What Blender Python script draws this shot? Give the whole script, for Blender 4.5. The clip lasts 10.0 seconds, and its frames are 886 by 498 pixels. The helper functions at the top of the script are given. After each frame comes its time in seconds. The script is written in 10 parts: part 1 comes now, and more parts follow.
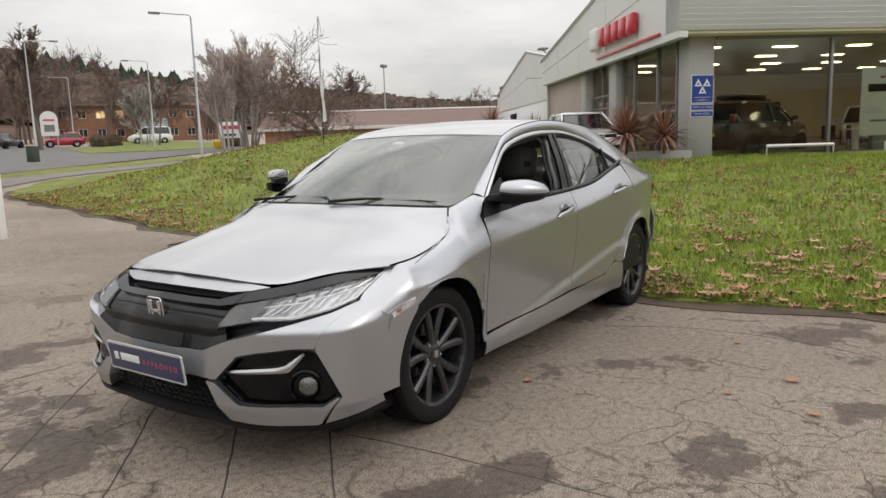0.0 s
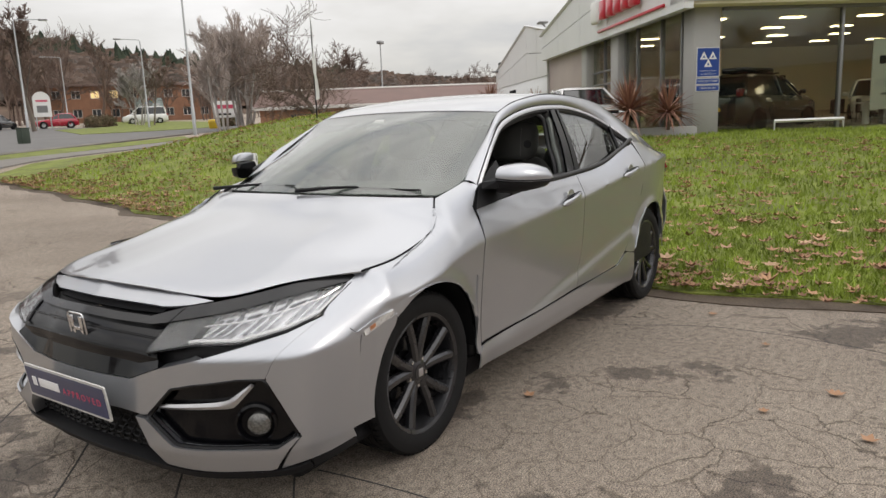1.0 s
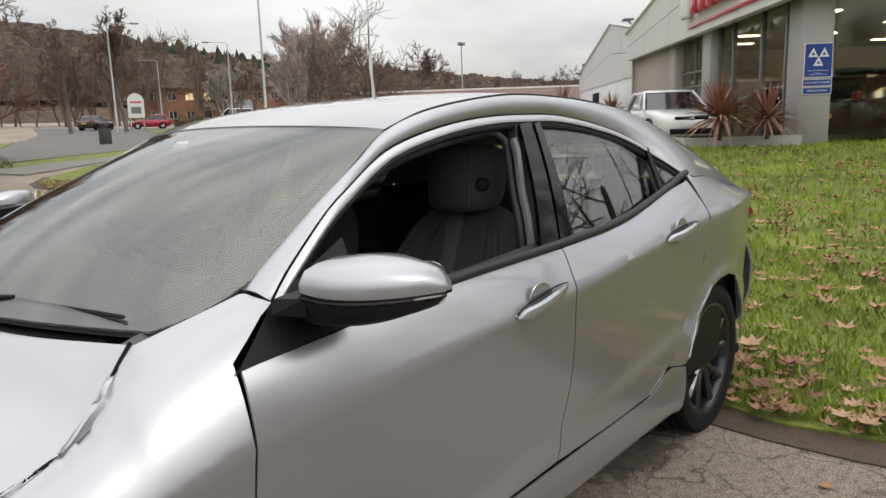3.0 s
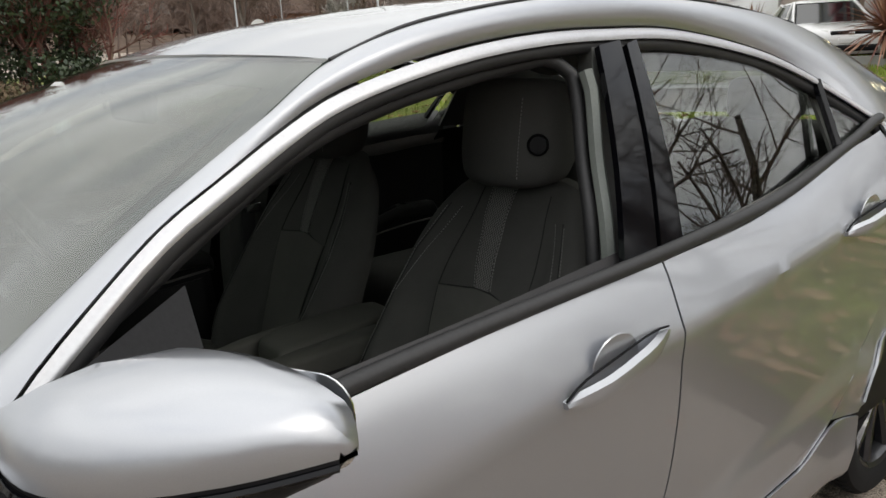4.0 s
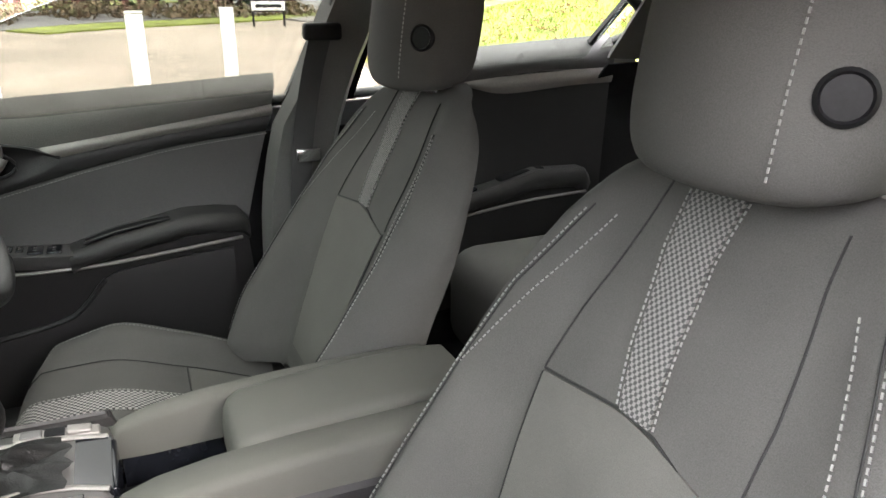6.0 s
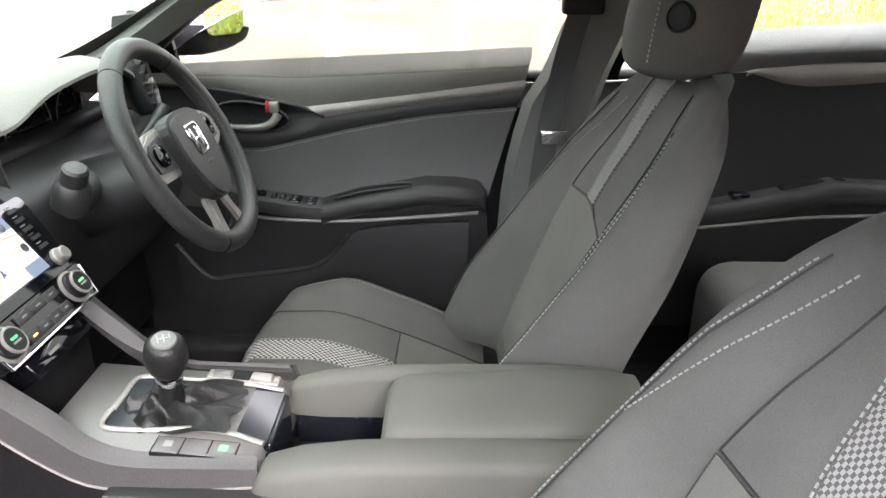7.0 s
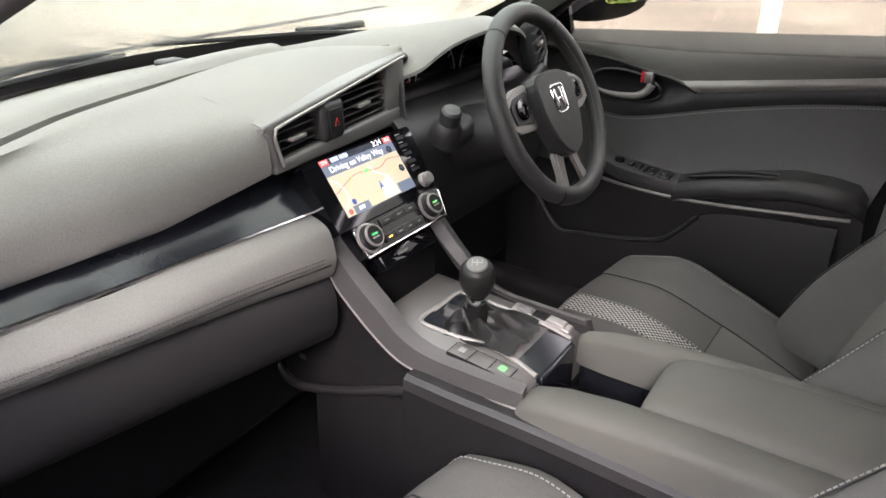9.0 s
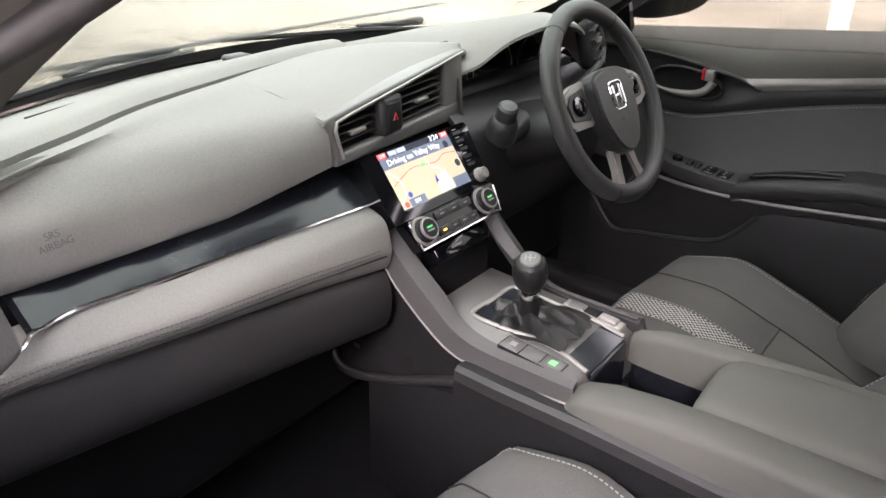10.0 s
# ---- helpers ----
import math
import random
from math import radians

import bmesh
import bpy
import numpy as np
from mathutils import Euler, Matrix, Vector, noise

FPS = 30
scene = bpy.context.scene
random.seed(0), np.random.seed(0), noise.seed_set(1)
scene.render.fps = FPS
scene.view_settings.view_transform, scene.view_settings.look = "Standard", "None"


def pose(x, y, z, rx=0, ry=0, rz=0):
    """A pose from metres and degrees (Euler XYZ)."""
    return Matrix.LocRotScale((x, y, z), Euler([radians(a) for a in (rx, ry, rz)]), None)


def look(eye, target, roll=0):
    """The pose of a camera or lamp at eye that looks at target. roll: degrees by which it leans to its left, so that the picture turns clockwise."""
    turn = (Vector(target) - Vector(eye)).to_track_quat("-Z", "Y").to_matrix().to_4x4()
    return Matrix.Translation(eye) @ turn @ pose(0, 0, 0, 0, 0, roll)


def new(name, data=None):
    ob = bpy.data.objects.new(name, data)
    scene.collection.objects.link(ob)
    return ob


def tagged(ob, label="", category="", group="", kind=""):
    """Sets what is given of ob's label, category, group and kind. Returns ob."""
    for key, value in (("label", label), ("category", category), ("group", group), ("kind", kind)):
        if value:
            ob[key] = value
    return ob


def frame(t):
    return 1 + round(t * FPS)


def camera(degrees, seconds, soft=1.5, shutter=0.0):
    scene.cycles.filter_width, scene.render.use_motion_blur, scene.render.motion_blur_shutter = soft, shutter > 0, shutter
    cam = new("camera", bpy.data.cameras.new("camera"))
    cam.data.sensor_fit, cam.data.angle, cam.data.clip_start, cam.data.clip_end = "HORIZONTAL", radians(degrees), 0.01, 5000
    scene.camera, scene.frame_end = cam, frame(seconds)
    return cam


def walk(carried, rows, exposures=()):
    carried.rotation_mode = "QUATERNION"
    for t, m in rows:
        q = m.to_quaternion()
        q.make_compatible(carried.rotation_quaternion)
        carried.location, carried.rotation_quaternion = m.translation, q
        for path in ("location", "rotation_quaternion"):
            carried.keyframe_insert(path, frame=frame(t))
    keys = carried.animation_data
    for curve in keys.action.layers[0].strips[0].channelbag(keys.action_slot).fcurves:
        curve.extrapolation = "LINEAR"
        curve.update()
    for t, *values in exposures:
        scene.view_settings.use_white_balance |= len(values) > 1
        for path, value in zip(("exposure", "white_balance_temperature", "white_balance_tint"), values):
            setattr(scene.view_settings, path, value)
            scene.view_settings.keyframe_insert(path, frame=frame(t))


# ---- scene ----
cam = camera(64.6, 10.0)
PATH = [
    (0, (3.955, 2.633, 1.295), (2.319, 1.520, 1.000), -1.8),
    (0.5, (3.814, 2.559, 1.287), (2.183, 1.448, 0.962), -1.9),
    (1, (3.478, 2.385, 1.295), (1.852, 1.276, 0.939), -2.3),
    (1.5, (3.051, 2.278, 1.285), (1.427, 1.165, 0.932), -2.8),
    (2, (2.581, 2.157, 1.296), (0.970, 1.019, 0.968), -2.8),
    (2.2, (2.338, 2.073, 1.322), (0.743, 0.911, 1.000), -2.6),
    (3.3, (1.341, 1.780, 1.343), (-0.073, 0.415, 0.971), -1.9),
    (3.5, (1.192, 1.682, 1.355), (-0.170, 0.276, 0.943), -2.1),
    (4, (0.828, 1.467, 1.334), (-0.376, -0.038, 0.801), -2.8),
    (4.5, (0.596, 1.257, 1.285), (-0.452, -0.216, 0.700), -1.7),
    (5, (0.408, 0.990, 1.247), (-0.603, -0.493, 0.624), -0.6),
    (5.2, (0.373, 0.939, 1.244), (-0.614, -0.558, 0.617), -0.4),
    (6.3, (0.210, 0.789, 1.217), (-0.333, -0.901, 0.541), 0.4),
    (6.5, (0.154, 0.757, 1.224), (-0.199, -0.971, 0.517), 0.3),
    (7, (0.125, 0.764, 1.225), (0.130, -0.992, 0.498), 0.5),
    (7.5, (0.087, 0.802, 1.237), (0.445, -0.913, 0.503), 0.7),
    (8, (0.033, 0.792, 1.237), (0.673, -0.830, 0.481), 0.5),
    (8.5, (0.015, 0.791, 1.238), (0.843, -0.725, 0.446), 0.6),
    (9, (0.010, 0.795, 1.239), (0.965, -0.636, 0.432), 0.1),
    (9.5, (0.007, 0.801, 1.239), (1.045, -0.570, 0.431), -0.4),
    (10, (0.004, 0.809, 1.240), (1.070, -0.537, 0.427), -0.5),
]
EXPOSURES = [(0, -0.05, 6600, 12), (2.0, -0.05, 6600, 12), (3.5, 0.0, 6500, 12), (4.0, 0.03, 6500, 10), (4.5, 0.5, 6450, 10), (5.0, 2.4, 6500, 12), (5.2, 2.75, 6500, 13), (6.3, 3.7, 6450, 16), (7.0, 4.05, 6300, 18), (8.0, 3.4, 6600, 22), (10, 3.45, 6450, 24)]
walk(cam, [(t, look(eye, target, roll)) for t, eye, target, roll in PATH], EXPOSURES)

# ---------------------------------------------------------------- sky and sun
world = bpy.data.worlds.new("overcast_sky")
scene.world = world
world.use_nodes = True
wn, wl = world.node_tree.nodes, world.node_tree.links
wn.clear()
SUN_EL, SUN_AZ = radians(34), radians(-24)
sky = wn.new("ShaderNodeTexSky")
sky.sky_type, sky.sun_disc, sky.sun_elevation, sky.sun_rotation = "NISHITA", False, SUN_EL, SUN_AZ
sky_dim = wn.new("ShaderNodeVectorMath")
sky_dim.operation = "SCALE"
sky_dim.inputs["Scale"].default_value = 0.10
wl.new(sky.outputs[0], sky_dim.inputs[0])
coord = wn.new("ShaderNodeTexCoord")
stretch = wn.new("ShaderNodeMapping")
stretch.inputs["Scale"].default_value = (1.0, 1.0, 3.2)
wl.new(coord.outputs["Generated"], stretch.inputs[0])
cloud = wn.new("ShaderNodeTexNoise")
cloud.inputs["Scale"].default_value, cloud.inputs["Detail"].default_value, cloud.inputs["Roughness"].default_value = 2.3, 5, 0.55
wl.new(stretch.outputs[0], cloud.inputs["Vector"])
shade = wn.new("ShaderNodeValToRGB")
for el, (pos, col) in zip([shade.color_ramp.elements[0], shade.color_ramp.elements[1], shade.color_ramp.elements.new(0.52)],
                          [(0.30, (0.40, 0.41, 0.43, 1)), (0.74, (1.0, 0.98, 0.92, 1)), (0.52, (0.64, 0.63, 0.60, 1))]):
    el.position, el.color = pos, col
wl.new(cloud.outputs["Fac"], shade.inputs[0])
cover = wn.new("ShaderNodeMix")
cover.data_type = "RGBA"
cover.inputs["Factor"].default_value = 0.88
wl.new(sky_dim.outputs[0], cover.inputs["A"])
wl.new(shade.outputs[0], cover.inputs["B"])
# an overcast sky is about three times as bright overhead as at the horizon
apart = wn.new("ShaderNodeSeparateXYZ")
wl.new(coord.outputs["Generated"], apart.inputs[0])
rise = wn.new("ShaderNodeMapRange")
rise.inputs["From Min"].default_value, rise.inputs["From Max"].default_value = 0.0, 0.9
rise.inputs["To Min"].default_value, rise.inputs["To Max"].default_value = 0.78, 2.3
wl.new(apart.outputs["Z"], rise.inputs[0])
back = wn.new("ShaderNodeBackground")
# thin cloud glows brighter round the hidden sun
toward = wn.new("ShaderNodeVectorMath")
toward.operation = "DOT_PRODUCT"
toward.inputs[1].default_value = (math.sin(SUN_AZ) * math.cos(SUN_EL), math.cos(SUN_AZ) * math.cos(SUN_EL), math.sin(SUN_EL))
wl.new(coord.outputs["Generated"], toward.inputs[0])
glow = wn.new("ShaderNodeMapRange")
glow.interpolation_type = "SMOOTHSTEP"
glow.inputs["From Min"].default_value, glow.inputs["From Max"].default_value = -0.2, 1.0
glow.inputs["To Min"].default_value, glow.inputs["To Max"].default_value = 1.30, 1.55
wl.new(toward.outputs["Value"], glow.inputs[0])
power = wn.new("ShaderNodeMath")
power.operation = "MULTIPLY"
wl.new(rise.outputs[0], power.inputs[0])
wl.new(glow.outputs[0], power.inputs[1])
wl.new(power.outputs[0], back.inputs["Strength"])
wl.new(cover.outputs["Result"], back.inputs[0])
wout = wn.new("ShaderNodeOutputWorld")
wl.new(back.outputs[0], wout.inputs[0])
sun = new("sun", bpy.data.lights.new("sun", "SUN"))
sun.data.energy, sun.data.angle, sun.data.color = 0.32, radians(12), (1.0, 0.95, 0.87)
sun.matrix_basis = look((0, 0, 0), (-math.sin(SUN_AZ) * math.cos(SUN_EL), -math.cos(SUN_AZ) * math.cos(SUN_EL), -math.sin(SUN_EL)))


# ---------------------------------------------------------------- materials
def mat(name, color, rough=0.5, metal=0.0, var=0.12, scale=8.0, fine=120.0, bump=0.0, coat=0.0, spec=0.5, rvar=0.08, emit=None, emit_power=0.0):
    """A surface whose colour and gloss vary at two scales, with a fine relief."""
    m = bpy.data.materials.new(name)
    m.use_nodes = True
    n, l = m.node_tree.nodes, m.node_tree.links
    b = n["Principled BSDF"]
    c = n.new("ShaderNodeTexCoord")
    big, small = n.new("ShaderNodeTexNoise"), n.new("ShaderNodeTexNoise")
    big.inputs["Scale"].default_value, small.inputs["Scale"].default_value = scale, fine
    big.inputs["Detail"].default_value, small.inputs["Detail"].default_value = 4, 2
    for t in (big, small):
        l.new(c.outputs["Object"], t.inputs["Vector"])
    add = n.new("ShaderNodeMath")
    add.operation = "ADD"
    l.new(big.outputs["Fac"], add.inputs[0])
    l.new(small.outputs["Fac"], add.inputs[1])
    ramp = n.new("ShaderNodeMapRange")
    ramp.inputs["From Min"].default_value, ramp.inputs["From Max"].default_value = 0.7, 1.3
    ramp.inputs["To Min"].default_value, ramp.inputs["To Max"].default_value = 1 - var, 1 + var
    l.new(add.outputs[0], ramp.inputs[0])
    tint = n.new("ShaderNodeVectorMath")
    tint.operation = "SCALE"
    tint.inputs[0].default_value = color
    l.new(ramp.outputs[0], tint.inputs["Scale"])
    l.new(tint.outputs[0], b.inputs["Base Color"])
    rr = n.new("ShaderNodeMapRange")
    rr.inputs["To Min"].default_value, rr.inputs["To Max"].default_value = max(0.01, rough - rvar), min(1, rough + rvar)
    l.new(big.outputs["Fac"], rr.inputs[0])
    l.new(rr.outputs[0], b.inputs["Roughness"])
    b.inputs["Metallic"].default_value, b.inputs["Coat Weight"].default_value, b.inputs["Coat Roughness"].default_value = metal, coat, 0.03
    b.inputs["Specular IOR Level"].default_value = spec
    if bump:
        bp = n.new("ShaderNodeBump")
        bp.inputs["Strength"].default_value, bp.inputs["Distance"].default_value = bump, 0.002
        l.new(small.outputs["Fac"], bp.inputs["Height"])
        l.new(bp.outputs[0], b.inputs["Normal"])
    if emit:
        b.inputs["Emission Color"].default_value, b.inputs["Emission Strength"].default_value = (*emit, 1), emit_power
    return m


def glass(name, tint, ior=1.5, gloss=1.0):
    """A thin tinted pane: what is behind it, under a mirror sheen that grows towards grazing sight."""
    m = bpy.data.materials.new(name)
    m.use_nodes = True
    n, l = m.node_tree.nodes, m.node_tree.links
    n.clear()
    out, mix, clear, sheen, fr = (n.new("ShaderNode" + k) for k in ("OutputMaterial", "MixShader", "BsdfTransparent", "BsdfGlossy", "LayerWeight"))
    clear.inputs[0].default_value = (*tint, 1)
    sheen.inputs["Roughness"].default_value = 0.0
    sheen.inputs["Color"].default_value = (gloss, gloss, gloss, 1)
    fr.inputs["Blend"].default_value = 0.5
    r0 = ((ior - 1) / (ior + 1)) ** 2
    power, scale = n.new("ShaderNodeMath"), n.new("ShaderNodeMath")
    power.operation, power.inputs[1].default_value = "POWER", 5.0
    scale.operation, scale.inputs[1].default_value, scale.inputs[2].default_value = "MULTIPLY_ADD", 1 - r0, r0
    l.new(fr.outputs["Facing"], power.inputs[0])
    l.new(power.outputs[0], scale.inputs[0])
    l.new(scale.outputs[0], mix.inputs[0])
    l.new(clear.outputs[0], mix.inputs[1])
    l.new(sheen.outputs[0], mix.inputs[2])
    l.new(mix.outputs[0], out.inputs[0])
    return m


PAINT = mat("silver_paint", (0.42, 0.432, 0.458), 0.31, 0.80, 0.05, 1.5, 1400, 0.01, coat=1.0, rvar=0.02)
GLOSS_BLACK = mat("gloss_black_plastic", (0.003, 0.003, 0.004), 0.06, 0, 0.2, 5, 60, spec=0.28, rvar=0.04)
DARK_BAR = mat("smoked_chrome", (0.022, 0.022, 0.023), 0.12, 0.4, 0.1, 5, 60)
BLACK = mat("black_plastic", (0.008, 0.008, 0.009), 0.5, 0, 0.25, 6, 200, 0.1, spec=0.22)
RUBBER = mat("tyre_rubber", (0.0065, 0.0065, 0.007), 0.75, 0, 0.3, 9, 150, 0.15, spec=0.25)
SEAL = mat("rubber_seal", (0.02, 0.02, 0.021), 0.55, 0, 0.2, 9, 150)
RIM = mat("gunmetal_alloy", (0.030, 0.030, 0.033), 0.28, 0.5, 0.12, 9, 90, coat=0.6)
CHROME = mat("chrome", (0.75, 0.75, 0.76), 0.10, 1.0, 0.05, 4, 80, rvar=0.03)
SATIN = mat("satin_silver_trim", (0.55, 0.55, 0.56), 0.32, 0.9, 0.06, 6, 200)
# near-black for recesses, gaps and openings; their shade is put into the colour
DARK = mat("cavity_shade", (0.008, 0.008, 0.009), 0.9, 0, 0.2, 6, 60, spec=0.2)
LAMP_IN = mat("lamp_reflector", (0.82, 0.83, 0.85), 0.35, 0.7, 0.3, 30, 160, 0.3)
MARKER = mat("lamp_lens_clear", (0.55, 0.54, 0.52), 0.2, 0.3, 0.3, 40, 120, 0.4, coat=1)
RED_LENS = mat("red_lamp_lens", (0.25, 0.01, 0.012), 0.12, 0, 0.2, 20, 80, coat=1)
NAVY = mat("navy_plate", (0.012, 0.022, 0.085), 0.3, 0, 0.08, 6, 100, coat=0.5)
PLATE_RIM = mat("plate_surround", (0.62, 0.62, 0.6), 0.35, 0.3, 0.08, 10, 100)
WHITE_INK = mat("white_print", (0.8, 0.8, 0.8), 0.5, 0, 0.05, 10, 100)
RED_INK = mat("red_print", (0.55, 0.07, 0.13), 0.5, 0, 0.05, 10, 100)
SCREEN_GLASS = glass("windscreen_glass", (0.60, 0.645, 0.61), 2.1)
DOOR_GLASS = glass("tinted_door_glass", (0.47, 0.48, 0.455), 1.5)
PRIVACY = glass("privacy_glass", (0.76, 0.78, 0.75), 1.8)
LENS = glass("lamp_lens", (0.93, 0.93, 0.93), 1.5)
MIRROR = mat("mirror_glass", (0.85, 0.86, 0.86), 0.01, 1.0, 0.0, 4, 40, rvar=0.0)


# ---------------------------------------------------------------- building helpers
def mesh(name, verts, faces, material, smooth=40):
    me = bpy.data.meshes.new(name)
    me.from_pydata([tuple(v) for v in verts], [], [tuple(f) for f in faces])
    me.update()
    if smooth:
        me.shade_smooth()
        me.set_sharp_from_angle(angle=radians(smooth))
    for m in material if isinstance(material, (list, tuple)) else [material]:
        me.materials.append(m)
    return me


def put(name, me, parent=None, label="", m=None):
    ob = new(name, me)
    if parent is not None:
        ob.parent = parent
    if m is not None:
        ob.matrix_basis = m
    if label:
        ob["label"] = label
    return ob


def thing(name, label, category, group="", kind="", m=None, data=None):
    ob = new(name, data)
    if m is not None:
        ob.matrix_basis = m
    return tagged(ob, label, category, group, kind)


def fair(points, n):
    """n points at even lengths on a smooth curve through the given ones."""
    p = np.array(points, float)
    if len(p) > 2:
        q = np.vstack([2 * p[0] - p[1], p, 2 * p[-1] - p[-2]])
        t = np.linspace(0, 1, 13)[:-1, None]
        rows = [0.5 * (2 * b + (c - a) * t + (2 * a - 5 * b + 4 * c - d) * t**2 + (3 * b - a - 3 * c + d) * t**3)
                for a, b, c, d in zip(q[:-3], q[1:-2], q[2:-1], q[3:])]
        p = np.vstack(rows + [p[-1:]])
    s = np.r_[0, np.cumsum(np.linalg.norm(np.diff(p, axis=0), axis=1))]
    return np.stack([np.interp(np.linspace(0, s[-1], n), s, p[:, k]) for k in range(p.shape[1])], 1)


def poly(points, n):
    """n points at even lengths on the straight-sided line through the given ones."""
    p = np.array(points, float)
    s = np.r_[0, np.cumsum(np.linalg.norm(np.diff(p, axis=0), axis=1))]
    return np.stack([np.interp(np.linspace(0, s[-1], n), s, p[:, k]) for k in range(p.shape[1])], 1)


def coons(low, high, left, right, nu=24, nv=14, gap=0.0025, straight=""):
    """A patch between four edge curves; low and high run from left to right, left and right upwards."""
    f = lambda key, p, n: poly(p, n) if key in straight else fair(p, n)
    b, t, l, r = f("l", low, nu), f("h", high, nu), f("a", left, nv), f("z", right, nv)
    u, v = np.linspace(0, 1, nu)[None, :, None], np.linspace(0, 1, nv)[:, None, None]
    p = (1 - v) * b[None] + v * t[None] + (1 - u) * l[:, None] + u * r[:, None]
    p = p - ((1 - u) * (1 - v) * b[0] + u * (1 - v) * b[-1] + (1 - u) * v * t[0] + u * v * t[-1])
    if gap:
        def pull(a):
            d = np.linalg.norm(a[1] - a[0], axis=-1, keepdims=True) + 1e-9
            a[0] = a[0] + (a[1] - a[0]) * np.minimum(0.45, gap / d)
            d = np.linalg.norm(a[-2] - a[-1], axis=-1, keepdims=True) + 1e-9
            a[-1] = a[-1] + (a[-2] - a[-1]) * np.minimum(0.45, gap / d)
        pull(p)
        q = np.swapaxes(p, 0, 1).copy()
        pull(q)
        p = np.swapaxes(q, 0, 1)
    return p


def normals(p):
    du, dv = np.gradient(p, axis=1), np.gradient(p, axis=0)
    n = np.cross(du, dv)
    return n / (np.linalg.norm(n, axis=-1, keepdims=True) + 1e-12)


def shell(name, p, material, parent=None, thick=0.006, out=(0, 1, 0), label="", smooth=40, m=None):
    """A sheet of that thickness on a grid of points; out says which side is the front."""
    nv, nu = p.shape[:2]
    n = normals(p)
    if (n.mean((0, 1)) @ np.array(out, float)) < 0:
        n = -n
        p, n = p[:, ::-1], n[:, ::-1]
    inner = p - n * thick
    verts = np.vstack([p.reshape(-1, 3), inner.reshape(-1, 3)])
    k = nv * nu
    i = np.arange(k).reshape(nv, nu)
    a, b, c, d = i[:-1, :-1].ravel(), i[:-1, 1:].ravel(), i[1:, 1:].ravel(), i[1:, :-1].ravel()
    faces = np.stack([a, b, c, d], 1).tolist() + np.stack([d + k, c + k, b + k, a + k], 1).tolist()
    ring = np.r_[i[0, :-1], i[:-1, -1], i[-1, :0:-1], i[:0:-1, 0]]
    for s, e in zip(ring, np.roll(ring, -1)):
        faces.append([s, s + k, e + k, e])
    return put(name, mesh(name, verts, faces, material, smooth), parent, label, m)


def flip(p):
    """The same grid on the car's other side."""
    return p * np.array([1, -1, 1.0])


def loft(name, rings, material, parent=None, label="", closed=True, caps=True, smooth=40, m=None):
    """A skin over rings of equally many points."""
    r = np.array(rings, float)
    nr, k = r.shape[:2]
    i = np.arange(nr * k).reshape(nr, k)
    j = np.roll(i, -1, 1)
    last = k if closed else k - 1
    faces = np.stack([i[:-1, :last].ravel(), j[:-1, :last].ravel(), j[1:, :last].ravel(), i[1:, :last].ravel()], 1).tolist()
    if caps:
        faces += [i[0, ::-1].tolist(), i[-1].tolist()]
    return put(name, mesh(name, r.reshape(-1, 3), faces, material, smooth), parent, label, m)


def tube_mesh(name, path, radius, material, k=8, squash=1.0):
    """A round bar along a path; radius may be one number or one per point."""
    p = np.array(path, float)
    rad = np.broadcast_to(radius, (len(p),))
    d = np.gradient(p, axis=0)
    d = d / (np.linalg.norm(d, axis=1, keepdims=True) + 1e-9)
    ref = np.array([0, 0, 1.0]) if abs(d[:, 2]).mean() < 0.8 else np.array([1.0, 0, 0])
    a = np.cross(d, ref)
    a = a / (np.linalg.norm(a, axis=1, keepdims=True) + 1e-9)
    b = np.cross(a, d)
    ang = np.linspace(0, 2 * math.pi, k, endpoint=False)
    rings = p[:, None] + rad[:, None, None] * (np.cos(ang)[None, :, None] * a[:, None] + squash * np.sin(ang)[None, :, None] * b[:, None])
    i = np.arange(len(p) * k).reshape(len(p), k)
    j = np.roll(i, -1, 1)
    faces = np.stack([i[:-1].ravel(), i[1:].ravel(), j[1:].ravel(), j[:-1].ravel()], 1).tolist() + [i[0].tolist(), i[-1, ::-1].tolist()]
    return mesh(name, rings.reshape(-1, 3), faces, material, 50)


def tube(name, path, radius, material, parent=None, label="", k=8, squash=1.0, m=None):
    return put(name, tube_mesh(name, path, radius, material, k, squash), parent, label, m)


def block_mesh(name, lo, hi, material, bevel=0.004, segs=2, shape=None):
    """A box with rounded edges; shape may move its eight corners first."""
    bm = bmesh.new()
    bmesh.ops.create_cube(bm, size=1)
    lo, hi = np.array(lo, float), np.array(hi, float)
    for v in bm.verts:
        v.co = Vector((lo + hi) / 2 + np.array(v.co) * (hi - lo))
        if shape:
            v.co = Vector(shape(*v.co))
    if bevel:
        bmesh.ops.bevel(bm, geom=bm.edges[:], offset=bevel, segments=segs, affect="EDGES", profile=0.5, clamp_overlap=True)
    me = bpy.data.meshes.new(name)
    bm.to_mesh(me)
    bm.free()
    me.shade_smooth()
    me.set_sharp_from_angle(angle=radians(50))
    me.materials.append(material)
    return me


def block(name, lo, hi, material, parent=None, label="", bevel=0.004, segs=2, m=None, shape=None):
    return put(name, block_mesh(name, lo, hi, material, bevel, segs, shape), parent, label, m)


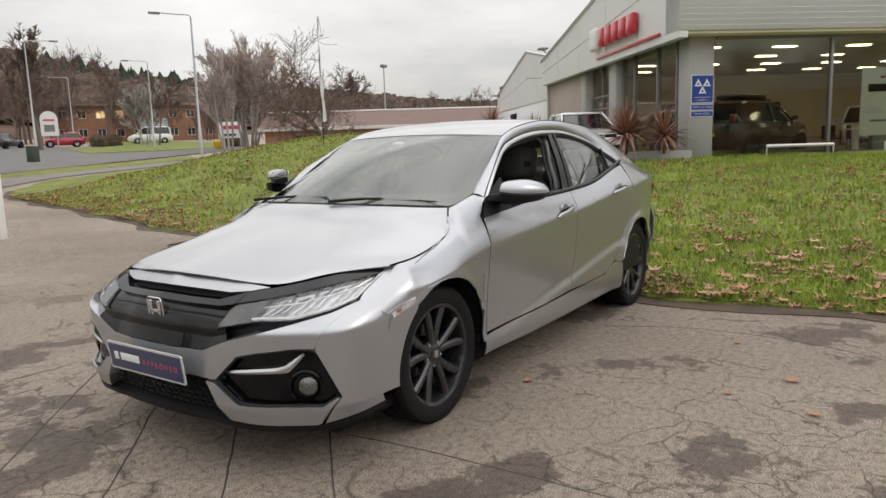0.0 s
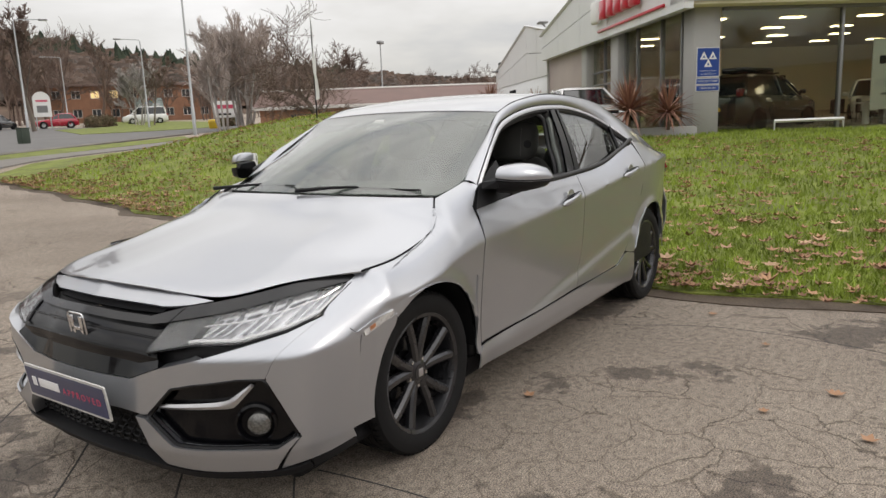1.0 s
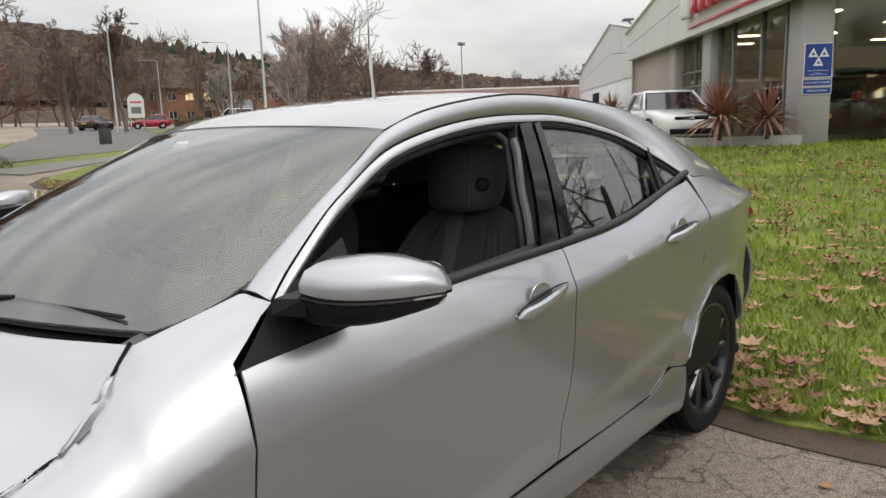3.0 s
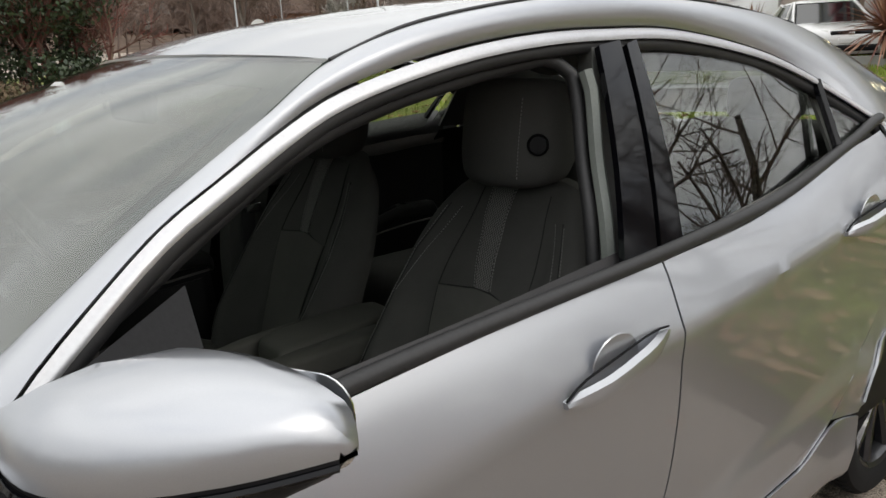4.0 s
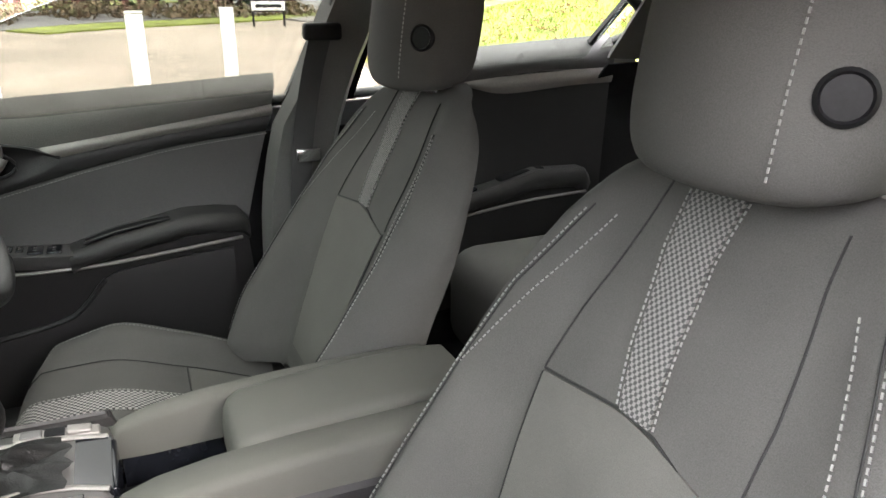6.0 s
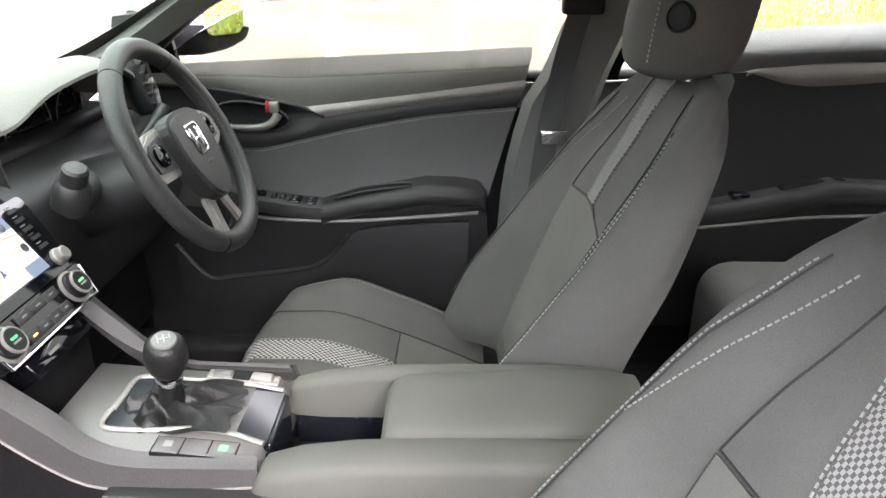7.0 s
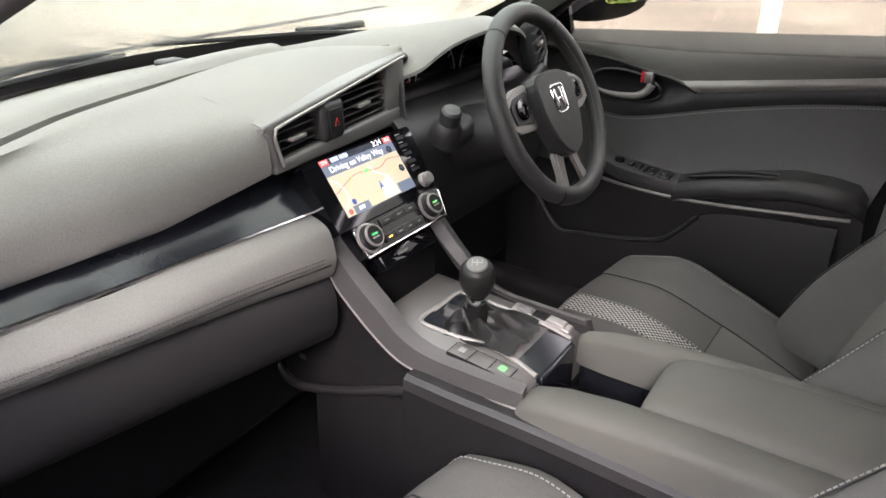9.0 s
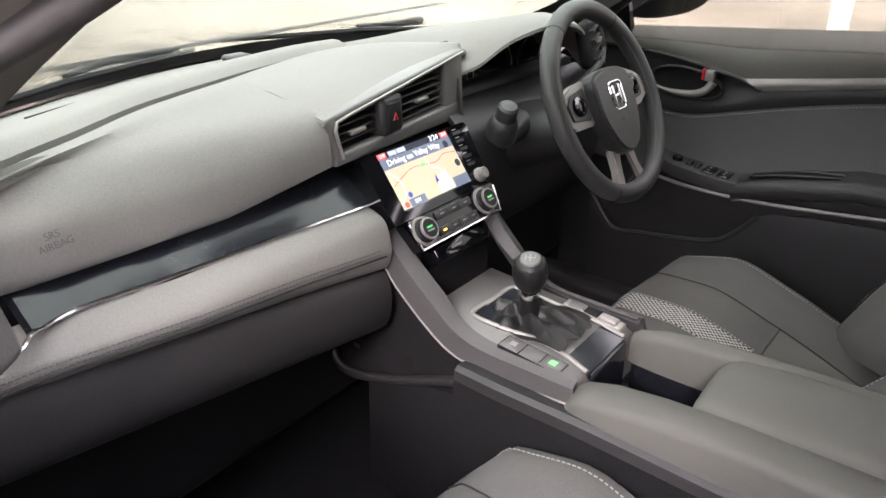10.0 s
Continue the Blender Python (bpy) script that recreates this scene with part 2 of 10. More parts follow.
def spin_mesh(name, profile, material, k=32, axis="y", smooth=35):
    """A turned body; the profile gives (radius, place along the axis)."""
    ang = np.linspace(0, 2 * math.pi, k, endpoint=False)
    pr = np.array(profile, float)
    c, s = np.cos(ang), np.sin(ang)
    r, h = pr[:, :1], np.repeat(pr[:, 1:], k, 1)
    xyz = {"y": (r * c, h, r * s), "z": (r * c, r * s, h), "x": (h, r * c, r * s)}[axis]
    rings = np.stack(xyz, -1)
    i = np.arange(len(pr) * k).reshape(len(pr), k)
    j = np.roll(i, -1, 1)
    faces = np.stack([i[:-1].ravel(), j[:-1].ravel(), j[1:].ravel(), i[1:].ravel()], 1).tolist()
    if pr[0, 0] > 1e-6:
        faces.append(i[0, ::-1].tolist())
    if pr[-1, 0] > 1e-6:
        faces.append(i[-1].tolist())
    return mesh(name, rings.reshape(-1, 3), faces, material, smooth)


def spin(name, profile, material, parent=None, label="", k=32, axis="y", smooth=35, m=None):
    return put(name, spin_mesh(name, profile, material, k, axis, smooth), parent, label, m)


def slab(name, outline, depth, material, parent=None, label="", m=None, smooth=30, bevel=0.0):
    """A flat plate with the given outline (x, y), as thick as depth along its own z."""
    k = len(outline)
    if bevel:
        bm = bmesh.new()
        f = bm.faces.new([bm.verts.new((x, y, 0)) for x, y in outline])
        e = bmesh.ops.extrude_face_region(bm, geom=[f])
        for v in e["geom"]:
            if isinstance(v, bmesh.types.BMVert):
                v.co.z += depth
        bmesh.ops.recalc_face_normals(bm, faces=bm.faces[:])
        bmesh.ops.bevel(bm, geom=bm.edges[:], offset=bevel, segments=2, affect="EDGES", clamp_overlap=True)
        me = bpy.data.meshes.new(name)
        bm.to_mesh(me)
        bm.free()
        me.shade_smooth()
        me.set_sharp_from_angle(angle=radians(50))
        me.materials.append(material)
    else:
        verts = [(x, y, 0) for x, y in outline] + [(x, y, depth) for x, y in outline]
        faces = [list(range(k))[::-1], list(range(k, 2 * k))] + [[i, (i + 1) % k, (i + 1) % k + k, i + k] for i in range(k)]
        me = mesh(name, verts, faces, material, smooth)
    return put(name, me, parent, label, m)


def rounded(w, h, r, n=5):
    """The outline of a rounded rectangle about the origin."""
    pts = []
    for cx, cy, a0 in ((w / 2 - r, h / 2 - r, 0), (-w / 2 + r, h / 2 - r, 90), (-w / 2 + r, -h / 2 + r, 180), (w / 2 - r, -h / 2 + r, 270)):
        pts += [(cx + r * math.cos(radians(a0 + 90 * i / n)), cy + r * math.sin(radians(a0 + 90 * i / n))) for i in range(n + 1)]
    return pts


def words(name, text, size, material, parent, m, label="", depth=0.0006, align="CENTER"):
    """Raised letters as one mesh."""
    cu = bpy.data.curves.new(name, "FONT")
    cu.body, cu.size, cu.extrude, cu.align_x, cu.align_y = text, size, depth, align, "CENTER"
    tmp = bpy.data.objects.new("letters", cu)
    scene.collection.objects.link(tmp)
    me = bpy.data.meshes.new_from_object(tmp.evaluated_get(bpy.context.evaluated_depsgraph_get()))
    bpy.data.objects.remove(tmp)
    me.materials.clear()
    me.materials.append(material)
    return put(name, me, parent, label, m)


def facing(origin, right, up):
    """The pose whose x runs right and y up, with z towards the viewer."""
    x = Vector(right).normalized()
    z = x.cross(Vector(up)).normalized()
    y = z.cross(x)
    return Matrix(((x[0], y[0], z[0], origin[0]), (x[1], y[1], z[1], origin[1]), (x[2], y[2], z[2], origin[2]), (0, 0, 0, 1)))

# ---------------------------------------------------------------- ground
rnd = random.Random(7)


def smooth(a, b, x):
    t = np.clip((x - a) / (b - a), 0, 1)
    return t * t * (3 - 2 * t)


def edge_x(y):
    """Where the lawn begins behind the car."""
    return np.interp(y, [-20, -16.5, -12.5, -9, -5, -1, 0.9, 2.5, 3.2, 4.2, 6.0, 12], [-6.2, -4.8, -4.2, -3.5, -2.6, -1.85, -1.68, -1.62, -2.2, -6.5, -13.0, -19.0])


def height(x, y):
    x, y = np.asarray(x, float), np.asarray(y, float)
    d = np.hypot(x - 4, y - 2.6)
    z = 0.032 * np.maximum(0, d - 13) * smooth(6, -2, x + 0.12 * (y + 8)) * smooth(400, 150, d)
    lawn = smooth(0, 1, np.clip((edge_x(y) - x) / 13.5, 0, 1)) * 0.42 * smooth(-26, -17, y)
    mound = 1.02 * np.exp(-(((x + 13) / 6.0) ** 2 + ((y + 12.5) / 5.6) ** 2)) * smooth(0.3, 3, edge_x(y) - x)
    return z + lawn + mound


def tarmac():
    m = bpy.data.materials.new("worn_tarmac")
    m.use_nodes = True
    n, l = m.node_tree.nodes, m.node_tree.links
    b = n["Principled BSDF"]
    c = n.new("ShaderNodeTexCoord")

    def noise_at(scale, detail=4, rough=0.55, warp=None):
        t = n.new("ShaderNodeTexNoise")
        t.inputs["Scale"].default_value, t.inputs["Detail"].default_value, t.inputs["Roughness"].default_value = scale, detail, rough
        l.new(warp or c.outputs["Object"], t.inputs["Vector"])
        return t.outputs["Fac"]

    def ramp(src, stops):
        r = n.new("ShaderNodeValToRGB")
        while len(r.color_ramp.elements) < len(stops):
            r.color_ramp.elements.new(0.5)
        for e, (p, col) in zip(r.color_ramp.elements, stops):
            e.position, e.color = p, (*col, 1)
        l.new(src, r.inputs[0])
        return r.outputs[0]

    def mul(a, bb):
        x = n.new("ShaderNodeMix")
        x.data_type, x.blend_type = "RGBA", "MULTIPLY"
        x.inputs["Factor"].default_value = 1
        l.new(a, x.inputs["A"])
        l.new(bb, x.inputs["B"])
        return x.outputs["Result"]

    base = ramp(noise_at(0.35), [(0.3, (0.26, 0.217, 0.178)), (0.55, (0.345, 0.292, 0.241)), (0.75, (0.43, 0.371, 0.310))])
    grit = mul(ramp(noise_at(170, 2), [(0.34, (0.30, 0.29, 0.28)), (0.50, (1, 1, 1)), (0.68, (1.7, 1.66, 1.6))]), ramp(noise_at(28, 5, 0.7), [(0.35, (0.62, 0.61, 0.60)), (0.5, (1, 1, 1)), (0.66, (1.25, 1.23, 1.2))]))
    stain = ramp(noise_at(1.15, 7, 0.62), [(0.36, (1, 1, 1)), (0.545, (1, 1, 1)), (0.566, (0.44, 0.42, 0.41)), (0.8, (0.34, 0.33, 0.32))])
    # the far side of the forecourt has dried out
    apart_ = n.new("ShaderNodeSeparateXYZ")
    l.new(c.outputs["Object"], apart_.inputs[0])
    damp = n.new("ShaderNodeMapRange")
    damp.inputs["From Min"].default_value, damp.inputs["From Max"].default_value = -5.5, -2.5
    l.new(apart_.outputs["Y"], damp.inputs[0])
    wet = n.new("ShaderNodeMix")
    wet.data_type = "RGBA"
    wet.inputs["A"].default_value = (1, 1, 1, 1)
    l.new(damp.outputs[0], wet.inputs["Factor"])
    l.new(stain, wet.inputs["B"])
    stain = wet.outputs["Result"]
    warp = n.new("ShaderNodeVectorMath")
    warp.operation = "MULTIPLY_ADD"
    wob = n.new("ShaderNodeTexNoise")
    wob.inputs["Scale"].default_value, wob.inputs["Detail"].default_value = 2.2, 8
    l.new(c.outputs["Object"], wob.inputs["Vector"])
    l.new(wob.outputs["Color"], warp.inputs[0])
    warp.inputs[1].default_value = (0.55, 0.55, 0)
    l.new(c.outputs["Object"], warp.inputs[2])
    v = n.new("ShaderNodeTexVoronoi")
    v.feature = "DISTANCE_TO_EDGE"
    v.inputs["Scale"].default_value = 3.4
    l.new(warp.outputs[0], v.inputs["Vector"])
    crack = ramp(v.outputs["Distance"], [(0.0, (0.30, 0.29, 0.28)), (0.008, (0.60, 0.58, 0.56)), (0.020, (1, 1, 1))])
    where = ramp(noise_at(0.5, 2), [(0.38, (0, 0, 0)), (0.52, (1, 1, 1))])
    soft = n.new("ShaderNodeMix")
    soft.data_type = "RGBA"
    l.new(where, soft.inputs["Factor"])
    soft.inputs["A"].default_value = (1, 1, 1, 1)
    l.new(crack, soft.inputs["B"])
    l.new(mul(mul(mul(base, grit), stain), soft.outputs["Result"]), b.inputs["Base Color"])
    rr = n.new("ShaderNodeMapRange")
    rr.inputs["To Min"].default_value, rr.inputs["To Max"].default_value = 0.5, 0.92
    l.new(stain, rr.inputs[0])
    l.new(rr.outputs[0], b.inputs["Roughness"])
    bp = n.new("ShaderNodeBump")
    bp.inputs["Strength"].default_value, bp.inputs["Distance"].default_value = 0.8, 0.006
    l.new(mul(grit, soft.outputs["Result"]), bp.inputs["Height"])
    l.new(bp.outputs[0], b.inputs["Normal"])
    return m


TARMAC = tarmac()
ROAD = mat("road_asphalt", (0.135, 0.13, 0.125), 0.85, 0, 0.18, 0.4, 60, 0.4)
PATH_MAT = mat("footpath_asphalt", (0.19, 0.175, 0.16), 0.9, 0, 0.2, 0.7, 60, 0.4)
GRASS = mat("lawn_turf", (0.150, 0.175, 0.030), 0.9, 0, 0.55, 1.6, 45, 0.8)
BLADE = mat("grass_blades", (0.222, 0.288, 0.032), 0.7, 0, 0.5, 1.2, 8)
MUD = mat("muddy_verge", (0.085, 0.062, 0.042), 0.9, 0, 0.35, 2.5, 70, 0.9)

radii = np.r_[0.0, np.linspace(1.5, 60, 60), np.geomspace(64, 2500, 24)]
ang = np.linspace(0, 2 * math.pi, 121)
gx, gy = radii[:, None] * np.cos(ang)[None], radii[:, None] * np.sin(ang)[None]
ground = shell("ground", np.stack([gx, gy, height(gx, gy)], -1), TARMAC, None, 0.3, (0, 0, 1))
tagged(ground, "cracked worn brown-grey tarmac forecourt with damp patches", "ground", "", "structure")


def drape(name, near, far, material, lift, nu, nv, label, category, kind="structure"):
    a, b = fair(near, nu), fair(far, nu)
    v = np.linspace(0, 1, nv)[:, None, None] ** 1.4
    p = a[None] * (1 - v) + b[None] * v
    g = np.dstack([p, height(p[..., 0], p[..., 1]) + lift])
    return tagged(shell(name, g, material, None, 0.12, (0, 0, 1)), label, category, "", kind)


lawn_edge = [(edge_x(y) + 0.10 * math.sin(2.1 * y) + 0.05 * math.sin(7.3 * y), y) for y in np.linspace(14, -19, 60)]
drape("lawn", lawn_edge, [(-26, 16), (-22, 6), (-17.5, -0.5), (-16, -3), (-20, -8), (-25, -13), (-25, -20), (-16, -24), (-8, -21.5)], GRASS, 0.02, 140, 40, "short green lawn strewn with fallen leaves", "lawn")
drape("mud_strip", [(x + 0.22 + 0.06 * math.sin(5 * y), y) for x, y in lawn_edge], [(x - 0.5, y) for x, y in lawn_edge], MUD, 0.008, 140, 5, "bare trodden mud along the lawn's edge", "mud")
drape("footpath", [(-5.6, -20.0), (-9, -22.5), (-13.5, -24.8), (-20, -28)], [(-5.0, -22.2), (-8.5, -24.6), (-13, -26.6), (-19.5, -29.6)], PATH_MAT, 0.05, 40, 4, "grey asphalt footpath between grass strips", "path")
drape("verge", [(1.5, -19.2), (-2.2, -20.8), (-5.5, -22.5), (-12, -26.3), (-21, -30.8)], [(2.5, -21.0), (-2.0, -22.6), (-6.5, -25.4), (-13, -29.5), (-23, -34)], GRASS, 0.045, 50, 5, "narrow green grass verge beside the road", "verge")
drape("road", [(8, -19.5), (-2.5, -23.2), (-7, -26), (-14, -30.2), (-26, -37), (-42, -44)], [(9, -27), (0, -31), (-6, -36.5), (-13, -45), (-20, -60), (-30, -90)], ROAD, 0.028, 60, 16, "grey asphalt road curving away past the lamps", "road")
drape("far_verge", [(-24, -47), (-32, -46), (-40, -50), (-48, -62), (-52, -75)], [(-30, -62), (-36, -64), (-42, -72), (-47, -82), (-52, -90)], GRASS, 0.06, 40, 8, "far grass verge across the road", "verge")
drape("corner_verge", [(6, -27.5), (0, -31), (-6, -36), (-11, -39)], [(8, -34), (-2, -42), (-9, -46), (-13, -44)], GRASS, 0.06, 30, 8, "grass bank under the roadside thicket", "verge")
kerb = fair([(-2.5, -23.2), (-7, -26), (-14, -30.2), (-26, -37)], 60)
tagged(put("kerb", tube_mesh("kerb", np.c_[kerb, height(kerb[:, 0], kerb[:, 1]) + 0.06], 0.07, PATH_MAT, 4)), "grey concrete kerb along the road", "kerb", "", "structure")
PAINTED = mat("road_paint", (0.62, 0.62, 0.6), 0.7, 0, 0.15, 3, 40)
for a, b in (((-30, -48.2), (-27.5, -48.6)), ((-26.5, -49.0), (-25.2, -49.6))):
    pts = fair([a, b], 8)
    drape("road_marking", pts, pts + [0.1, 0.25], PAINTED, 0.04, 8, 2, "white painted road line", "marking")


def scatter_blades():
    """Grass blades where the lawn lies near, thinning out farther off."""
    r = np.random.RandomState(3)
    v, f = [], []
    for n, x0, x1, y0, y1, h in ((26000, -5.5, 0, -1.5, 4.5, 0.055), (26000, -17.5, -5.5, -7, 4.0, 0.075), (16000, -14, -3, -17, -3, 0.08)):
        y = r.uniform(y0, y1, n)
        x = edge_x(y) + 0.10 * np.sin(2.1 * y) + (r.uniform(0, 1, n) ** 1.3) * (np.minimum(x0, edge_x(y) - 1) - edge_x(y)) if x1 == 0 else r.uniform(x0, x1, n)
        ok = x < edge_x(y) + 0.05
        x, y = x[ok], y[ok]
        z = height(x, y) + 0.03
        a, hh, lean = r.uniform(0, 6.28, len(x)), h * r.uniform(0.5, 1.3, len(x)), r.uniform(0, 0.05, len(x))
        w = 0.004 + 0.10 * hh * r.uniform(0.6, 1.2, len(x)) * (1 if x1 == 0 else 1.8)
        k = len(v)
        la = r.uniform(0, 6.28, len(x))
        tri = np.stack([np.stack([x - w * np.cos(a), y - w * np.sin(a), z], 1), np.stack([x + w * np.cos(a), y + w * np.sin(a), z], 1), np.stack([x + lean * np.cos(la), y + lean * np.sin(la), z + hh], 1)], 1)
        v.append(tri.reshape(-1, 3))
    v = np.vstack(v)
    f = np.arange(len(v)).reshape(-1, 3)
    return mesh("grass_blades", v, f.tolist(), BLADE, 0)


def island_mat(name, cols, rough=0.7):
    """Each separate piece takes its own colour out of a range."""
    m = mat(name, cols[0], rough, 0, 0.2, 20, 90)
    n, l = m.node_tree.nodes, m.node_tree.links
    g, r = n.new("ShaderNodeNewGeometry"), n.new("ShaderNodeValToRGB")
    while len(r.color_ramp.elements) < len(cols):
        r.color_ramp.elements.new(0.5)
    for i, (e, col) in enumerate(zip(r.color_ramp.elements, cols)):
        e.position, e.color = i / max(1, len(cols) - 1), (*col, 1)
    l.new(g.outputs["Random Per Island"], r.inputs[0])
    l.new(r.outputs[0], n["Principled BSDF"].inputs["Base Color"])
    return m


tagged(put("grass", scatter_blades()), "short green grass blades of the lawn", "grass", "", "stuff")
LEAF = island_mat("fallen_leaves", [(0.16, 0.08, 0.04), (0.30, 0.15, 0.08), (0.42, 0.24, 0.13), (0.21, 0.10, 0.055), (0.50, 0.33, 0.20)])


def leaf_mesh(places):
    """Curled, lobed dead leaves at (x, y, z, size, turn)."""
    v, f = [], []
    r = random.Random(11)
    prof = [(0.0, -0.9), (0.35, -0.35), (0.95, -0.25), (0.5, 0.1), (0.7, 0.6), (0.25, 0.45), (0.0, 1.0), (-0.25, 0.45), (-0.7, 0.6), (-0.5, 0.1), (-0.95, -0.25), (-0.35, -0.35)]
    for x, y, z, s, a in places:
        k = len(v)
        c, sn, curl, tilt = math.cos(a), math.sin(a), r.uniform(0.2, 0.8), r.uniform(-0.3, 0.3)
        v.append((x, y, z + 0.004))
        for px, py in prof:
            px, py = px * s * r.uniform(0.8, 1.2), py * s * r.uniform(0.8, 1.2)
            d2 = (px * px + py * py) / (s + 1e-6)
            v.append((x + c * px - sn * py, y + sn * px + c * py, z + 0.004 + curl * d2 * 0.8 + tilt * px * 0.5 + abs(tilt) * s * 0.5))
        f += [[k, k + 1 + i, k + 1 + (i + 1) % 12] for i in range(12)]
    return mesh("fallen_leaves", v, f, LEAF, 0)


leaves = []
for i in range(9500):
    y = rnd.uniform(-17, 7)
    near = rnd.random() < 0.45
    x = float(edge_x(y)) - (rnd.expovariate(1.15) if near else rnd.uniform(0, 12)) + 0.12
    clump = math.sin(3.1 * y + 1.3 * x) + math.sin(1.7 * x - 2.3 * y)
    if clump < -0.4 and rnd.random() < 0.75:
        continue
    leaves.append((x, y, float(height(x, y)) + (0.05 if near else 0.075), rnd.uniform(0.030, 0.065) if near else rnd.uniform(0.04, 0.085), rnd.uniform(0, 6.3)))
tagged(put("fallen_leaves", leaf_mesh(leaves)), "curled brown fallen leaves lying on the lawn", "leaves", "", "stuff")
for x, y, s in ((0.007, 2.145, 0.05), (0.668, 0.93, 0.04), (0.45, 2.3, 0.045), (-3.2, -9.4, 0.09), (0.35, 1.9, 0.03), (-0.6, 1.75, 0.03), (-1.1, 1.35, 0.035)):
    tagged(put("fallen_leaf", leaf_mesh([(x, y, 0.003, s, 5 * x + y)])), "curled brown dead leaf lying on the tarmac", "leaf", "leaves on the tarmac")
GROOVE = mat("tarmac_joint", (0.06, 0.055, 0.05), 0.9, 0, 0.2, 9, 90)
for pts in ([(3.3, 0.1), (2.723, -0.48), (1.812, -1.37), (0.5, -2.6)], [(3.0, 0.45), (2.585, 0.085), (1.876, -0.633)], [(2.7, 0.83), (2.283, 0.416), (1.847, -0.04)], [(2.6, 1.33), (1.877, 0.6), (1.0, -0.25)],
            [(1.70, 0.55), (1.664, 0.912), (1.649, 1.495), (1.66, 2.2), (1.8, 3.2)], [(-0.62, 0.86), (-0.85, 1.5), (-0.7, 2.4), (0.0, 3.4)]):
    p = fair([(x, y, 0.0005) for x, y in pts], 40)
    p[:, :2] += np.array([(0.006 * noise.noise(Vector((7 * a, 7 * b, 3))), 0.006 * noise.noise(Vector((7 * a, 7 * b, 9)))) for a, b in p[:, :2]])
    tagged(put("tarmac_joint", tube_mesh("tarmac_joint", p, 0.0045, GROOVE, 5, 0.3)), "dark joint line between tarmac strips", "joint", "", "structure")

# drain channel and cover ahead of the car
IRON = mat("cast_iron", (0.05, 0.047, 0.045), 0.6, 0.4, 0.3, 20, 100, 0.4)
drain = thing("drain_channel", "rusty slotted iron drain channel set in the tarmac", "drain")
d0, d1 = Vector((6.85, -1.2, 0.0)), Vector((7.30, -8.5, 0.0))
dx = (d1 - d0).normalized()
dm = facing(d0, dx, (-dx.y, dx.x, 0))
for k in (-1, 1):
    block("channel_edge", (0, k * 0.075 - 0.012, 0), (7.3, k * 0.075 + 0.012, 0.008), IRON, drain, "", 0.002, m=dm)
GRATE = block_mesh("grate_bar", (-0.02, -0.062, 0), (0.02, 0.062, 0.006), IRON, 0.002, 1)
for k in range(104):
    put("grate_bar", GRATE, drain, m=dm @ Matrix.Translation((0.05 + 0.07 * k, 0, 0)))
block("channel_bed", (0, -0.07, 0.001), (7.3, 0.07, 0.003), DARK, drain, "", 0, m=dm)
cover_ob = thing("inspection_cover", "square iron inspection cover set in the tarmac", "cover", m=facing((7.35, -4.15, 0), dx, (-dx.y, dx.x, 0)))
for sx, sy, w, h in ((0, 0.22, 0.6, 0.03), (0, -0.22, 0.6, 0.03), (0.3, 0, 0.03, 0.44), (-0.3, 0, 0.03, 0.44)):
    block("cover_rim", (sx - w / 2, sy - h / 2, 0), (sx + w / 2, sy + h / 2, 0.008), IRON, cover_ob, "", 0.002)
block("cover_plate", (-0.28, -0.2, 0), (0.28, 0.2, 0.005), TARMAC, cover_ob, "", 0.002)
WHITE_POST = mat("white_painted_post", (0.75, 0.75, 0.73), 0.5, 0, 0.08, 3, 60)
for x, y in ((1.18, -6.02), (-0.06, -7.77), (-1.30, -9.50)):
    po = thing("bollard", "square white painted timber bollard on the tarmac", "bollard", "white bollards", m=pose(x, y, float(height(x, y)), 0, 0, 25))
    block("post", (-0.07, -0.07, 0), (0.07, 0.07, 1.0), WHITE_POST, po, "", 0.01)
    block("post_cap", (-0.075, -0.075, 1.0), (0.075, 0.075, 1.03), WHITE_POST, po, "", 0.012)

# ---------------------------------------------------------------- showroom building
BX = Vector((-0.64, 0.768, 0)).normalized()
BY = Vector((-BX.y, BX.x, 0))
BM = Matrix(((BX.x, BY.x, 0, -15.7), (BX.y, BY.y, 0, -2.6), (0, 0, 1, 0.62), (0, 0, 0, 1)))
CLAD = mat("grey_metal_cladding", (0.68, 0.69, 0.69), 0.5, 0.1, 0.06, 0.5, 30)
CLAD2 = mat("ribbed_grey_cladding", (0.64, 0.65, 0.66), 0.45, 0.15, 0.06, 0.5, 30)
RENDERED = mat("grey_column", (0.38, 0.375, 0.36), 0.7, 0, 0.08, 1, 60, 0.2)
PINKISH = mat("pale_brown_panel", (0.40, 0.34, 0.31), 0.7, 0, 0.08, 1, 60)
FRAME = mat("grey_window_frame", (0.22, 0.22, 0.22), 0.4, 0.4, 0.08, 3, 60)
SHOW_GLASS = glass("showroom_glass", (0.80, 0.82, 0.76), 1.5)
TILE = mat("showroom_floor", (0.30, 0.27, 0.22), 0.25, 0, 0.08, 1, 20)
CREAM = mat("cream_wall", (0.66, 0.60, 0.45), 0.8, 0, 0.06, 0.5, 30)
LIT = mat("lit_ceiling_panel", (0.9, 0.85, 0.7), 0.5, 0, 0, 4, 40, emit=(1.0, 0.88, 0.64), emit_power=7.0)
RED = mat("red_sign_face", (0.50, 0.012, 0.03), 0.3, 0, 0.06, 3, 60, coat=0.5)
BLUE = mat("blue_sign_face", (0.01, 0.05, 0.26), 0.35, 0, 0.05, 3, 60)
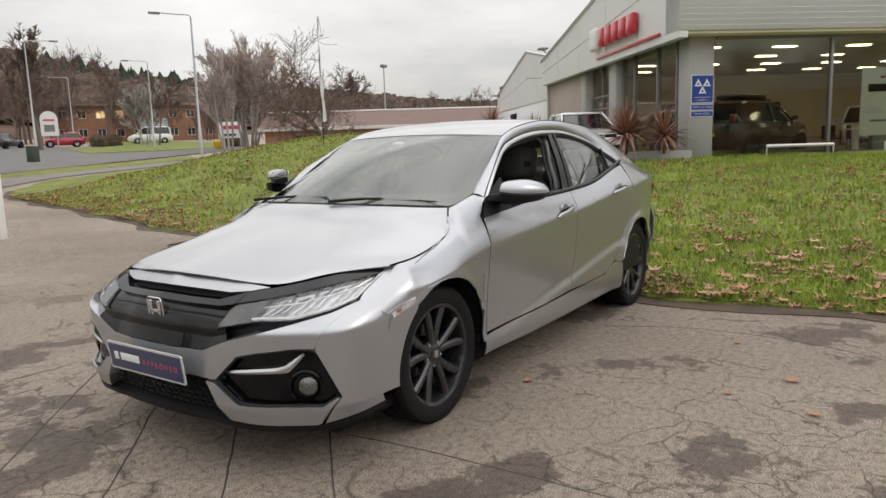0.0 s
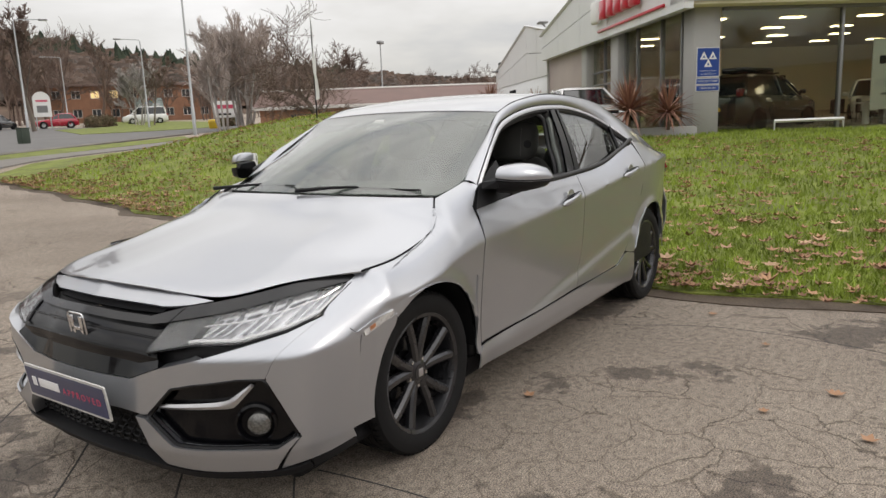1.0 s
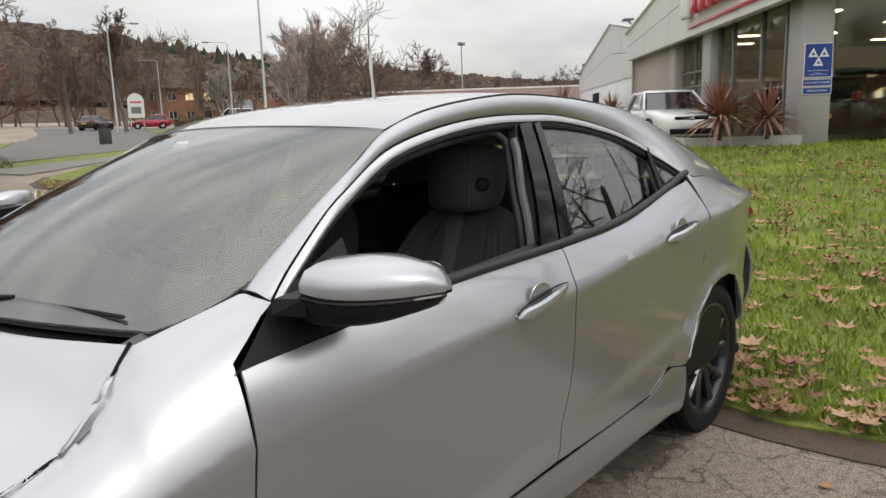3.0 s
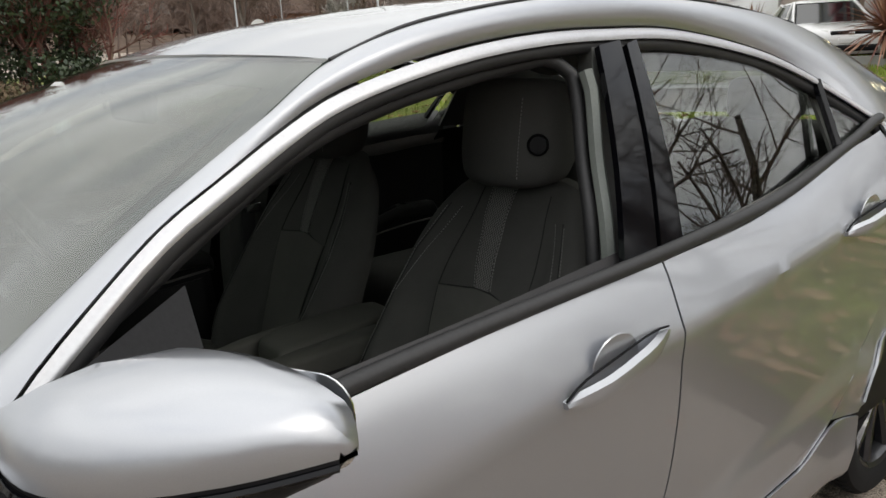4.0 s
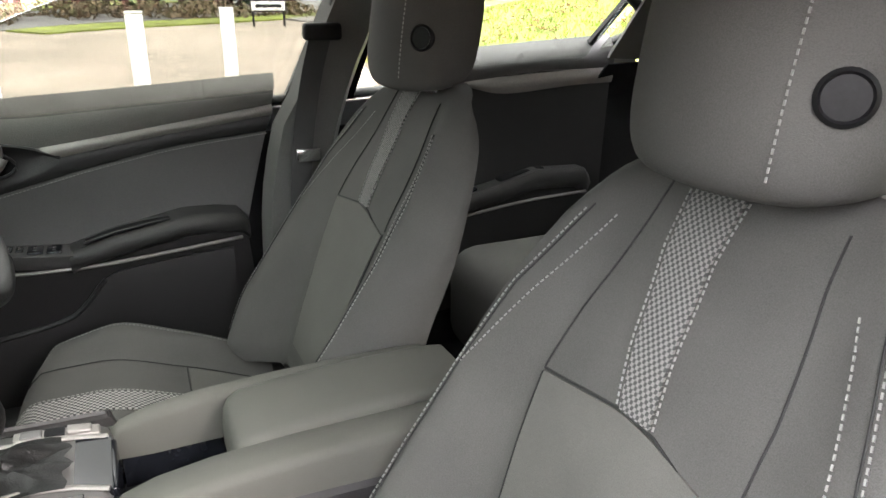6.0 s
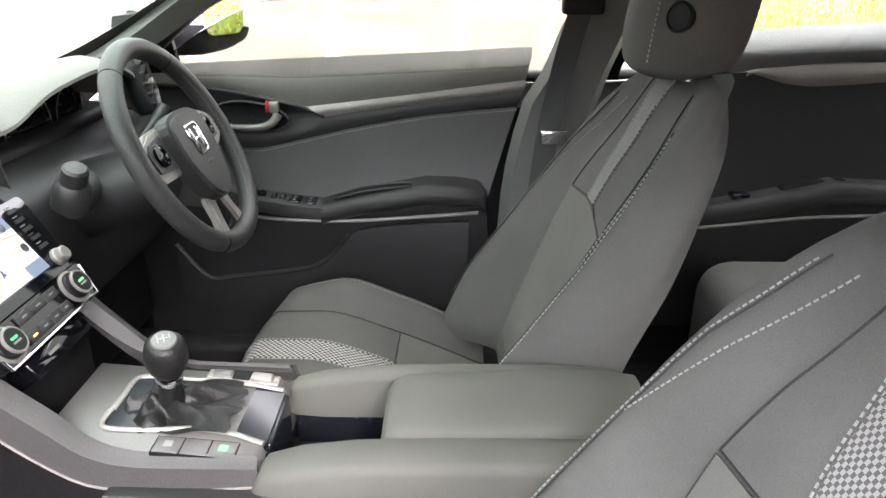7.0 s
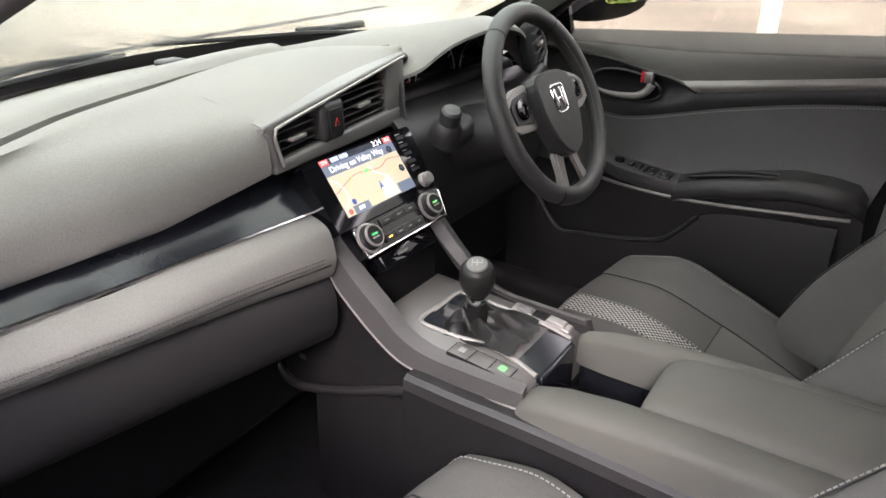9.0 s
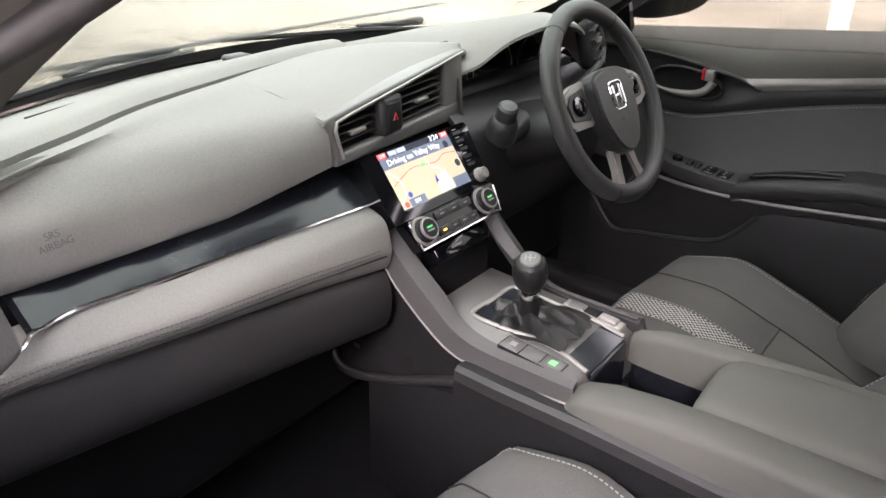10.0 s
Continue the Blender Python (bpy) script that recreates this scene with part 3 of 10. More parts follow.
WHITE = mat("white_paint", (0.75, 0.75, 0.74), 0.45, 0, 0.05, 2, 60)
building = thing("showroom_building", "grey metal-clad car showroom with large lit windows", "building", m=BM)


def wallpart(name, lo, hi, material, label="", bevel=0.01):
    return block(name, lo, hi, material, building, label, bevel, 1)


wallpart("plinth", (-0.15, 0.0, -0.6), (16, 27.5, 0.0), RENDERED)
wallpart("showroom_floor", (0.1, 0.1, 0.0), (16, 12, 0.03), TILE)
wallpart("front_fascia", (-0.55, -0.55, 3.38), (16, 0.3, 8.2), CLAD2, "ribbed grey metal fascia")
for k in range(34):
    wallpart("fascia_rib", (-0.54, -0.558, 3.5 + 0.14 * k), (16, -0.55, 3.515 + 0.14 * k), CLAD2)
wallpart("soffit", (-0.5, -0.5, 3.30), (16, 12, 3.38), CREAM)
wallpart("corner_column", (-0.02, -0.02, 0), (0.68, 0.62, 3.30), RENDERED, "square grey corner column")
# side elevation: gable cladding in panels
def gable(y):
    return np.interp(y, [-0.55, 14.1, 14.12, 18.5, 27.3], [6.6, 4.27, 4.55, 5.3, 3.6])


for y0, y1, zb in ((-0.55, 2.3, 3.2), (2.3, 5.2, 3.2), (5.2, 8.2, 3.2), (8.2, 11.2, 3.2), (11.2, 14.1, 3.2), (14.15, 16.3, 2.6), (16.3, 18.5, 2.6), (18.5, 23, 2.6), (23, 27.3, 2.6)):
    for lo_f, hi_f in ((0.0, 0.5), (0.5, 1.0)):
        za = [zb + (gable(y) - zb) * lo_f for y in (y0, y1)]
        zc_ = [zb + (gable(y) - zb) * hi_f for y in (y0, y1)]
        xo = -0.55 if y0 < 14 else -0.25
        g = 0.012
        p = np.array([[(xo, y0 + g, za[0] + g), (xo, y1 - g, za[1] + g)], [(xo, y0 + g, zc_[0] - g), (xo, y1 - g, zc_[1] - g)]])
        shell("cladding_panel", p, CLAD, building, 0.25, (-1, 0, 0))
    tube("roof_edge", [(-0.57 if y0 < 14 else -0.27, y, float(gable(y)) + 0.03) for y in (y0, y1)], 0.07, CLAD2, building, k=4)
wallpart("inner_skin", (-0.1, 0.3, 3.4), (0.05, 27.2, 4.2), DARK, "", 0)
wallpart("side_wall", (-0.2, 9.0, 0), (0.0, 14.1, 3.4), PINKISH)
wallpart("side_column", (-0.25, 5.0, 0), (0.15, 5.7, 3.35), RENDERED)
wallpart("side_column", (-0.25, 8.4, 0), (0.15, 9.0, 3.35), RENDERED)
wallpart("shed_wall", (-0.2, 14.1, 0), (0.0, 27.3, 2.62), CLAD)
# wall left whole: a near-black slab stands for the doorway's shaded inside
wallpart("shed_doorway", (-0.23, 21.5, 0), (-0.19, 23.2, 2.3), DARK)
wallpart("side_soffit", (-0.52, 0.0, 3.30), (0.1, 14.0, 3.375), CLAD)
for y0, y1 in ((0.75, 2.05), (2.1, 3.9), (3.95, 4.95)):
    win = block("side_window", (0.02, y0, 0.02), (0.035, y1, 3.28), SHOW_GLASS, building, "tall clear showroom pane", 0)
    for yy_ in (y0 - 0.03, y1 + 0.0):
        block("window_post", (-0.03, yy_, 0), (0.10, yy_ + 0.06, 3.3), FRAME, win, "", 0.005)
for y0, y1 in ((5.75, 7.0), (7.05, 8.35)):
    win = block("side_window", (0.02, y0, 0.9), (0.035, y1, 3.28), SHOW_GLASS, building, "", 0)
    for z_ in (0.9, 1.75, 2.2):
        block("window_bar", (-0.03, y0, z_), (0.08, y1, z_ + 0.06), FRAME, win, "", 0.005)
    block("window_post", (-0.03, y0 - 0.04, 0.8), (0.08, y0 + 0.02, 3.3), FRAME, win, "", 0.005)
wallpart("window_apron", (-0.05, 5.7, 0), (0.1, 8.4, 0.9), RENDERED)
x0 = 0.75
for x1 in (4.0, 7.4, 10.8, 14.2):
    win = block("front_window", (x0, 0.02, 0.02), (x1, 0.04, 3.28), SHOW_GLASS, building, "tall clear showroom pane", 0)
    block("window_post", (x1, -0.03, 0), (x1 + 0.08, 0.10, 3.3), FRAME, win, "", 0.005)
    block("window_head", (x0, -0.03, 3.22), (x1, 0.10, 3.3), FRAME, win, "", 0.005)
    x0 = x1 + 0.08
wallpart("back_wall", (0.2, 11.8, 0), (16, 12, 3.3), CREAM)
wallpart("end_wall", (15.8, 0.2, 0), (16, 12, 3.3), CREAM)
# black boxes on the back wall stand for the shade in the doorways
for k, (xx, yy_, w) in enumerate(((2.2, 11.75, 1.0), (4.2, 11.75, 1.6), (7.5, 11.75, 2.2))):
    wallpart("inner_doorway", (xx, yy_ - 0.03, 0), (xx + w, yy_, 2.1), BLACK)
PANEL_MESH = block_mesh("ceiling_panel_light", (-0.34, -0.12, -0.02), (0.34, 0.12, 0), LIT, 0.005, 1)
for i in range(6):
    for j in range(4):
        put("ceiling_panel_light", PANEL_MESH, building, "glowing rectangular ceiling light panel", Matrix.Translation((1.6 + 2.4 * i + (0.8 if j % 2 else 0), 2.2 + 2.4 * j, 3.28)))
fl = block("wall_floodlight", (-0.9, 13.0, 4.72), (-0.5, 13.5, 4.80), FRAME, building, "grey floodlight on the gable", 0.02)
tube("lamp_bracket", [(-0.55, 13.3, 4.6), (-0.7, 13.25, 4.72)], 0.03, FRAME, fl, k=6)
block("wall_floodlight", (-0.6, 26.5, 3.6), (-0.25, 26.9, 3.68), FRAME, building, "", 0.02)
tube("drain_pipe", [(-0.3, 13.9, 0), (-0.3, 13.9, 3.3)], 0.06, RENDERED, building, k=8)
# signs: plain shapes in their colours where they carry a brand
brand = block("brand_sign", (-0.62, 0.6, 3.42), (-0.55, 6.0, 3.50), RED, building, "red sign strip under red raised brand shapes", 0.01)
for k in range(5):
    y = 5.05 - 0.66 * k
    put("brand_shape", block_mesh("brand_shape", (-0.80, y - 0.26, 3.74), (-0.60, y + 0.26, 4.34), RED, 0.05, 2), brand)
put("brand_shape", block_mesh("brand_emblem", (-0.80, 5.55, 3.70), (-0.60, 6.25, 4.44), WHITE, 0.12, 3), brand, "rounded silver emblem shape")
SX = facing((0.36, -0.025, 1.65), (1, 0, 0), (0, 0, 1))
mot = slab("test_station_sign", rounded(0.62, 0.74, 0.01), 0.012, WHITE, building, "blue and white vehicle testing sign", SX @ pose(0, 0.28, 0))
slab("sign_face", rounded(0.59, 0.71, 0.01), 0.003, BLUE, mot, m=pose(0, 0, 0.012))
for cx, cy in ((-0.12, 0.16), (0.12, 0.16), (0.0, -0.03)):
    tri = [(cx + 0.125 * math.cos(radians(a)), cy + 0.135 * math.sin(radians(a)) - 0.02) for a in (90, 210, 330)]
    slab("sign_triangle", tri, 0.002, WHITE, mot, m=pose(0, 0, 0.015))
    slab("triangle_hole", [(cx + 0.045 * math.cos(radians(a)), cy + 0.045 * math.sin(radians(a)) - 0.025) for a in (90, 210, 330)], 0.002, BLUE, mot, m=pose(0, 0, 0.0172))
words("sign_text", "VEHICLE TESTING STATION", 0.036, WHITE, mot, pose(0, -0.22, 0.0155))
words("sign_text", "APPROVED BY\nTHE DEPARTMENT OF TRANSPORT", 0.026, WHITE, mot, pose(0, -0.29, 0.0155))
for text, dy in (("CATALYSTS TESTED", -0.20), ("DIESELS TESTED", -0.375)):
    sg = slab("test_strip_sign", rounded(0.64, 0.155, 0.01), 0.012, WHITE, building, "blue strip sign with white lettering", SX @ pose(0, dy, 0))
    slab("sign_face", rounded(0.61, 0.13, 0.01), 0.003, BLUE, sg, m=pose(0, 0, 0.012))
    words("sign_text", text, 0.062, WHITE, sg, pose(0, 0, 0.0155))
poster = thing("poster_stand", "tall white show poster with two cars standing inside", "poster", m=BM @ facing((6.12, 0.6, -0.5), (1, 0, 0), (0, 0, 1)))
block("poster_board", (-0.75, 1.05, 0), (0.75, 2.95, 0.03), WHITE, poster, "", 0.005)
block("poster_foot", (-0.3, 0.53, -0.2), (0.3, 1.05, 0.0), FRAME, poster, "", 0.01)
block("poster_word", (-0.55, 2.28, 0.031), (0.55, 2.50, 0.036), BLACK, poster, "black model name as a plain bar", 0.002)
block("poster_word", (-0.2, 2.66, 0.031), (0.2, 2.72, 0.036), RED, poster, "", 0.002)
block("poster_word", (-0.45, 1.44, 0.031), (0.45, 1.50, 0.036), FRAME, poster, "", 0.002)
for cx, mt in ((-0.38, CLAD2), (0.38, BLUE)):
    slab("poster_car", [(cx - 0.3, 1.66), (cx + 0.3, 1.66), (cx + 0.28, 1.78), (cx + 0.12, 1.90), (cx - 0.12, 1.90), (cx - 0.28, 1.80)], 0.004, mt, poster, m=pose(0, 0, 0.031))
rails = thing("barrier_rails", "low white tubular barrier rails before the windows", "rail", m=BM)
for xa, xb in ((2.0, 3.9), (5.4, 7.4)):
    ra = tube("barrier_rail", [(xa, -0.45, -0.1), (xa, -0.45, 0.36), (xb, -0.45, 0.36), (xb, -0.45, -0.1)], 0.045, WHITE, rails, k=4)
for k in range(3):
    xx = 5.2 + 0.75 * k
    ch = thing("showroom_chair", "black shell chair on thin metal legs in the showroom", "chair", "showroom chairs", m=BM @ pose(xx, 1.5, 0.03, 0, 0, 40 * k))
    block("seat", (-0.22, -0.22, 0.44), (0.22, 0.22, 0.48), BLACK, ch, "", 0.02)
    block("backrest", (-0.22, 0.18, 0.48), (0.22, 0.22, 0.85), BLACK, ch, "", 0.02)
    for lx in (-0.18, 0.18):
        for ly in (-0.18, 0.18):
            tube("leg", [(lx, ly, 0.44), (lx * 1.15, ly * 1.15, 0)], 0.012, CHROME, ch, k=5)
tb = thing("showroom_table", "round pale table on a thick white column", "table", m=BM @ pose(5.55, 0.95, 0.03))
spin("tabletop", [(0.35, 0.70), (0.35, 0.73), (0.0, 0.73)], WHITE, tb, axis="z")
spin("column", [(0.09, 0.0), (0.09, 0.70), (0.0, 0.70)], WHITE, tb, axis="z")

# planter with spiky red-leaved plants
PLANT = island_mat("red_spiky_leaf", [(0.12, 0.045, 0.032), (0.20, 0.085, 0.055), (0.34, 0.19, 0.12), (0.16, 0.06, 0.042)])
planter = thing("planter_wall", "low grey rendered planter before the side windows", "planter", m=BM)
for lo, hi in (((-2.6, -0.25, -0.4), (0.0, -0.05, 0.32)), ((-2.6, -0.05, -0.4), (-2.4, 2.4, 0.32)), ((-2.4, -0.05, -0.4), (0, 2.4, 0.24))):
    block("planter_side", lo, hi, RENDERED if hi[2] > 0.3 else MUD, planter, "", 0.01)


def cordyline(x, y, z, size, seed):
    r = random.Random(seed)
    v, f = [], []
    for i in range(150):
        a, el = r.uniform(0, 6.28), r.uniform(-0.25, 1.45)
        L, w = size * r.uniform(0.75, 1.1), size * r.uniform(0.022, 0.034)
        k = len(v)
        for t in (0, 0.3, 0.6, 1.0):
            rr, zz_ = L * t * math.cos(el), L * t * math.sin(el) - 0.35 * L * t * t * math.cos(el)
            ww = w * (1 - t) ** 0.6 + 0.001
            cx, cy = rr * math.cos(a), rr * math.sin(a)
            v += [(cx - ww * math.sin(a), cy + ww * math.cos(a), zz_), (cx + ww * math.sin(a), cy - ww * math.cos(a), zz_), (cx, cy, zz_ - ww * 0.5)]
        for s in range(3):
            b = k + 3 * s
            f += [[b, b + 3, b + 5, b + 2], [b + 2, b + 5, b + 4, b + 1], [b + 1, b + 4, b + 3, b]]
    pl = thing("cordyline_plant", "spiky dark red cordyline growing in the planter", "plant", "spiky plants", m=pose(x, y, z))
    put("leaves", mesh("cordyline_leaves", v, f, PLANT, 0), pl)
    tube("stem", [(0, 0, -0.45 * size), (0, 0, 0.05)], 0.05, MUD, pl, k=6)


cordyline(-14.35, -3.85, 1.38, 1.12, 1)
cordyline(-14.70, -2.95, 1.30, 0.95, 2)
cordyline(-15.9, -8.8, 1.75, 0.85, 3)
cordyline(-16.5, -7.6, 1.55, 0.75, 4)

# ---------------------------------------------------------------- the car's surfaces
AXLE_F, AXLE_R, HUB = 1.3485, -1.3485, 0.323


def lerp(x, xs, ys):
    return np.interp(x, xs, ys)


def soft(x, xs, ys):
    """A smooth line through the given points that does not overshoot them."""
    xs, ys = np.asarray(xs, float), np.asarray(ys, float)
    d = np.diff(ys) / np.diff(xs)
    m = np.r_[d[0], np.where(d[:-1] * d[1:] > 0, 2 * d[:-1] * d[1:] / (d[:-1] + d[1:] + 1e-12), 0), d[-1]]
    x = np.clip(np.asarray(x, float), xs[0], xs[-1])
    i = np.clip(np.searchsorted(xs, x, side="right") - 1, 0, len(xs) - 2)
    w = xs[i + 1] - xs[i]
    t = (x - xs[i]) / w
    return (2 * t**3 - 3 * t**2 + 1) * ys[i] + (t**3 - 2 * t**2 + t) * w * m[i] + (3 * t**2 - 2 * t**3) * ys[i + 1] + (t**3 - t**2) * w * m[i + 1]


def width(x):
    return soft(x, [-2.25, -2.05, -1.75, -1.35, -0.9, 0, 0.9, 1.35, 1.58, 1.70, 1.84, 1.95], [0.62, 0.74, 0.835, 0.885, 0.876, 0.872, 0.868, 0.884, 0.884, 0.874, 0.848, 0.81])


def crease(x):
    return soft(x, [-2.1, -1.6, -1.02, -0.72, -0.14, 0.15, 0.64, 0.93, 1.35, 1.8], [0.99, 0.985, 0.955, 0.926, 0.862, 0.845, 0.806, 0.785, 0.715, 0.66])


def door_top(x):
    """Height and half width of the metal's upper edge under the side windows."""
    xs = [-2.05, -1.7, -1.4, -1.149, -0.96, -0.54, -0.167, 0.33, 0.92]
    return soft(x, xs, [1.0, 1.05, 1.10, 1.124, 1.08, 1.0, 0.979, 0.965, 0.924]), soft(x, xs, [0.68, 0.735, 0.765, 0.787, 0.79, 0.80, 0.806, 0.812, 0.82])


EDGE = [tuple(q) for q in fair([(1.64, 0.78, 0.789), (1.47, 0.787, 0.80), (1.31, 0.787, 0.832), (1.20, 0.777, 0.866), (1.135, 0.752, 0.902), (1.095, 0.722, 0.945), (1.05, 0.694, 0.982)], 40)]


def wing_top(x):
    xs = [0.80, 0.83] + [q[0] for q in EDGE[::-1]] + [1.69, 1.76, 1.823]
    return lerp(x, xs, [1.016, 1.033] + [q[2] for q in EDGE[::-1]] + [0.760, 0.728, 0.692]), lerp(x, xs, [0.755, 0.70] + [q[1] for q in EDGE[::-1]] + [0.765, 0.772, 0.783])


def side(x, z, wing=False):
    """Half width of the body's side."""
    w, zc = width(x), crease(x)
    zt, yt = wing_top(x) if wing else door_top(x)
    s = np.clip((z - zc) / np.maximum(zt - zc, 1e-3), 0, 1)
    roundness = 0.62 if wing else lerp(x, [0.45, 0.92], [0.15, 0.42])
    over = yt + (w - yt) * ((1 - s) * (1 - roundness) + roundness * np.sqrt(np.clip(1 - s**2, 0, 1)))
    k = np.clip((zc - z) / np.maximum(zc - 0.16, 1e-3), 0, 1)
    under = w - np.interp(k, [0, 0.03, 0.35, 0.6, 0.82, 0.92, 1.0], [0, 0.004, 0.02, 0.032, 0.036, 0.05, 0.11])
    scoop = lerp(x, [-0.9, 0.7], [0.57, 0.34]) - z
    under = under + 0.014 * np.clip(scoop / 0.05, 0, 1) * (z > 0.2)
    y = np.where(z > zc, over, under)
    for cx in (AXLE_F, AXLE_R):
        d = np.hypot(x - cx, z - HUB)
        y = y + 0.012 * np.exp(-(((d - 0.375) / 0.035) ** 2))
    return y


def on_side(p, wing=False):
    return np.stack([p[..., 0], side(p[..., 0], p[..., 1], wing), p[..., 1]], -1)


def nose(y, z):
    """How far forward the bumper's skin stands; above the lamps it leans back to the bonnet's edge."""
    a = np.abs(y)
    base = soft(a, [0, 0.15, 0.3, 0.45, 0.56, 0.66, 0.75, 0.81, 0.85, 0.875, 0.885], [2.285, 2.28, 2.255, 2.205, 2.15, 2.085, 2.015, 1.945, 1.84, 1.70, 1.58])
    edge_at = soft(a, [0, 0.22, 0.45, 0.63, 0.78, 0.86], [2.15, 2.10, 1.98, 1.81, 1.64, 1.52])
    lean = np.clip((z - 0.60) / 0.165, 0, 1.2) ** 1.3
    return base + lerp(z, [0.15, 0.2, 0.3, 0.6], [-0.07, -0.04, 0, 0]) + lean * (edge_at - base)


def nose_y(x, z):
    """Half width of the nose at that length and height."""
    a = np.linspace(0.3, 0.90, 240)
    over = nose(a[:, None], np.ravel(z)[None, :]) - np.ravel(x)[None, :]
    i = np.clip(len(a) - 1 - np.argmax((over >= 0)[::-1], 0), 0, len(a) - 2)
    j = np.arange(len(i))
    f = over[i, j] / (over[i, j] - over[i + 1, j] + 1e-9)
    return (a[i] + np.clip(f, 0, 1) * (a[1] - a[0])).reshape(np.shape(x))


def on_nose(p, off=0.0):
    return np.stack([nose(p[..., 0], p[..., 1]) + off, p[..., 0], p[..., 1]], -1)


def both(name, p, material, parent, thick=0.006, label="", out=(0, 1, 0), smooth=40):
    a = shell(name, p, material, parent, thick, out, label, smooth)
    b = shell(name, flip(p), material, parent, thick, (out[0], -out[1], out[2]), label, smooth)
    return a, b


def arch(cx, a0, a1, r=0.372, n=11):
    return [(cx + r * math.cos(radians(a)), HUB + r * math.sin(radians(a))) for a in np.linspace(a0, a1, n)]


car = thing("hatchback_car", "silver five-door hatchback with dark alloy wheels parked on tarmac", "car")

# doors, wings, quarters, sills
door_split = [(-0.075, 0.36), (-0.15, 0.55), (-0.165, 0.70), (-0.157, 0.85), (-0.176, 0.979)]
p = coons([(-0.075, 0.36), (0.45, 0.34), (0.94, 0.33)], [(-0.176, 0.979), (0.33, 0.965), (0.92, 0.924)], door_split,
          [(0.94, 0.33), (0.936, 0.58), (0.926, 0.80), (0.92, 0.924)], 34, 30)
front_door_l, front_door_r = both("front_door", on_side(p), PAINT, car)
rear_edge = [(-0.70, 0.372), (-0.84, 0.437), (-1.015, 0.598), (-1.125, 0.80), (-1.15, 0.95), (-1.10, 1.108)]
p = coons([(-0.70, 0.372), (-0.4, 0.362), (-0.075, 0.36)], [(-1.10, 1.108), (-0.96, 1.08), (-0.54, 1.0), (-0.176, 0.979)], rear_edge, door_split, 34, 30)
rear_door_l, rear_door_r = both("rear_door", on_side(p), PAINT, car)
p = coons([(0.95, 0.30), (1.0, 0.297)] + arch(AXLE_F, 184, 56)[:] + [(1.585, 0.625), (1.61, 0.655)], [(0.80, 1.014), (0.83, 1.033)] + [(q[0], q[2]) for q in EDGE[::-1]],
          [(0.95, 0.30), (0.936, 0.58), (0.926, 0.80), (0.918, 0.93), (0.80, 1.014)], [(1.61, 0.655), (1.70, 0.643), (1.772, 0.622), (1.808, 0.656), (1.828, 0.670), (1.836, 0.690), (1.795, 0.712), (1.748, 0.733), (1.69, 0.759), (1.64, 0.789)], 110, 44, straight="lhaz")
wing = on_side(p, True)
k = smooth(1.57, 1.66, wing[..., 0])
wing[..., 1] = wing[..., 1] * (1 - k) + nose_y(wing[..., 0], wing[..., 2]) * k
both("front_wing", wing, PAINT, car)
p = coons([(-2.06, 0.40), (-1.9, 0.36), (-1.72, 0.31)] + arch(AXLE_R, 178, 14)[:] + [(-0.96, 0.405), (-0.842, 0.432)], [(-2.05, 1.0), (-1.7, 1.05), (-1.4, 1.10), (-1.12, 1.118)],
          [(-2.06, 0.40), (-2.09, 0.6), (-2.09, 0.8), (-2.05, 1.0)], [(-0.842, 0.432), (-1.017, 0.600), (-1.127, 0.80), (-1.152, 0.95), (-1.12, 1.118)], 48, 26, straight="lz")
both("rear_quarter_panel", on_side(p), PAINT, car)
p = coons([(-0.98, 0.19), (0, 0.20), (0.985, 0.225)], [(-0.97, 0.405), (-0.845, 0.43), (-0.70, 0.368), (-0.07, 0.354), (0.94, 0.325), (0.985, 0.30)],
          [(-0.98, 0.19), (-0.97, 0.405)], [(0.985, 0.225), (0.985, 0.30)], 40, 10, straight="h")
both("sill", on_side(p) * [1, 1.006, 1], PAINT, car)

# roof, pillars, rails
RAIL = [(-2.02, 0.60, 1.03), (-1.75, 0.60, 1.15), (-1.4, 0.60, 1.275), (-1.02, 0.60, 1.372), (-0.67, 0.60, 1.415), (-0.315, 0.60, 1.431), (-0.095, 0.60, 1.421), (0.159, 0.60, 1.385), (0.317, 0.60, 1.336)]
CHROME_LINE = [(-1.149, 0.787, 1.124), (-1.0, 0.70, 1.225), (-0.80, 0.64, 1.308), (-0.49, 0.615, 1.362), (-0.24, 0.612, 1.368), (-0.07, 0.615, 1.362), (0.08, 0.618, 1.346), (0.22, 0.622, 1.320), (0.336, 0.632, 1.290),
               (0.42, 0.648, 1.256), (0.523, 0.682, 1.210), (0.61, 0.712, 1.170), (0.70, 0.735, 1.105), (0.76, 0.748, 1.055), (0.80, 0.757, 1.012)]
SCREEN_SIDE = [(0.317, 0.60, 1.336), (0.44, 0.625, 1.265), (0.566, 0.65, 1.19), (0.737, 0.675, 1.087), (0.83, 0.70, 1.033)]
p = coons([(-2.05, 0.68, 1.0), (-1.7, 0.735, 1.05), (-1.4, 0.765, 1.10)] + CHROME_LINE, RAIL + SCREEN_SIDE[1:], [(-2.05, 0.68, 1.0), (-2.02, 0.60, 1.03)], [(0.80, 0.757, 1.012), (0.83, 0.70, 1.033)], 90, 10)
n = normals(p)
n = np.where((n @ np.array([0.3, 0.5, 0.8]))[..., None] < 0, -n, n)
p = p + n * 0.013 * np.sin(np.linspace(0, math.pi, 10))[:, None, None]
both("roof_side_rail", p, PAINT, car)
rail = fair(RAIL[3:], 26)
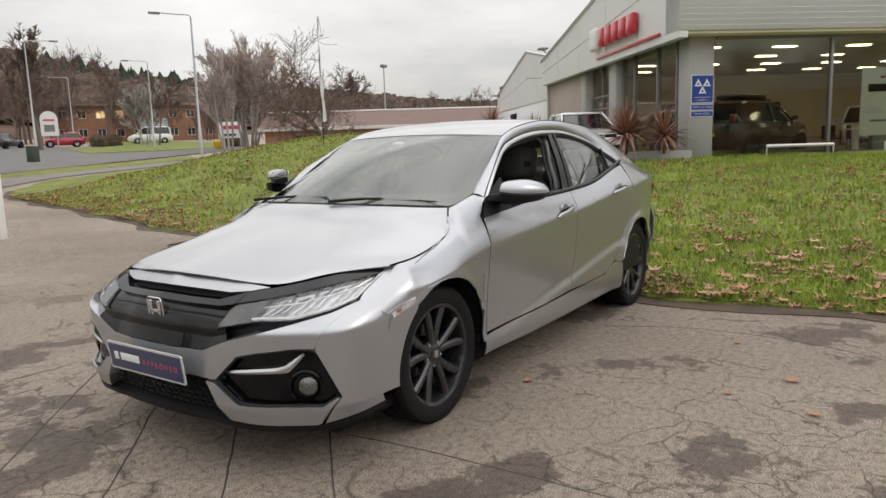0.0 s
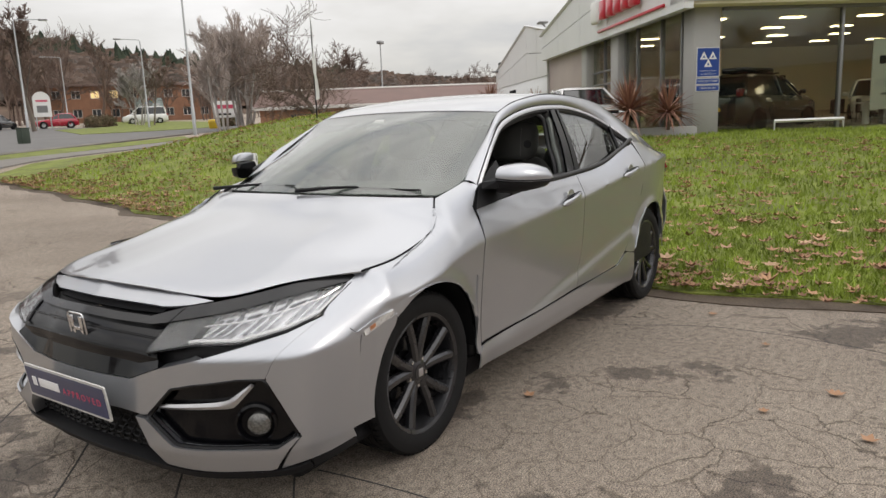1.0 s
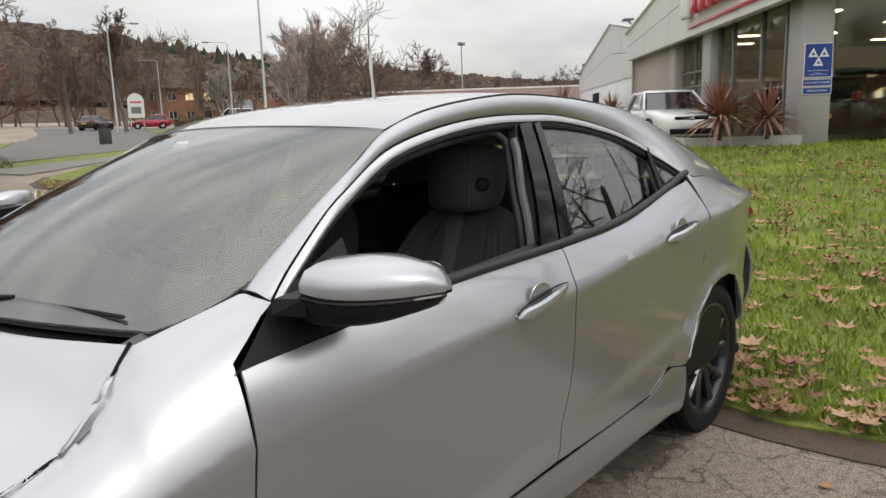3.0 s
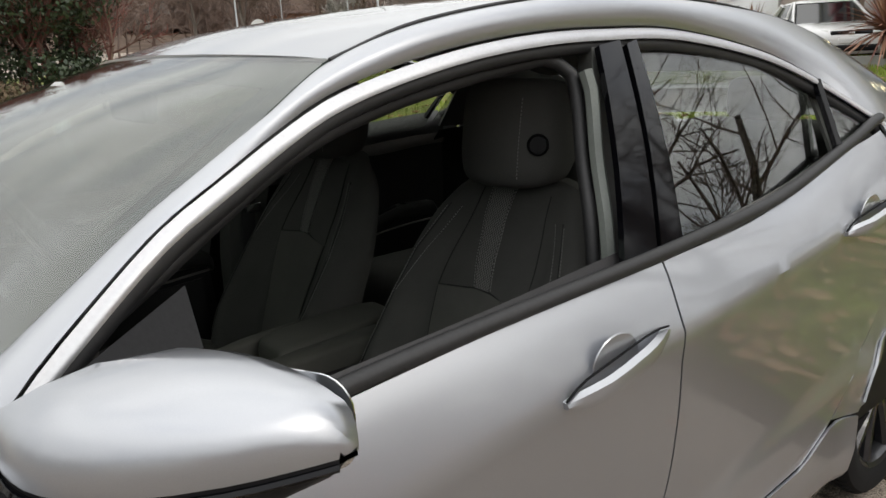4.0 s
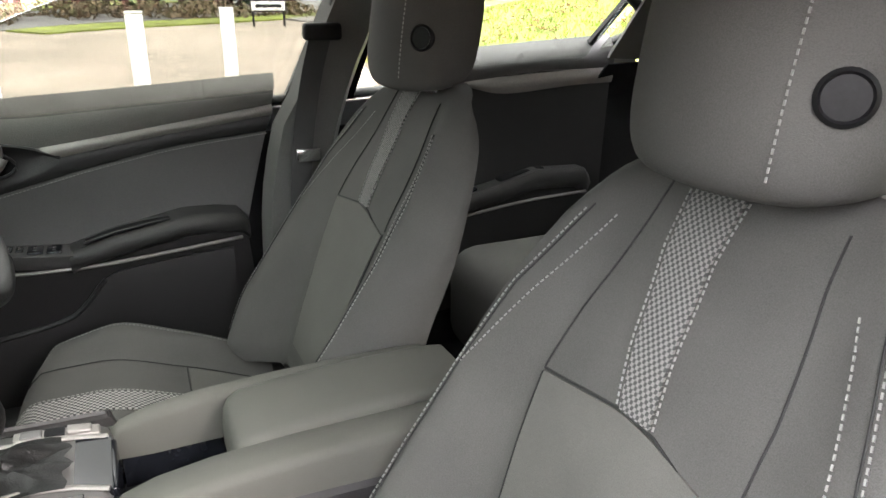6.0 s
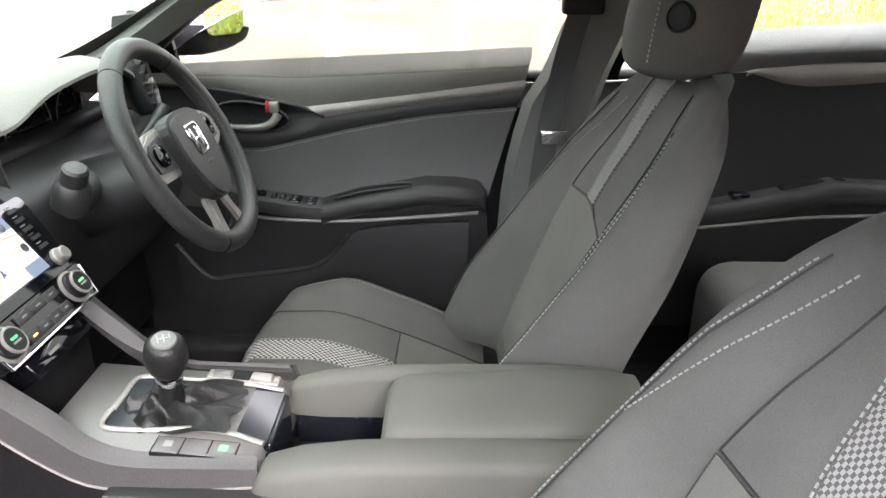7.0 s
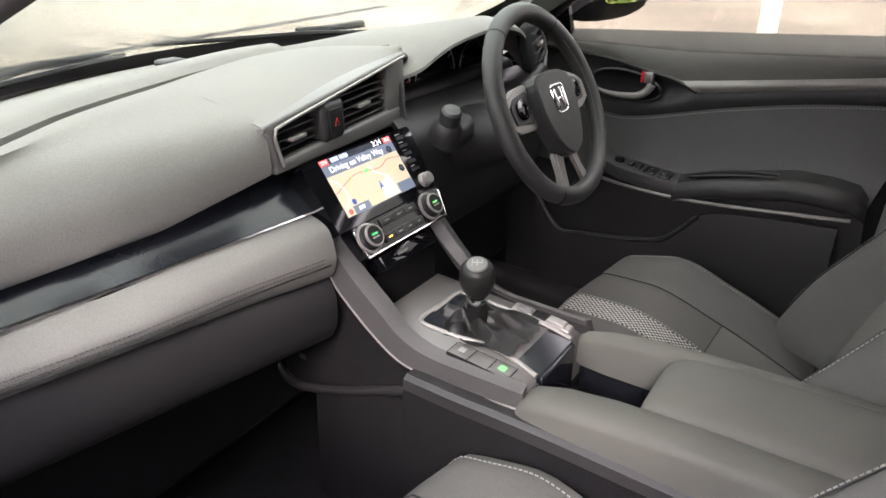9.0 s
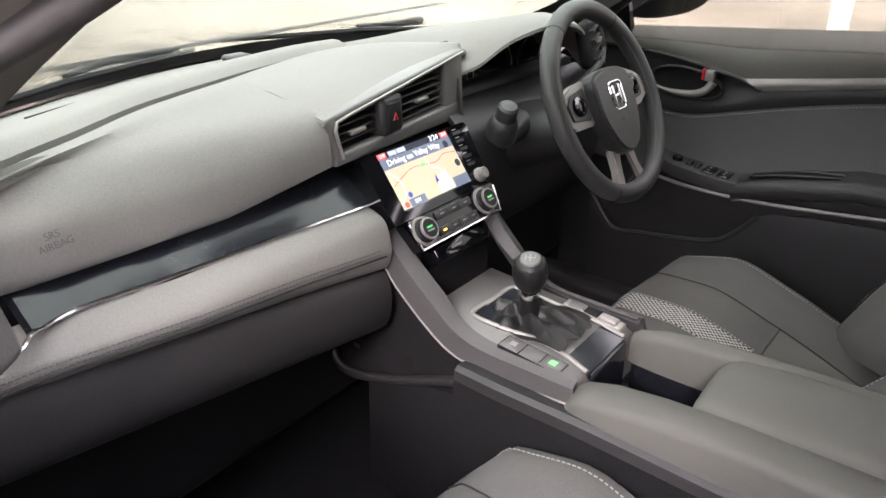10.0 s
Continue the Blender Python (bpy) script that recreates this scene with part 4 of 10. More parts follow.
q = np.linspace(-1, 1, 25)[None, :]
bow = 1 - q**2
fwd = np.linspace(0, 1, 26)[:, None] ** 6
roof = np.stack([rail[:, :1] + 0.085 * fwd * bow, 0.598 * q + 0 * rail[:, :1], rail[:, 2:] + 0.022 * bow**0.8], -1)
shell("roof", roof, PAINT, car, 0.02, (0, 0, 1))
for s in (1, -1):
    tube("roof_ditch_moulding", fair(RAIL[3:], 40) * [1, s, 1] + [0, 0, -0.001], 0.0032, SEAL, car)
    line = fair(CHROME_LINE, 60)
    ribbon = np.stack([line + np.array([0, 0.004 + 0.012 * k, -0.002 - 0.020 * k]) + [0, 0.004 * math.sin(math.pi * k), 0] for k in np.linspace(0, 1, 5)]) * [1, s, 1]
    shell("window_bright_strip", ribbon, SATIN, car, 0.008, (0, s, 0), "brushed bright metal window strip")
    belt = np.array([(x, door_top(x)[1] * s, door_top(x)[0] + 0.012) for x in np.linspace(-1.12, 0.60, 40)])
    tube("belt_moulding", belt, 0.013, SEAL, car, k=8)
    inner = fair(CHROME_LINE, 60) * [1, s, 1] - [0, s * 0.004, 0.031]
    tube("window_frame_seal", inner, 0.014, SEAL, car, k=8)

# tailgate, rear screen, rear bumper, lamps
qq = np.linspace(-1, 1, 15)
hatch_rail = fair(RAIL[:4], 12)
glass_back = np.stack([np.stack([np.full(15, x) - 0.05 * (1 - qq**2), 0.585 * qq, z + 0.018 * (1 - qq**2)], -1) for x, _, z in hatch_rail])
shell("rear_screen", glass_back[3:], PRIVACY, car, 0.004, (0, 0, 1), "dark tinted rear screen")
shell("tailgate_spoiler", glass_back[:4] + [0, 0, 0.012], PAINT, car, 0.02, (0, 0, 1))
tail = np.stack([np.stack([np.full(15, xb) - 0.06 * (1 - qq**2), w * qq, np.full(15, z)], -1) for xb, w, z in
                 [(-2.10, 0.70, 0.30), (-2.18, 0.72, 0.45), (-2.20, 0.72, 0.60), (-2.14, 0.70, 0.75), (-2.10, 0.68, 0.90), (-2.04, 0.66, 1.0)]])
shell("rear_bumper", tail[:4], PAINT, car, 0.02, (-1, 0, 0))
shell("tailgate", tail[3:], PAINT, car, 0.02, (-1, 0, 0))
p = coons([(-2.12, 0.70, 0.84), (-1.98, 0.785, 0.86), (-1.83, 0.822, 0.90)], [(-2.08, 0.66, 0.97), (-1.96, 0.735, 0.99), (-1.80, 0.79, 0.97)],
          [(-2.12, 0.70, 0.84), (-2.08, 0.66, 0.97)], [(-1.83, 0.822, 0.90), (-1.80, 0.79, 0.97)], 12, 6)
both("rear_lamp", p + [0, 0.008, 0], RED_LENS, car, 0.02, "red wraparound rear lamp")

# bonnet
edge = list(EDGE)
lip = [(1.64, 0.78, 0.789), (1.815, 0.611, 0.779), (1.975, 0.487, 0.757), (2.055, 0.36, 0.765), (2.11, 0.22, 0.779), (2.145, 0, 0.791)]
cowl = [(1.05, 0.694, 0.982), (1.155, 0.50, 0.992), (1.205, 0.25, 0.998), (1.22, 0, 1.0)]
mir = lambda c: [(x, -y, z) for x, y, z in c]
bonnet = coons(mir(lip) + lip[-2::-1], mir(cowl) + cowl[-2::-1], mir(edge), edge, 56, 80, 0.003, "az")
u, v = np.linspace(-1, 1, 56)[None, :], np.linspace(0, 1, 80)[:, None]
bonnet[..., 2] += (0.046 * np.sin(math.pi * v) ** 0.85 * (1 - np.abs(u) ** 2.4) + 0.022 * np.sin(math.pi * v) ** 0.6 * np.exp(-(((np.abs(u) - 0.66) / 0.24) ** 2)) * (1 - np.abs(u) ** 10)) + 0.007 * np.exp(-(((np.abs(u) - 0.60 + 0.12 * v) / 0.07) ** 2)) * np.sin(math.pi * v)
shell("bonnet", bonnet, PAINT, car, 0.005, (0, 0, 1))
for s in (1, -1):
    tube("bonnet_seam", np.array(EDGE) * [1, s, 1] + [0, s * 0.001, 0.001], 0.0042, DARK, car, k=6)
cowl_panel = np.stack([np.array(fair(mir(cowl) + cowl[-2::-1], 40)) * [1, 0.83 - 0.01 * k, 1] + [-0.008 - 0.04 * k, 0, -0.016 - 0.004 * k] for k in range(4)])
shell("scuttle_panel", cowl_panel, BLACK, car, 0.01, (0, 0, 1))
# windscreen with its dark printed border
def screen(qv, tv, off=0.0):
    qv, tv = np.broadcast_arrays(np.asarray(qv, float), np.asarray(tv, float))
    b = 1 - qv**2
    bottom = np.stack([1.0 + 0.205 * b, 0.668 * qv, 0.987 + 0.018 * b], -1)
    top = np.stack([0.317 + 0.085 * b, 0.598 * qv, 1.337 + 0.018 * b], -1)
    t = tv[..., None]
    p = bottom * (1 - t) + top * t
    bulge = 4 * tv * (1 - tv) * 0.035 * b
    sag = tv * np.clip(1 - tv, 0, 1) ** 1.6 * qv**2
    return p + np.stack([0.45 * bulge, 0.12 * sag * qv + 0.33 * tv * np.clip(1 - tv, 0, 1) ** 3 * qv, 0.9 * bulge - 0.21 * sag], -1) - np.array([0.45, 0, 0.9]) * off


def screen_patch(q0, q1, t0, t1, nq, nt, off=0.0):
    return screen(np.linspace(q0, q1, nq)[None, :], np.linspace(t0, t1, nt)[:, None], off)


shell("windscreen", screen_patch(-1, 1, 0, 1, 32, 20), SCREEN_GLASS, car, 0.005, (1, 0, 1), "green-tinted windscreen glass")
FRIT = mat("printed_glass_border", (0.035, 0.033, 0.031), 0.6, 0, 0.1, 9, 400)
for k, (q0, q1, t0, t1) in enumerate([(-1, 1, 0, 0.055), (-1, 1, 0.91, 1), (-1, -0.90, 0.055, 0.91), (0.90, 1, 0.055, 0.91), (-0.20, 0.20, 0.76, 0.91)]):
    shell("screen_border", screen_patch(q0, q1, t0, t1, 16, 8, 0.007), FRIT, car, 0.001, (1, 0, 1))
slab("camera_bracket", [(-0.05, -0.03), (0.05, -0.03), (0.03, 0.04), (-0.03, 0.04)], 0.01, PLATE_RIM, car, m=facing(screen(0.02, 0.80, 0.02), (0, 1, 0), (-0.75, 0, 0.6)))
for y0, y1, name in ((0.05, 0.62, "wiper"), (-0.62, 0.0, "wiper")):
    a, b = screen(y0 / 0.7, 0.020, -0.008), screen(y1 / 0.7, 0.045, -0.008)
    w = put(name, tube_mesh(name, [a, (a + b) / 2 + [0.0, 0, 0.006], b], [0.004, 0.006, 0.004], BLACK, 6), car)
    c = screen((y0 + 0.18) / 0.7, 0.015, -0.02)
    tube("wiper_arm", [c + [0.05, -0.16, -0.012], c, (a + b) / 2 + [0.004, 0, 0.012]], [0.010, 0.007, 0.005], BLACK, w)

# front bumper: dark core, then the painted pieces
yy, zz = np.broadcast_arrays(np.linspace(-0.80, 0.80, 60)[None, :], np.linspace(0.20, 0.70, 18)[:, None])
shell("bumper_core", on_nose(np.stack([yy, zz], -1), -0.055 - 0.03 * (np.abs(yy) > 0.5)), BLACK, car, 0.01, (1, 0, 0))


def nose_patch(name, low, high, material, off=0.0, thick=0.02, nu=30, nv=8, straight="lh", label="", ends=None):
    l_end, r_end = ends or ([low[0], high[0]], [low[-1], high[-1]])
    p = coons(low, high, l_end, r_end, nu, nv, 0.001, straight)
    return both(name, on_nose(p, off), material, car, thick, label, (1, 0.3, 0))


# the painted band from the plate out to the lamp, the corner and the blade under the fog lamp
nose_patch("bumper_band", [(0.0, 0.405), (0.231, 0.403), (0.353, 0.399), (0.405, 0.452), (0.458, 0.509), (0.529, 0.526), (0.654, 0.541), (0.722, 0.538)],
           [(0.0, 0.512), (0.16, 0.512), (0.300, 0.515), (0.418, 0.567), (0.524, 0.599), (0.633, 0.630), (0.731, 0.660), (0.781, 0.689)], PAINT, 0.0, 0.05, 44, 10)
corner = coons([(0.792, 0.340), (0.857, 0.300)], [(0.781, 0.689), (0.842, 0.654), (0.8665, 0.612)], [(0.792, 0.340), (0.756, 0.44), (0.722, 0.538), (0.781, 0.689)], [(0.857, 0.300), (0.863, 0.433), (0.8665, 0.612)], 24, 34, 0.0, "lha")
both("bumper_corner", on_nose(corner), PAINT, car, 0.02, "", (0.5, 1, 0))
flank = coons([(float(nose(0.857, 0.300)) + 0.004, 0.300), (1.722, 0.300)], [(float(nose(0.8665, 0.612)) + 0.004, 0.606), (1.68, 0.618), (1.588, 0.636)],
              [(float(nose(0.857, 0.300)) + 0.004, 0.300), (float(nose(0.863, 0.433)) + 0.004, 0.433), (float(nose(0.8665, 0.612)) + 0.004, 0.606)], [(1.722, 0.300)] + arch(AXLE_F, -2, 48, 0.375) + [(1.588, 0.636)], 16, 24, 0.0)
flank = np.stack([flank[..., 0], np.interp(flank[..., 0], [1.55, 1.62, 1.70, 1.76, 1.80], [0.893, 0.889, 0.881, 0.866, 0.857]), flank[..., 1]], -1)
both("bumper_flank", flank, PAINT, car, 0.012, "", (0.3, 1, 0))
corner = coons([(0.727, 0.230), (0.814, 0.256), (0.857, 0.265)], [(0.792, 0.340), (0.857, 0.300)], [(0.727, 0.230), (0.792, 0.340)], [(0.857, 0.265), (0.857, 0.300)], 24, 10, 0.0, "lh")
both("bumper_corner", on_nose(corner), PAINT, car, 0.02, "", (0.5, 1, 0))
nose_patch("bumper_blade", [(0.316, 0.394), (0.398, 0.236), (0.570, 0.230), (0.719, 0.227), (0.792, 0.338)], [(0.359, 0.392), (0.456, 0.316), (0.622, 0.313), (0.743, 0.308), (0.784, 0.341)], PAINT, 0.010, 0.06, 36, 6)
nose_patch("fog_lamp_recess", [(0.352, 0.392), (0.456, 0.314), (0.622, 0.311), (0.743, 0.306), (0.786, 0.338)], [(0.358, 0.402), (0.458, 0.511), (0.529, 0.528), (0.654, 0.543), (0.724, 0.540)], GLOSS_BLACK, -0.032, 0.01, 30, 12)
rim_pts = [(0.360, 0.398), (0.408, 0.452), (0.460, 0.507), (0.529, 0.523), (0.654, 0.538), (0.718, 0.534), (0.752, 0.44), (0.783, 0.345), (0.743, 0.311), (0.622, 0.316), (0.458, 0.319), (0.360, 0.398)]
lower = [(-0.80, 0.222), (-0.72, 0.203), (-0.40, 0.208), (0, 0.215), (0.40, 0.208), (0.72, 0.203), (0.80, 0.222)]
p = coons([(y, z - 0.016) for y, z in lower], [(y, z + 0.022) for y, z in lower], [lower[0], (-0.80, 0.244)], [lower[-1], (0.80, 0.244)], 60, 4, 0)
shell("splitter", on_nose(p, 0.014), BLACK, car, 0.05, (1, 0, 0), "matt black front splitter")
p = coons([(0.80, 0.222), (0.857, 0.245)], [(0.80, 0.248), (0.857, 0.268)], [(0.80, 0.222), (0.80, 0.248)], [(0.857, 0.245), (0.857, 0.268)], 10, 3, 0)
both("splitter_end", on_nose(p, 0.004), BLACK, car, 0.03, "", (1, 1, 0))


def across(half):
    """A line given for the left half, carried over to the right half."""
    return [(-y, z) for y, z in half[::-1] if y > 0] + list(half)


def nose_band(name, low, high, material, off, thick, label="", nu=60, nv=6, lean=0.0):
    lo_, hi_ = across(low), across(high)
    p = coons(lo_, hi_, [lo_[0], hi_[0]], [lo_[-1], hi_[-1]], nu, nv, 0, "lh")
    g = on_nose(p, off)
    g[..., 0] += lean * np.linspace(0, 1, nv)[:, None]
    return shell(name, g, material, car, thick, (1, 0, 0), label)


# painted lip under the bonnet, black slot, smoked bar, gloss grille, lower lip
nose_band("bonnet_lip", [(0, 0.741), (0.167, 0.735), (0.323, 0.727), (0.40, 0.734)], [(0, 0.783), (0.22, 0.772), (0.36, 0.758), (0.46, 0.746)], PAINT, 0.0, 0.012)
nose_band("grille_slot", [(0, 0.712), (0.2, 0.705), (0.31, 0.704)], [(0, 0.742), (0.167, 0.737), (0.325, 0.729)], DARK, -0.03, 0.01)
nose_band("grille_bar", [(0, 0.692), (0.224, 0.685), (0.332, 0.684), (0.383, 0.692)], [(0, 0.714), (0.200, 0.706), (0.305, 0.703), (0.398, 0.731)], DARK_BAR, 0.006, 0.05, "smoked chrome grille bar")
nose_band("grille_panel", [(0, 0.570), (0.20, 0.569), (0.324, 0.566), (0.40, 0.587)], [(0, 0.694), (0.224, 0.687), (0.332, 0.686), (0.385, 0.692)], GLOSS_BLACK, -0.022, 0.01, "gloss black grille panel")
nose_band("grille_lower_lip", [(0, 0.514), (0.16, 0.514), (0.298, 0.517), (0.418, 0.569)], [(0, 0.574), (0.20, 0.573), (0.326, 0.570), (0.402, 0.590)], GLOSS_BLACK, -0.004, 0.05, "gloss black lower grille lip", lean=-0.02)
for zc, amp in ((0.612, 0.0), (0.655, 0.0)):
    tube("grille_rib", on_nose(np.array([(y, zc - 0.01 * abs(y) / 0.35) for y in np.linspace(-0.37, 0.37, 30)]), -0.020), 0.004, GLOSS_BLACK, car, k=6)
for row in range(6):
    z = 0.252 + 0.025 * row
    for k in range(-9, 10):
        y = 0.042 * k + (0.021 if row % 2 else 0)
        if abs(y) < 0.395 - 0.6 * max(0, z - 0.24):
            hexa = [(y + 0.019 * math.cos(a), z + 0.012 * math.sin(a)) for a in np.linspace(0, 2 * math.pi, 7)]
            tube("lower_mesh_cell", [(nose(b, c) - 0.030 - 0.012 * (c - z + 0.012) / 0.024, b, c) for b, c in hexa], 0.0034, BLACK, car, k=4)
LAMP_FIN = mat("lamp_fin", (0.62, 0.63, 0.65), 0.16, 0.8, 0.2, 40, 200, 0.2)
FOG_GLASS = mat("fog_lamp_glass", (0.10, 0.098, 0.09), 0.15, 0.3, 0.6, 60, 160, 0.5, coat=1)
LAMP_DARK = mat("lamp_dark_bezel", (0.03, 0.03, 0.032), 0.25, 0.3, 0.2, 20, 100)
for s in (1, -1):
    brow = on_nose(coons([(0.383, 0.692), (0.505, 0.714), (0.642, 0.742), (0.757, 0.761)], [(0.396, 0.731), (0.486, 0.7475), (0.611, 0.771), (0.762, 0.790)], [(0.383, 0.692), (0.396, 0.731)], [(0.757, 0.761), (0.762, 0.790)], 24, 5, 0.001, "lh"), 0.003) * [1, s, 1]
    shell("headlamp_brow", brow, DARK_BAR, car, 0.02, (1, s, 0.5), "smoked strip over the headlamp")
    lamp_low = [(0.372, 0.612), (0.470, 0.634), (0.514, 0.642), (0.628, 0.640), (0.723, 0.665), (0.767, 0.690), (0.764, 0.758)]
    lamp_high = [(0.386, 0.690), (0.445, 0.701), (0.505, 0.712), (0.580, 0.727), (0.642, 0.740), (0.70, 0.751), (0.757, 0.759)]
    lens_p = on_nose(coons(lamp_low, lamp_high, [lamp_low[0], lamp_high[0]], [lamp_low[-1], lamp_high[-1]], 36, 8, 0.001, "lh"), 0.0) * [1, s, 1]
    lamp = shell("headlamp", lens_p, LENS, car, 0.004, (1, s, 0), "clear glass headlamp")
    deep_p = lens_p - np.array([0.055, s * 0.02, 0])
    shell("reflector", deep_p, LAMP_IN, lamp, 0.004, (1, s, 0), "silvery faceted reflector")
    shell("lamp_bezel", lens_p[:, :10] - np.array([0.014, 0, 0]), LAMP_DARK, lamp, 0.004, (1, s, 0), "dark inner bezel")
    for k in range(9):
        i = 11 + int(k * 2.35)
        a, b = deep_p[1, i], deep_p[5, min(35, i + 3)]
        mid = (a + b) / 2 + np.array([0.006, 0, -0.006])
        fin = fair([a, mid, b], 7)
        shell("lamp_fin", np.stack([fin, fin + np.array([0.034, s * 0.012, 0.002]) + (b - a) * 0.08]), LAMP_FIN, lamp, 0.003, (1, -s, 0))
    for k in range(7):
        i = 12 + int(k * 2.6)
        cell = lens_p[5:8, i:i + 3] - np.array([0.026, s * 0.008, 0])
        shell("led_cell", cell, LAMP_FIN, lamp, 0.006, (1, s, 0))
    drl = lens_p[0] * 0.55 + lens_p[1] * 0.45 - [0.016, s * 0.008, 0]
    tube("running_light", drl[9:-2], 0.0065, WHITE_INK, lamp, "pale daytime running light strip", k=6)
    tube("lamp_divider", (lens_p[4] - [0.02, s * 0.01, 0])[10:-2], 0.003, CHROME, lamp, k=6)
    tube("lamp_rim", lens_p[0] - [0.004, 0, 0.002], 0.004, GLOSS_BLACK, lamp, k=6)
    tube("recess_rim", on_nose(poly(rim_pts, 60), -0.006) * [1, s, 1], 0.007, GLOSS_BLACK, car, "gloss black fog lamp surround", k=6)
    fin = [(0.400, 0.436), (0.52, 0.450), (0.616, 0.457), (0.642, 0.475), (0.682, 0.517)]
    fin_p = fair(fin, 20)
    width_at = np.interp(np.linspace(0, 1, 20), [0, 0.6, 0.75, 1], [0.007, 0.011, 0.014, 0.006])
    strip_p = np.stack([on_nose(fin_p + np.c_[0.3 * k * width_at, -k * width_at], -0.012 + 0.006 * (1 - abs(k))) for k in np.linspace(1, -1, 5)]) * [1, s, 1]
    shell("fog_strip", strip_p, SATIN, car, 0.012, (1, s * 0.4, 0), "satin silver fog lamp strip")
    fx, fy, fz = float(nose(0.675, 0.388)) - 0.026, 0.675 * s, 0.388
    fm = facing((fx, fy, fz), (-0.60 * s, 0.80, 0), (0, 0, 1))
    fog = spin("fog_lamp", [(0.066, -0.01), (0.066, 0.006), (0.058, 0.010), (0.046, -0.008), (0.0, -0.012)], GLOSS_BLACK, car, "", 28, "z", m=fm)
    spin("lamp_glass", [(0.037, -0.008), (0.036, 0.010), (0.024, 0.019), (0.0, 0.022)], FOG_GLASS, fog, "round clear fog lamp glass", 20, "z", m=pose(0.010, 0, 0))
    mk = coons([(0.8685, 0.600), (0.874, 0.614), (0.8795, 0.632)], [(0.861, 0.627), (0.872, 0.643), (0.8825, 0.653)], [(0.8685, 0.600), (0.861, 0.627)], [(0.8795, 0.632), (0.8825, 0.653)], 12, 5, 0)
    mk3 = np.stack([np.interp(np.linspace(0, 1, 12), [0, 0.5, 1], [1.748, 1.68, 1.610])[None, :] + 0 * mk[..., 0], mk[..., 0] + 0.009, mk[..., 1]], -1) * [1, s, 1]
    marker = shell("side_marker", mk3, MARKER, car, 0.014, (0, s, 0), "clear side marker lens")
    shell("marker_bulb", mk3[1:4, 2:5] + [0, s * 0.002, 0], mat("amber_reflector", (0.30, 0.12, 0.05), 0.3, 0, 0.2, 40, 100) if s > 0 else bpy.data.materials["amber_reflector"], marker, 0.003, (0, s, 0), "dull amber reflector")

# badge, plate
def badge(m, h, parent, name="badge", material=CHROME):
    """A plain shield outline with two uprights."""
    t = h * 0.13
    ob = put(name, block_mesh(name, (-h * 0.36, -h * 0.1, -0.002), (h * 0.36, h * 0.02, 0.004), material, 0.001), parent, "chrome badge shape", m)
    for s in (1, -1):
        put("badge_upright", block_mesh("badge_upright", (-t / 2, -h * 0.42, -0.002), (t / 2, h * 0.42, 0.004), material, 0.001, shape=lambda x, y, z, s=s: (x * 1.5 + s * h * (0.27 + 0.08 * y / h), y, z)), ob)
    pts = [(x * h * 1.05, y * h * 1.08) for x, y in rounded(0.96, 1.0, 0.16, 4)]
    loop = [(x, y, 0) for x, y in pts] + [(pts[0][0], pts[0][1], 0)]
    tube("badge_rim", loop, h * 0.035, material, ob, k=6)
    return ob


badge(facing((float(nose(0, 0.645)) - 0.010, 0, 0.645), (0, 1, 0), (0.1, 0, 1)), 0.098, car)
pm = facing((2.318, 0, 0.437), (0, 1, 0), (0.12, 0, 1))
plate = slab("display_plate", rounded(0.52, 0.125, 0.008), 0.006, PLATE_RIM, car, "navy show plate with white and red print", pm)
slab("plate_face", rounded(0.502, 0.107, 0.004), 0.0015, NAVY, plate, m=pose(0, 0, 0.006))
block("plate_word", (-0.17, -0.014, 0.0075), (-0.035, 0.020, 0.0085), WHITE_INK, plate, "white maker's mark as a plain bar", 0.0005)
block("plate_mark", (-0.215, -0.015, 0.0075), (-0.185, 0.020, 0.0085), WHITE_INK, plate, "", 0.0005)
words("plate_lettering", "A P P R O V E D", 0.034, RED_INK, plate, pose(0.105, -0.004, 0.008), "small red lettering")

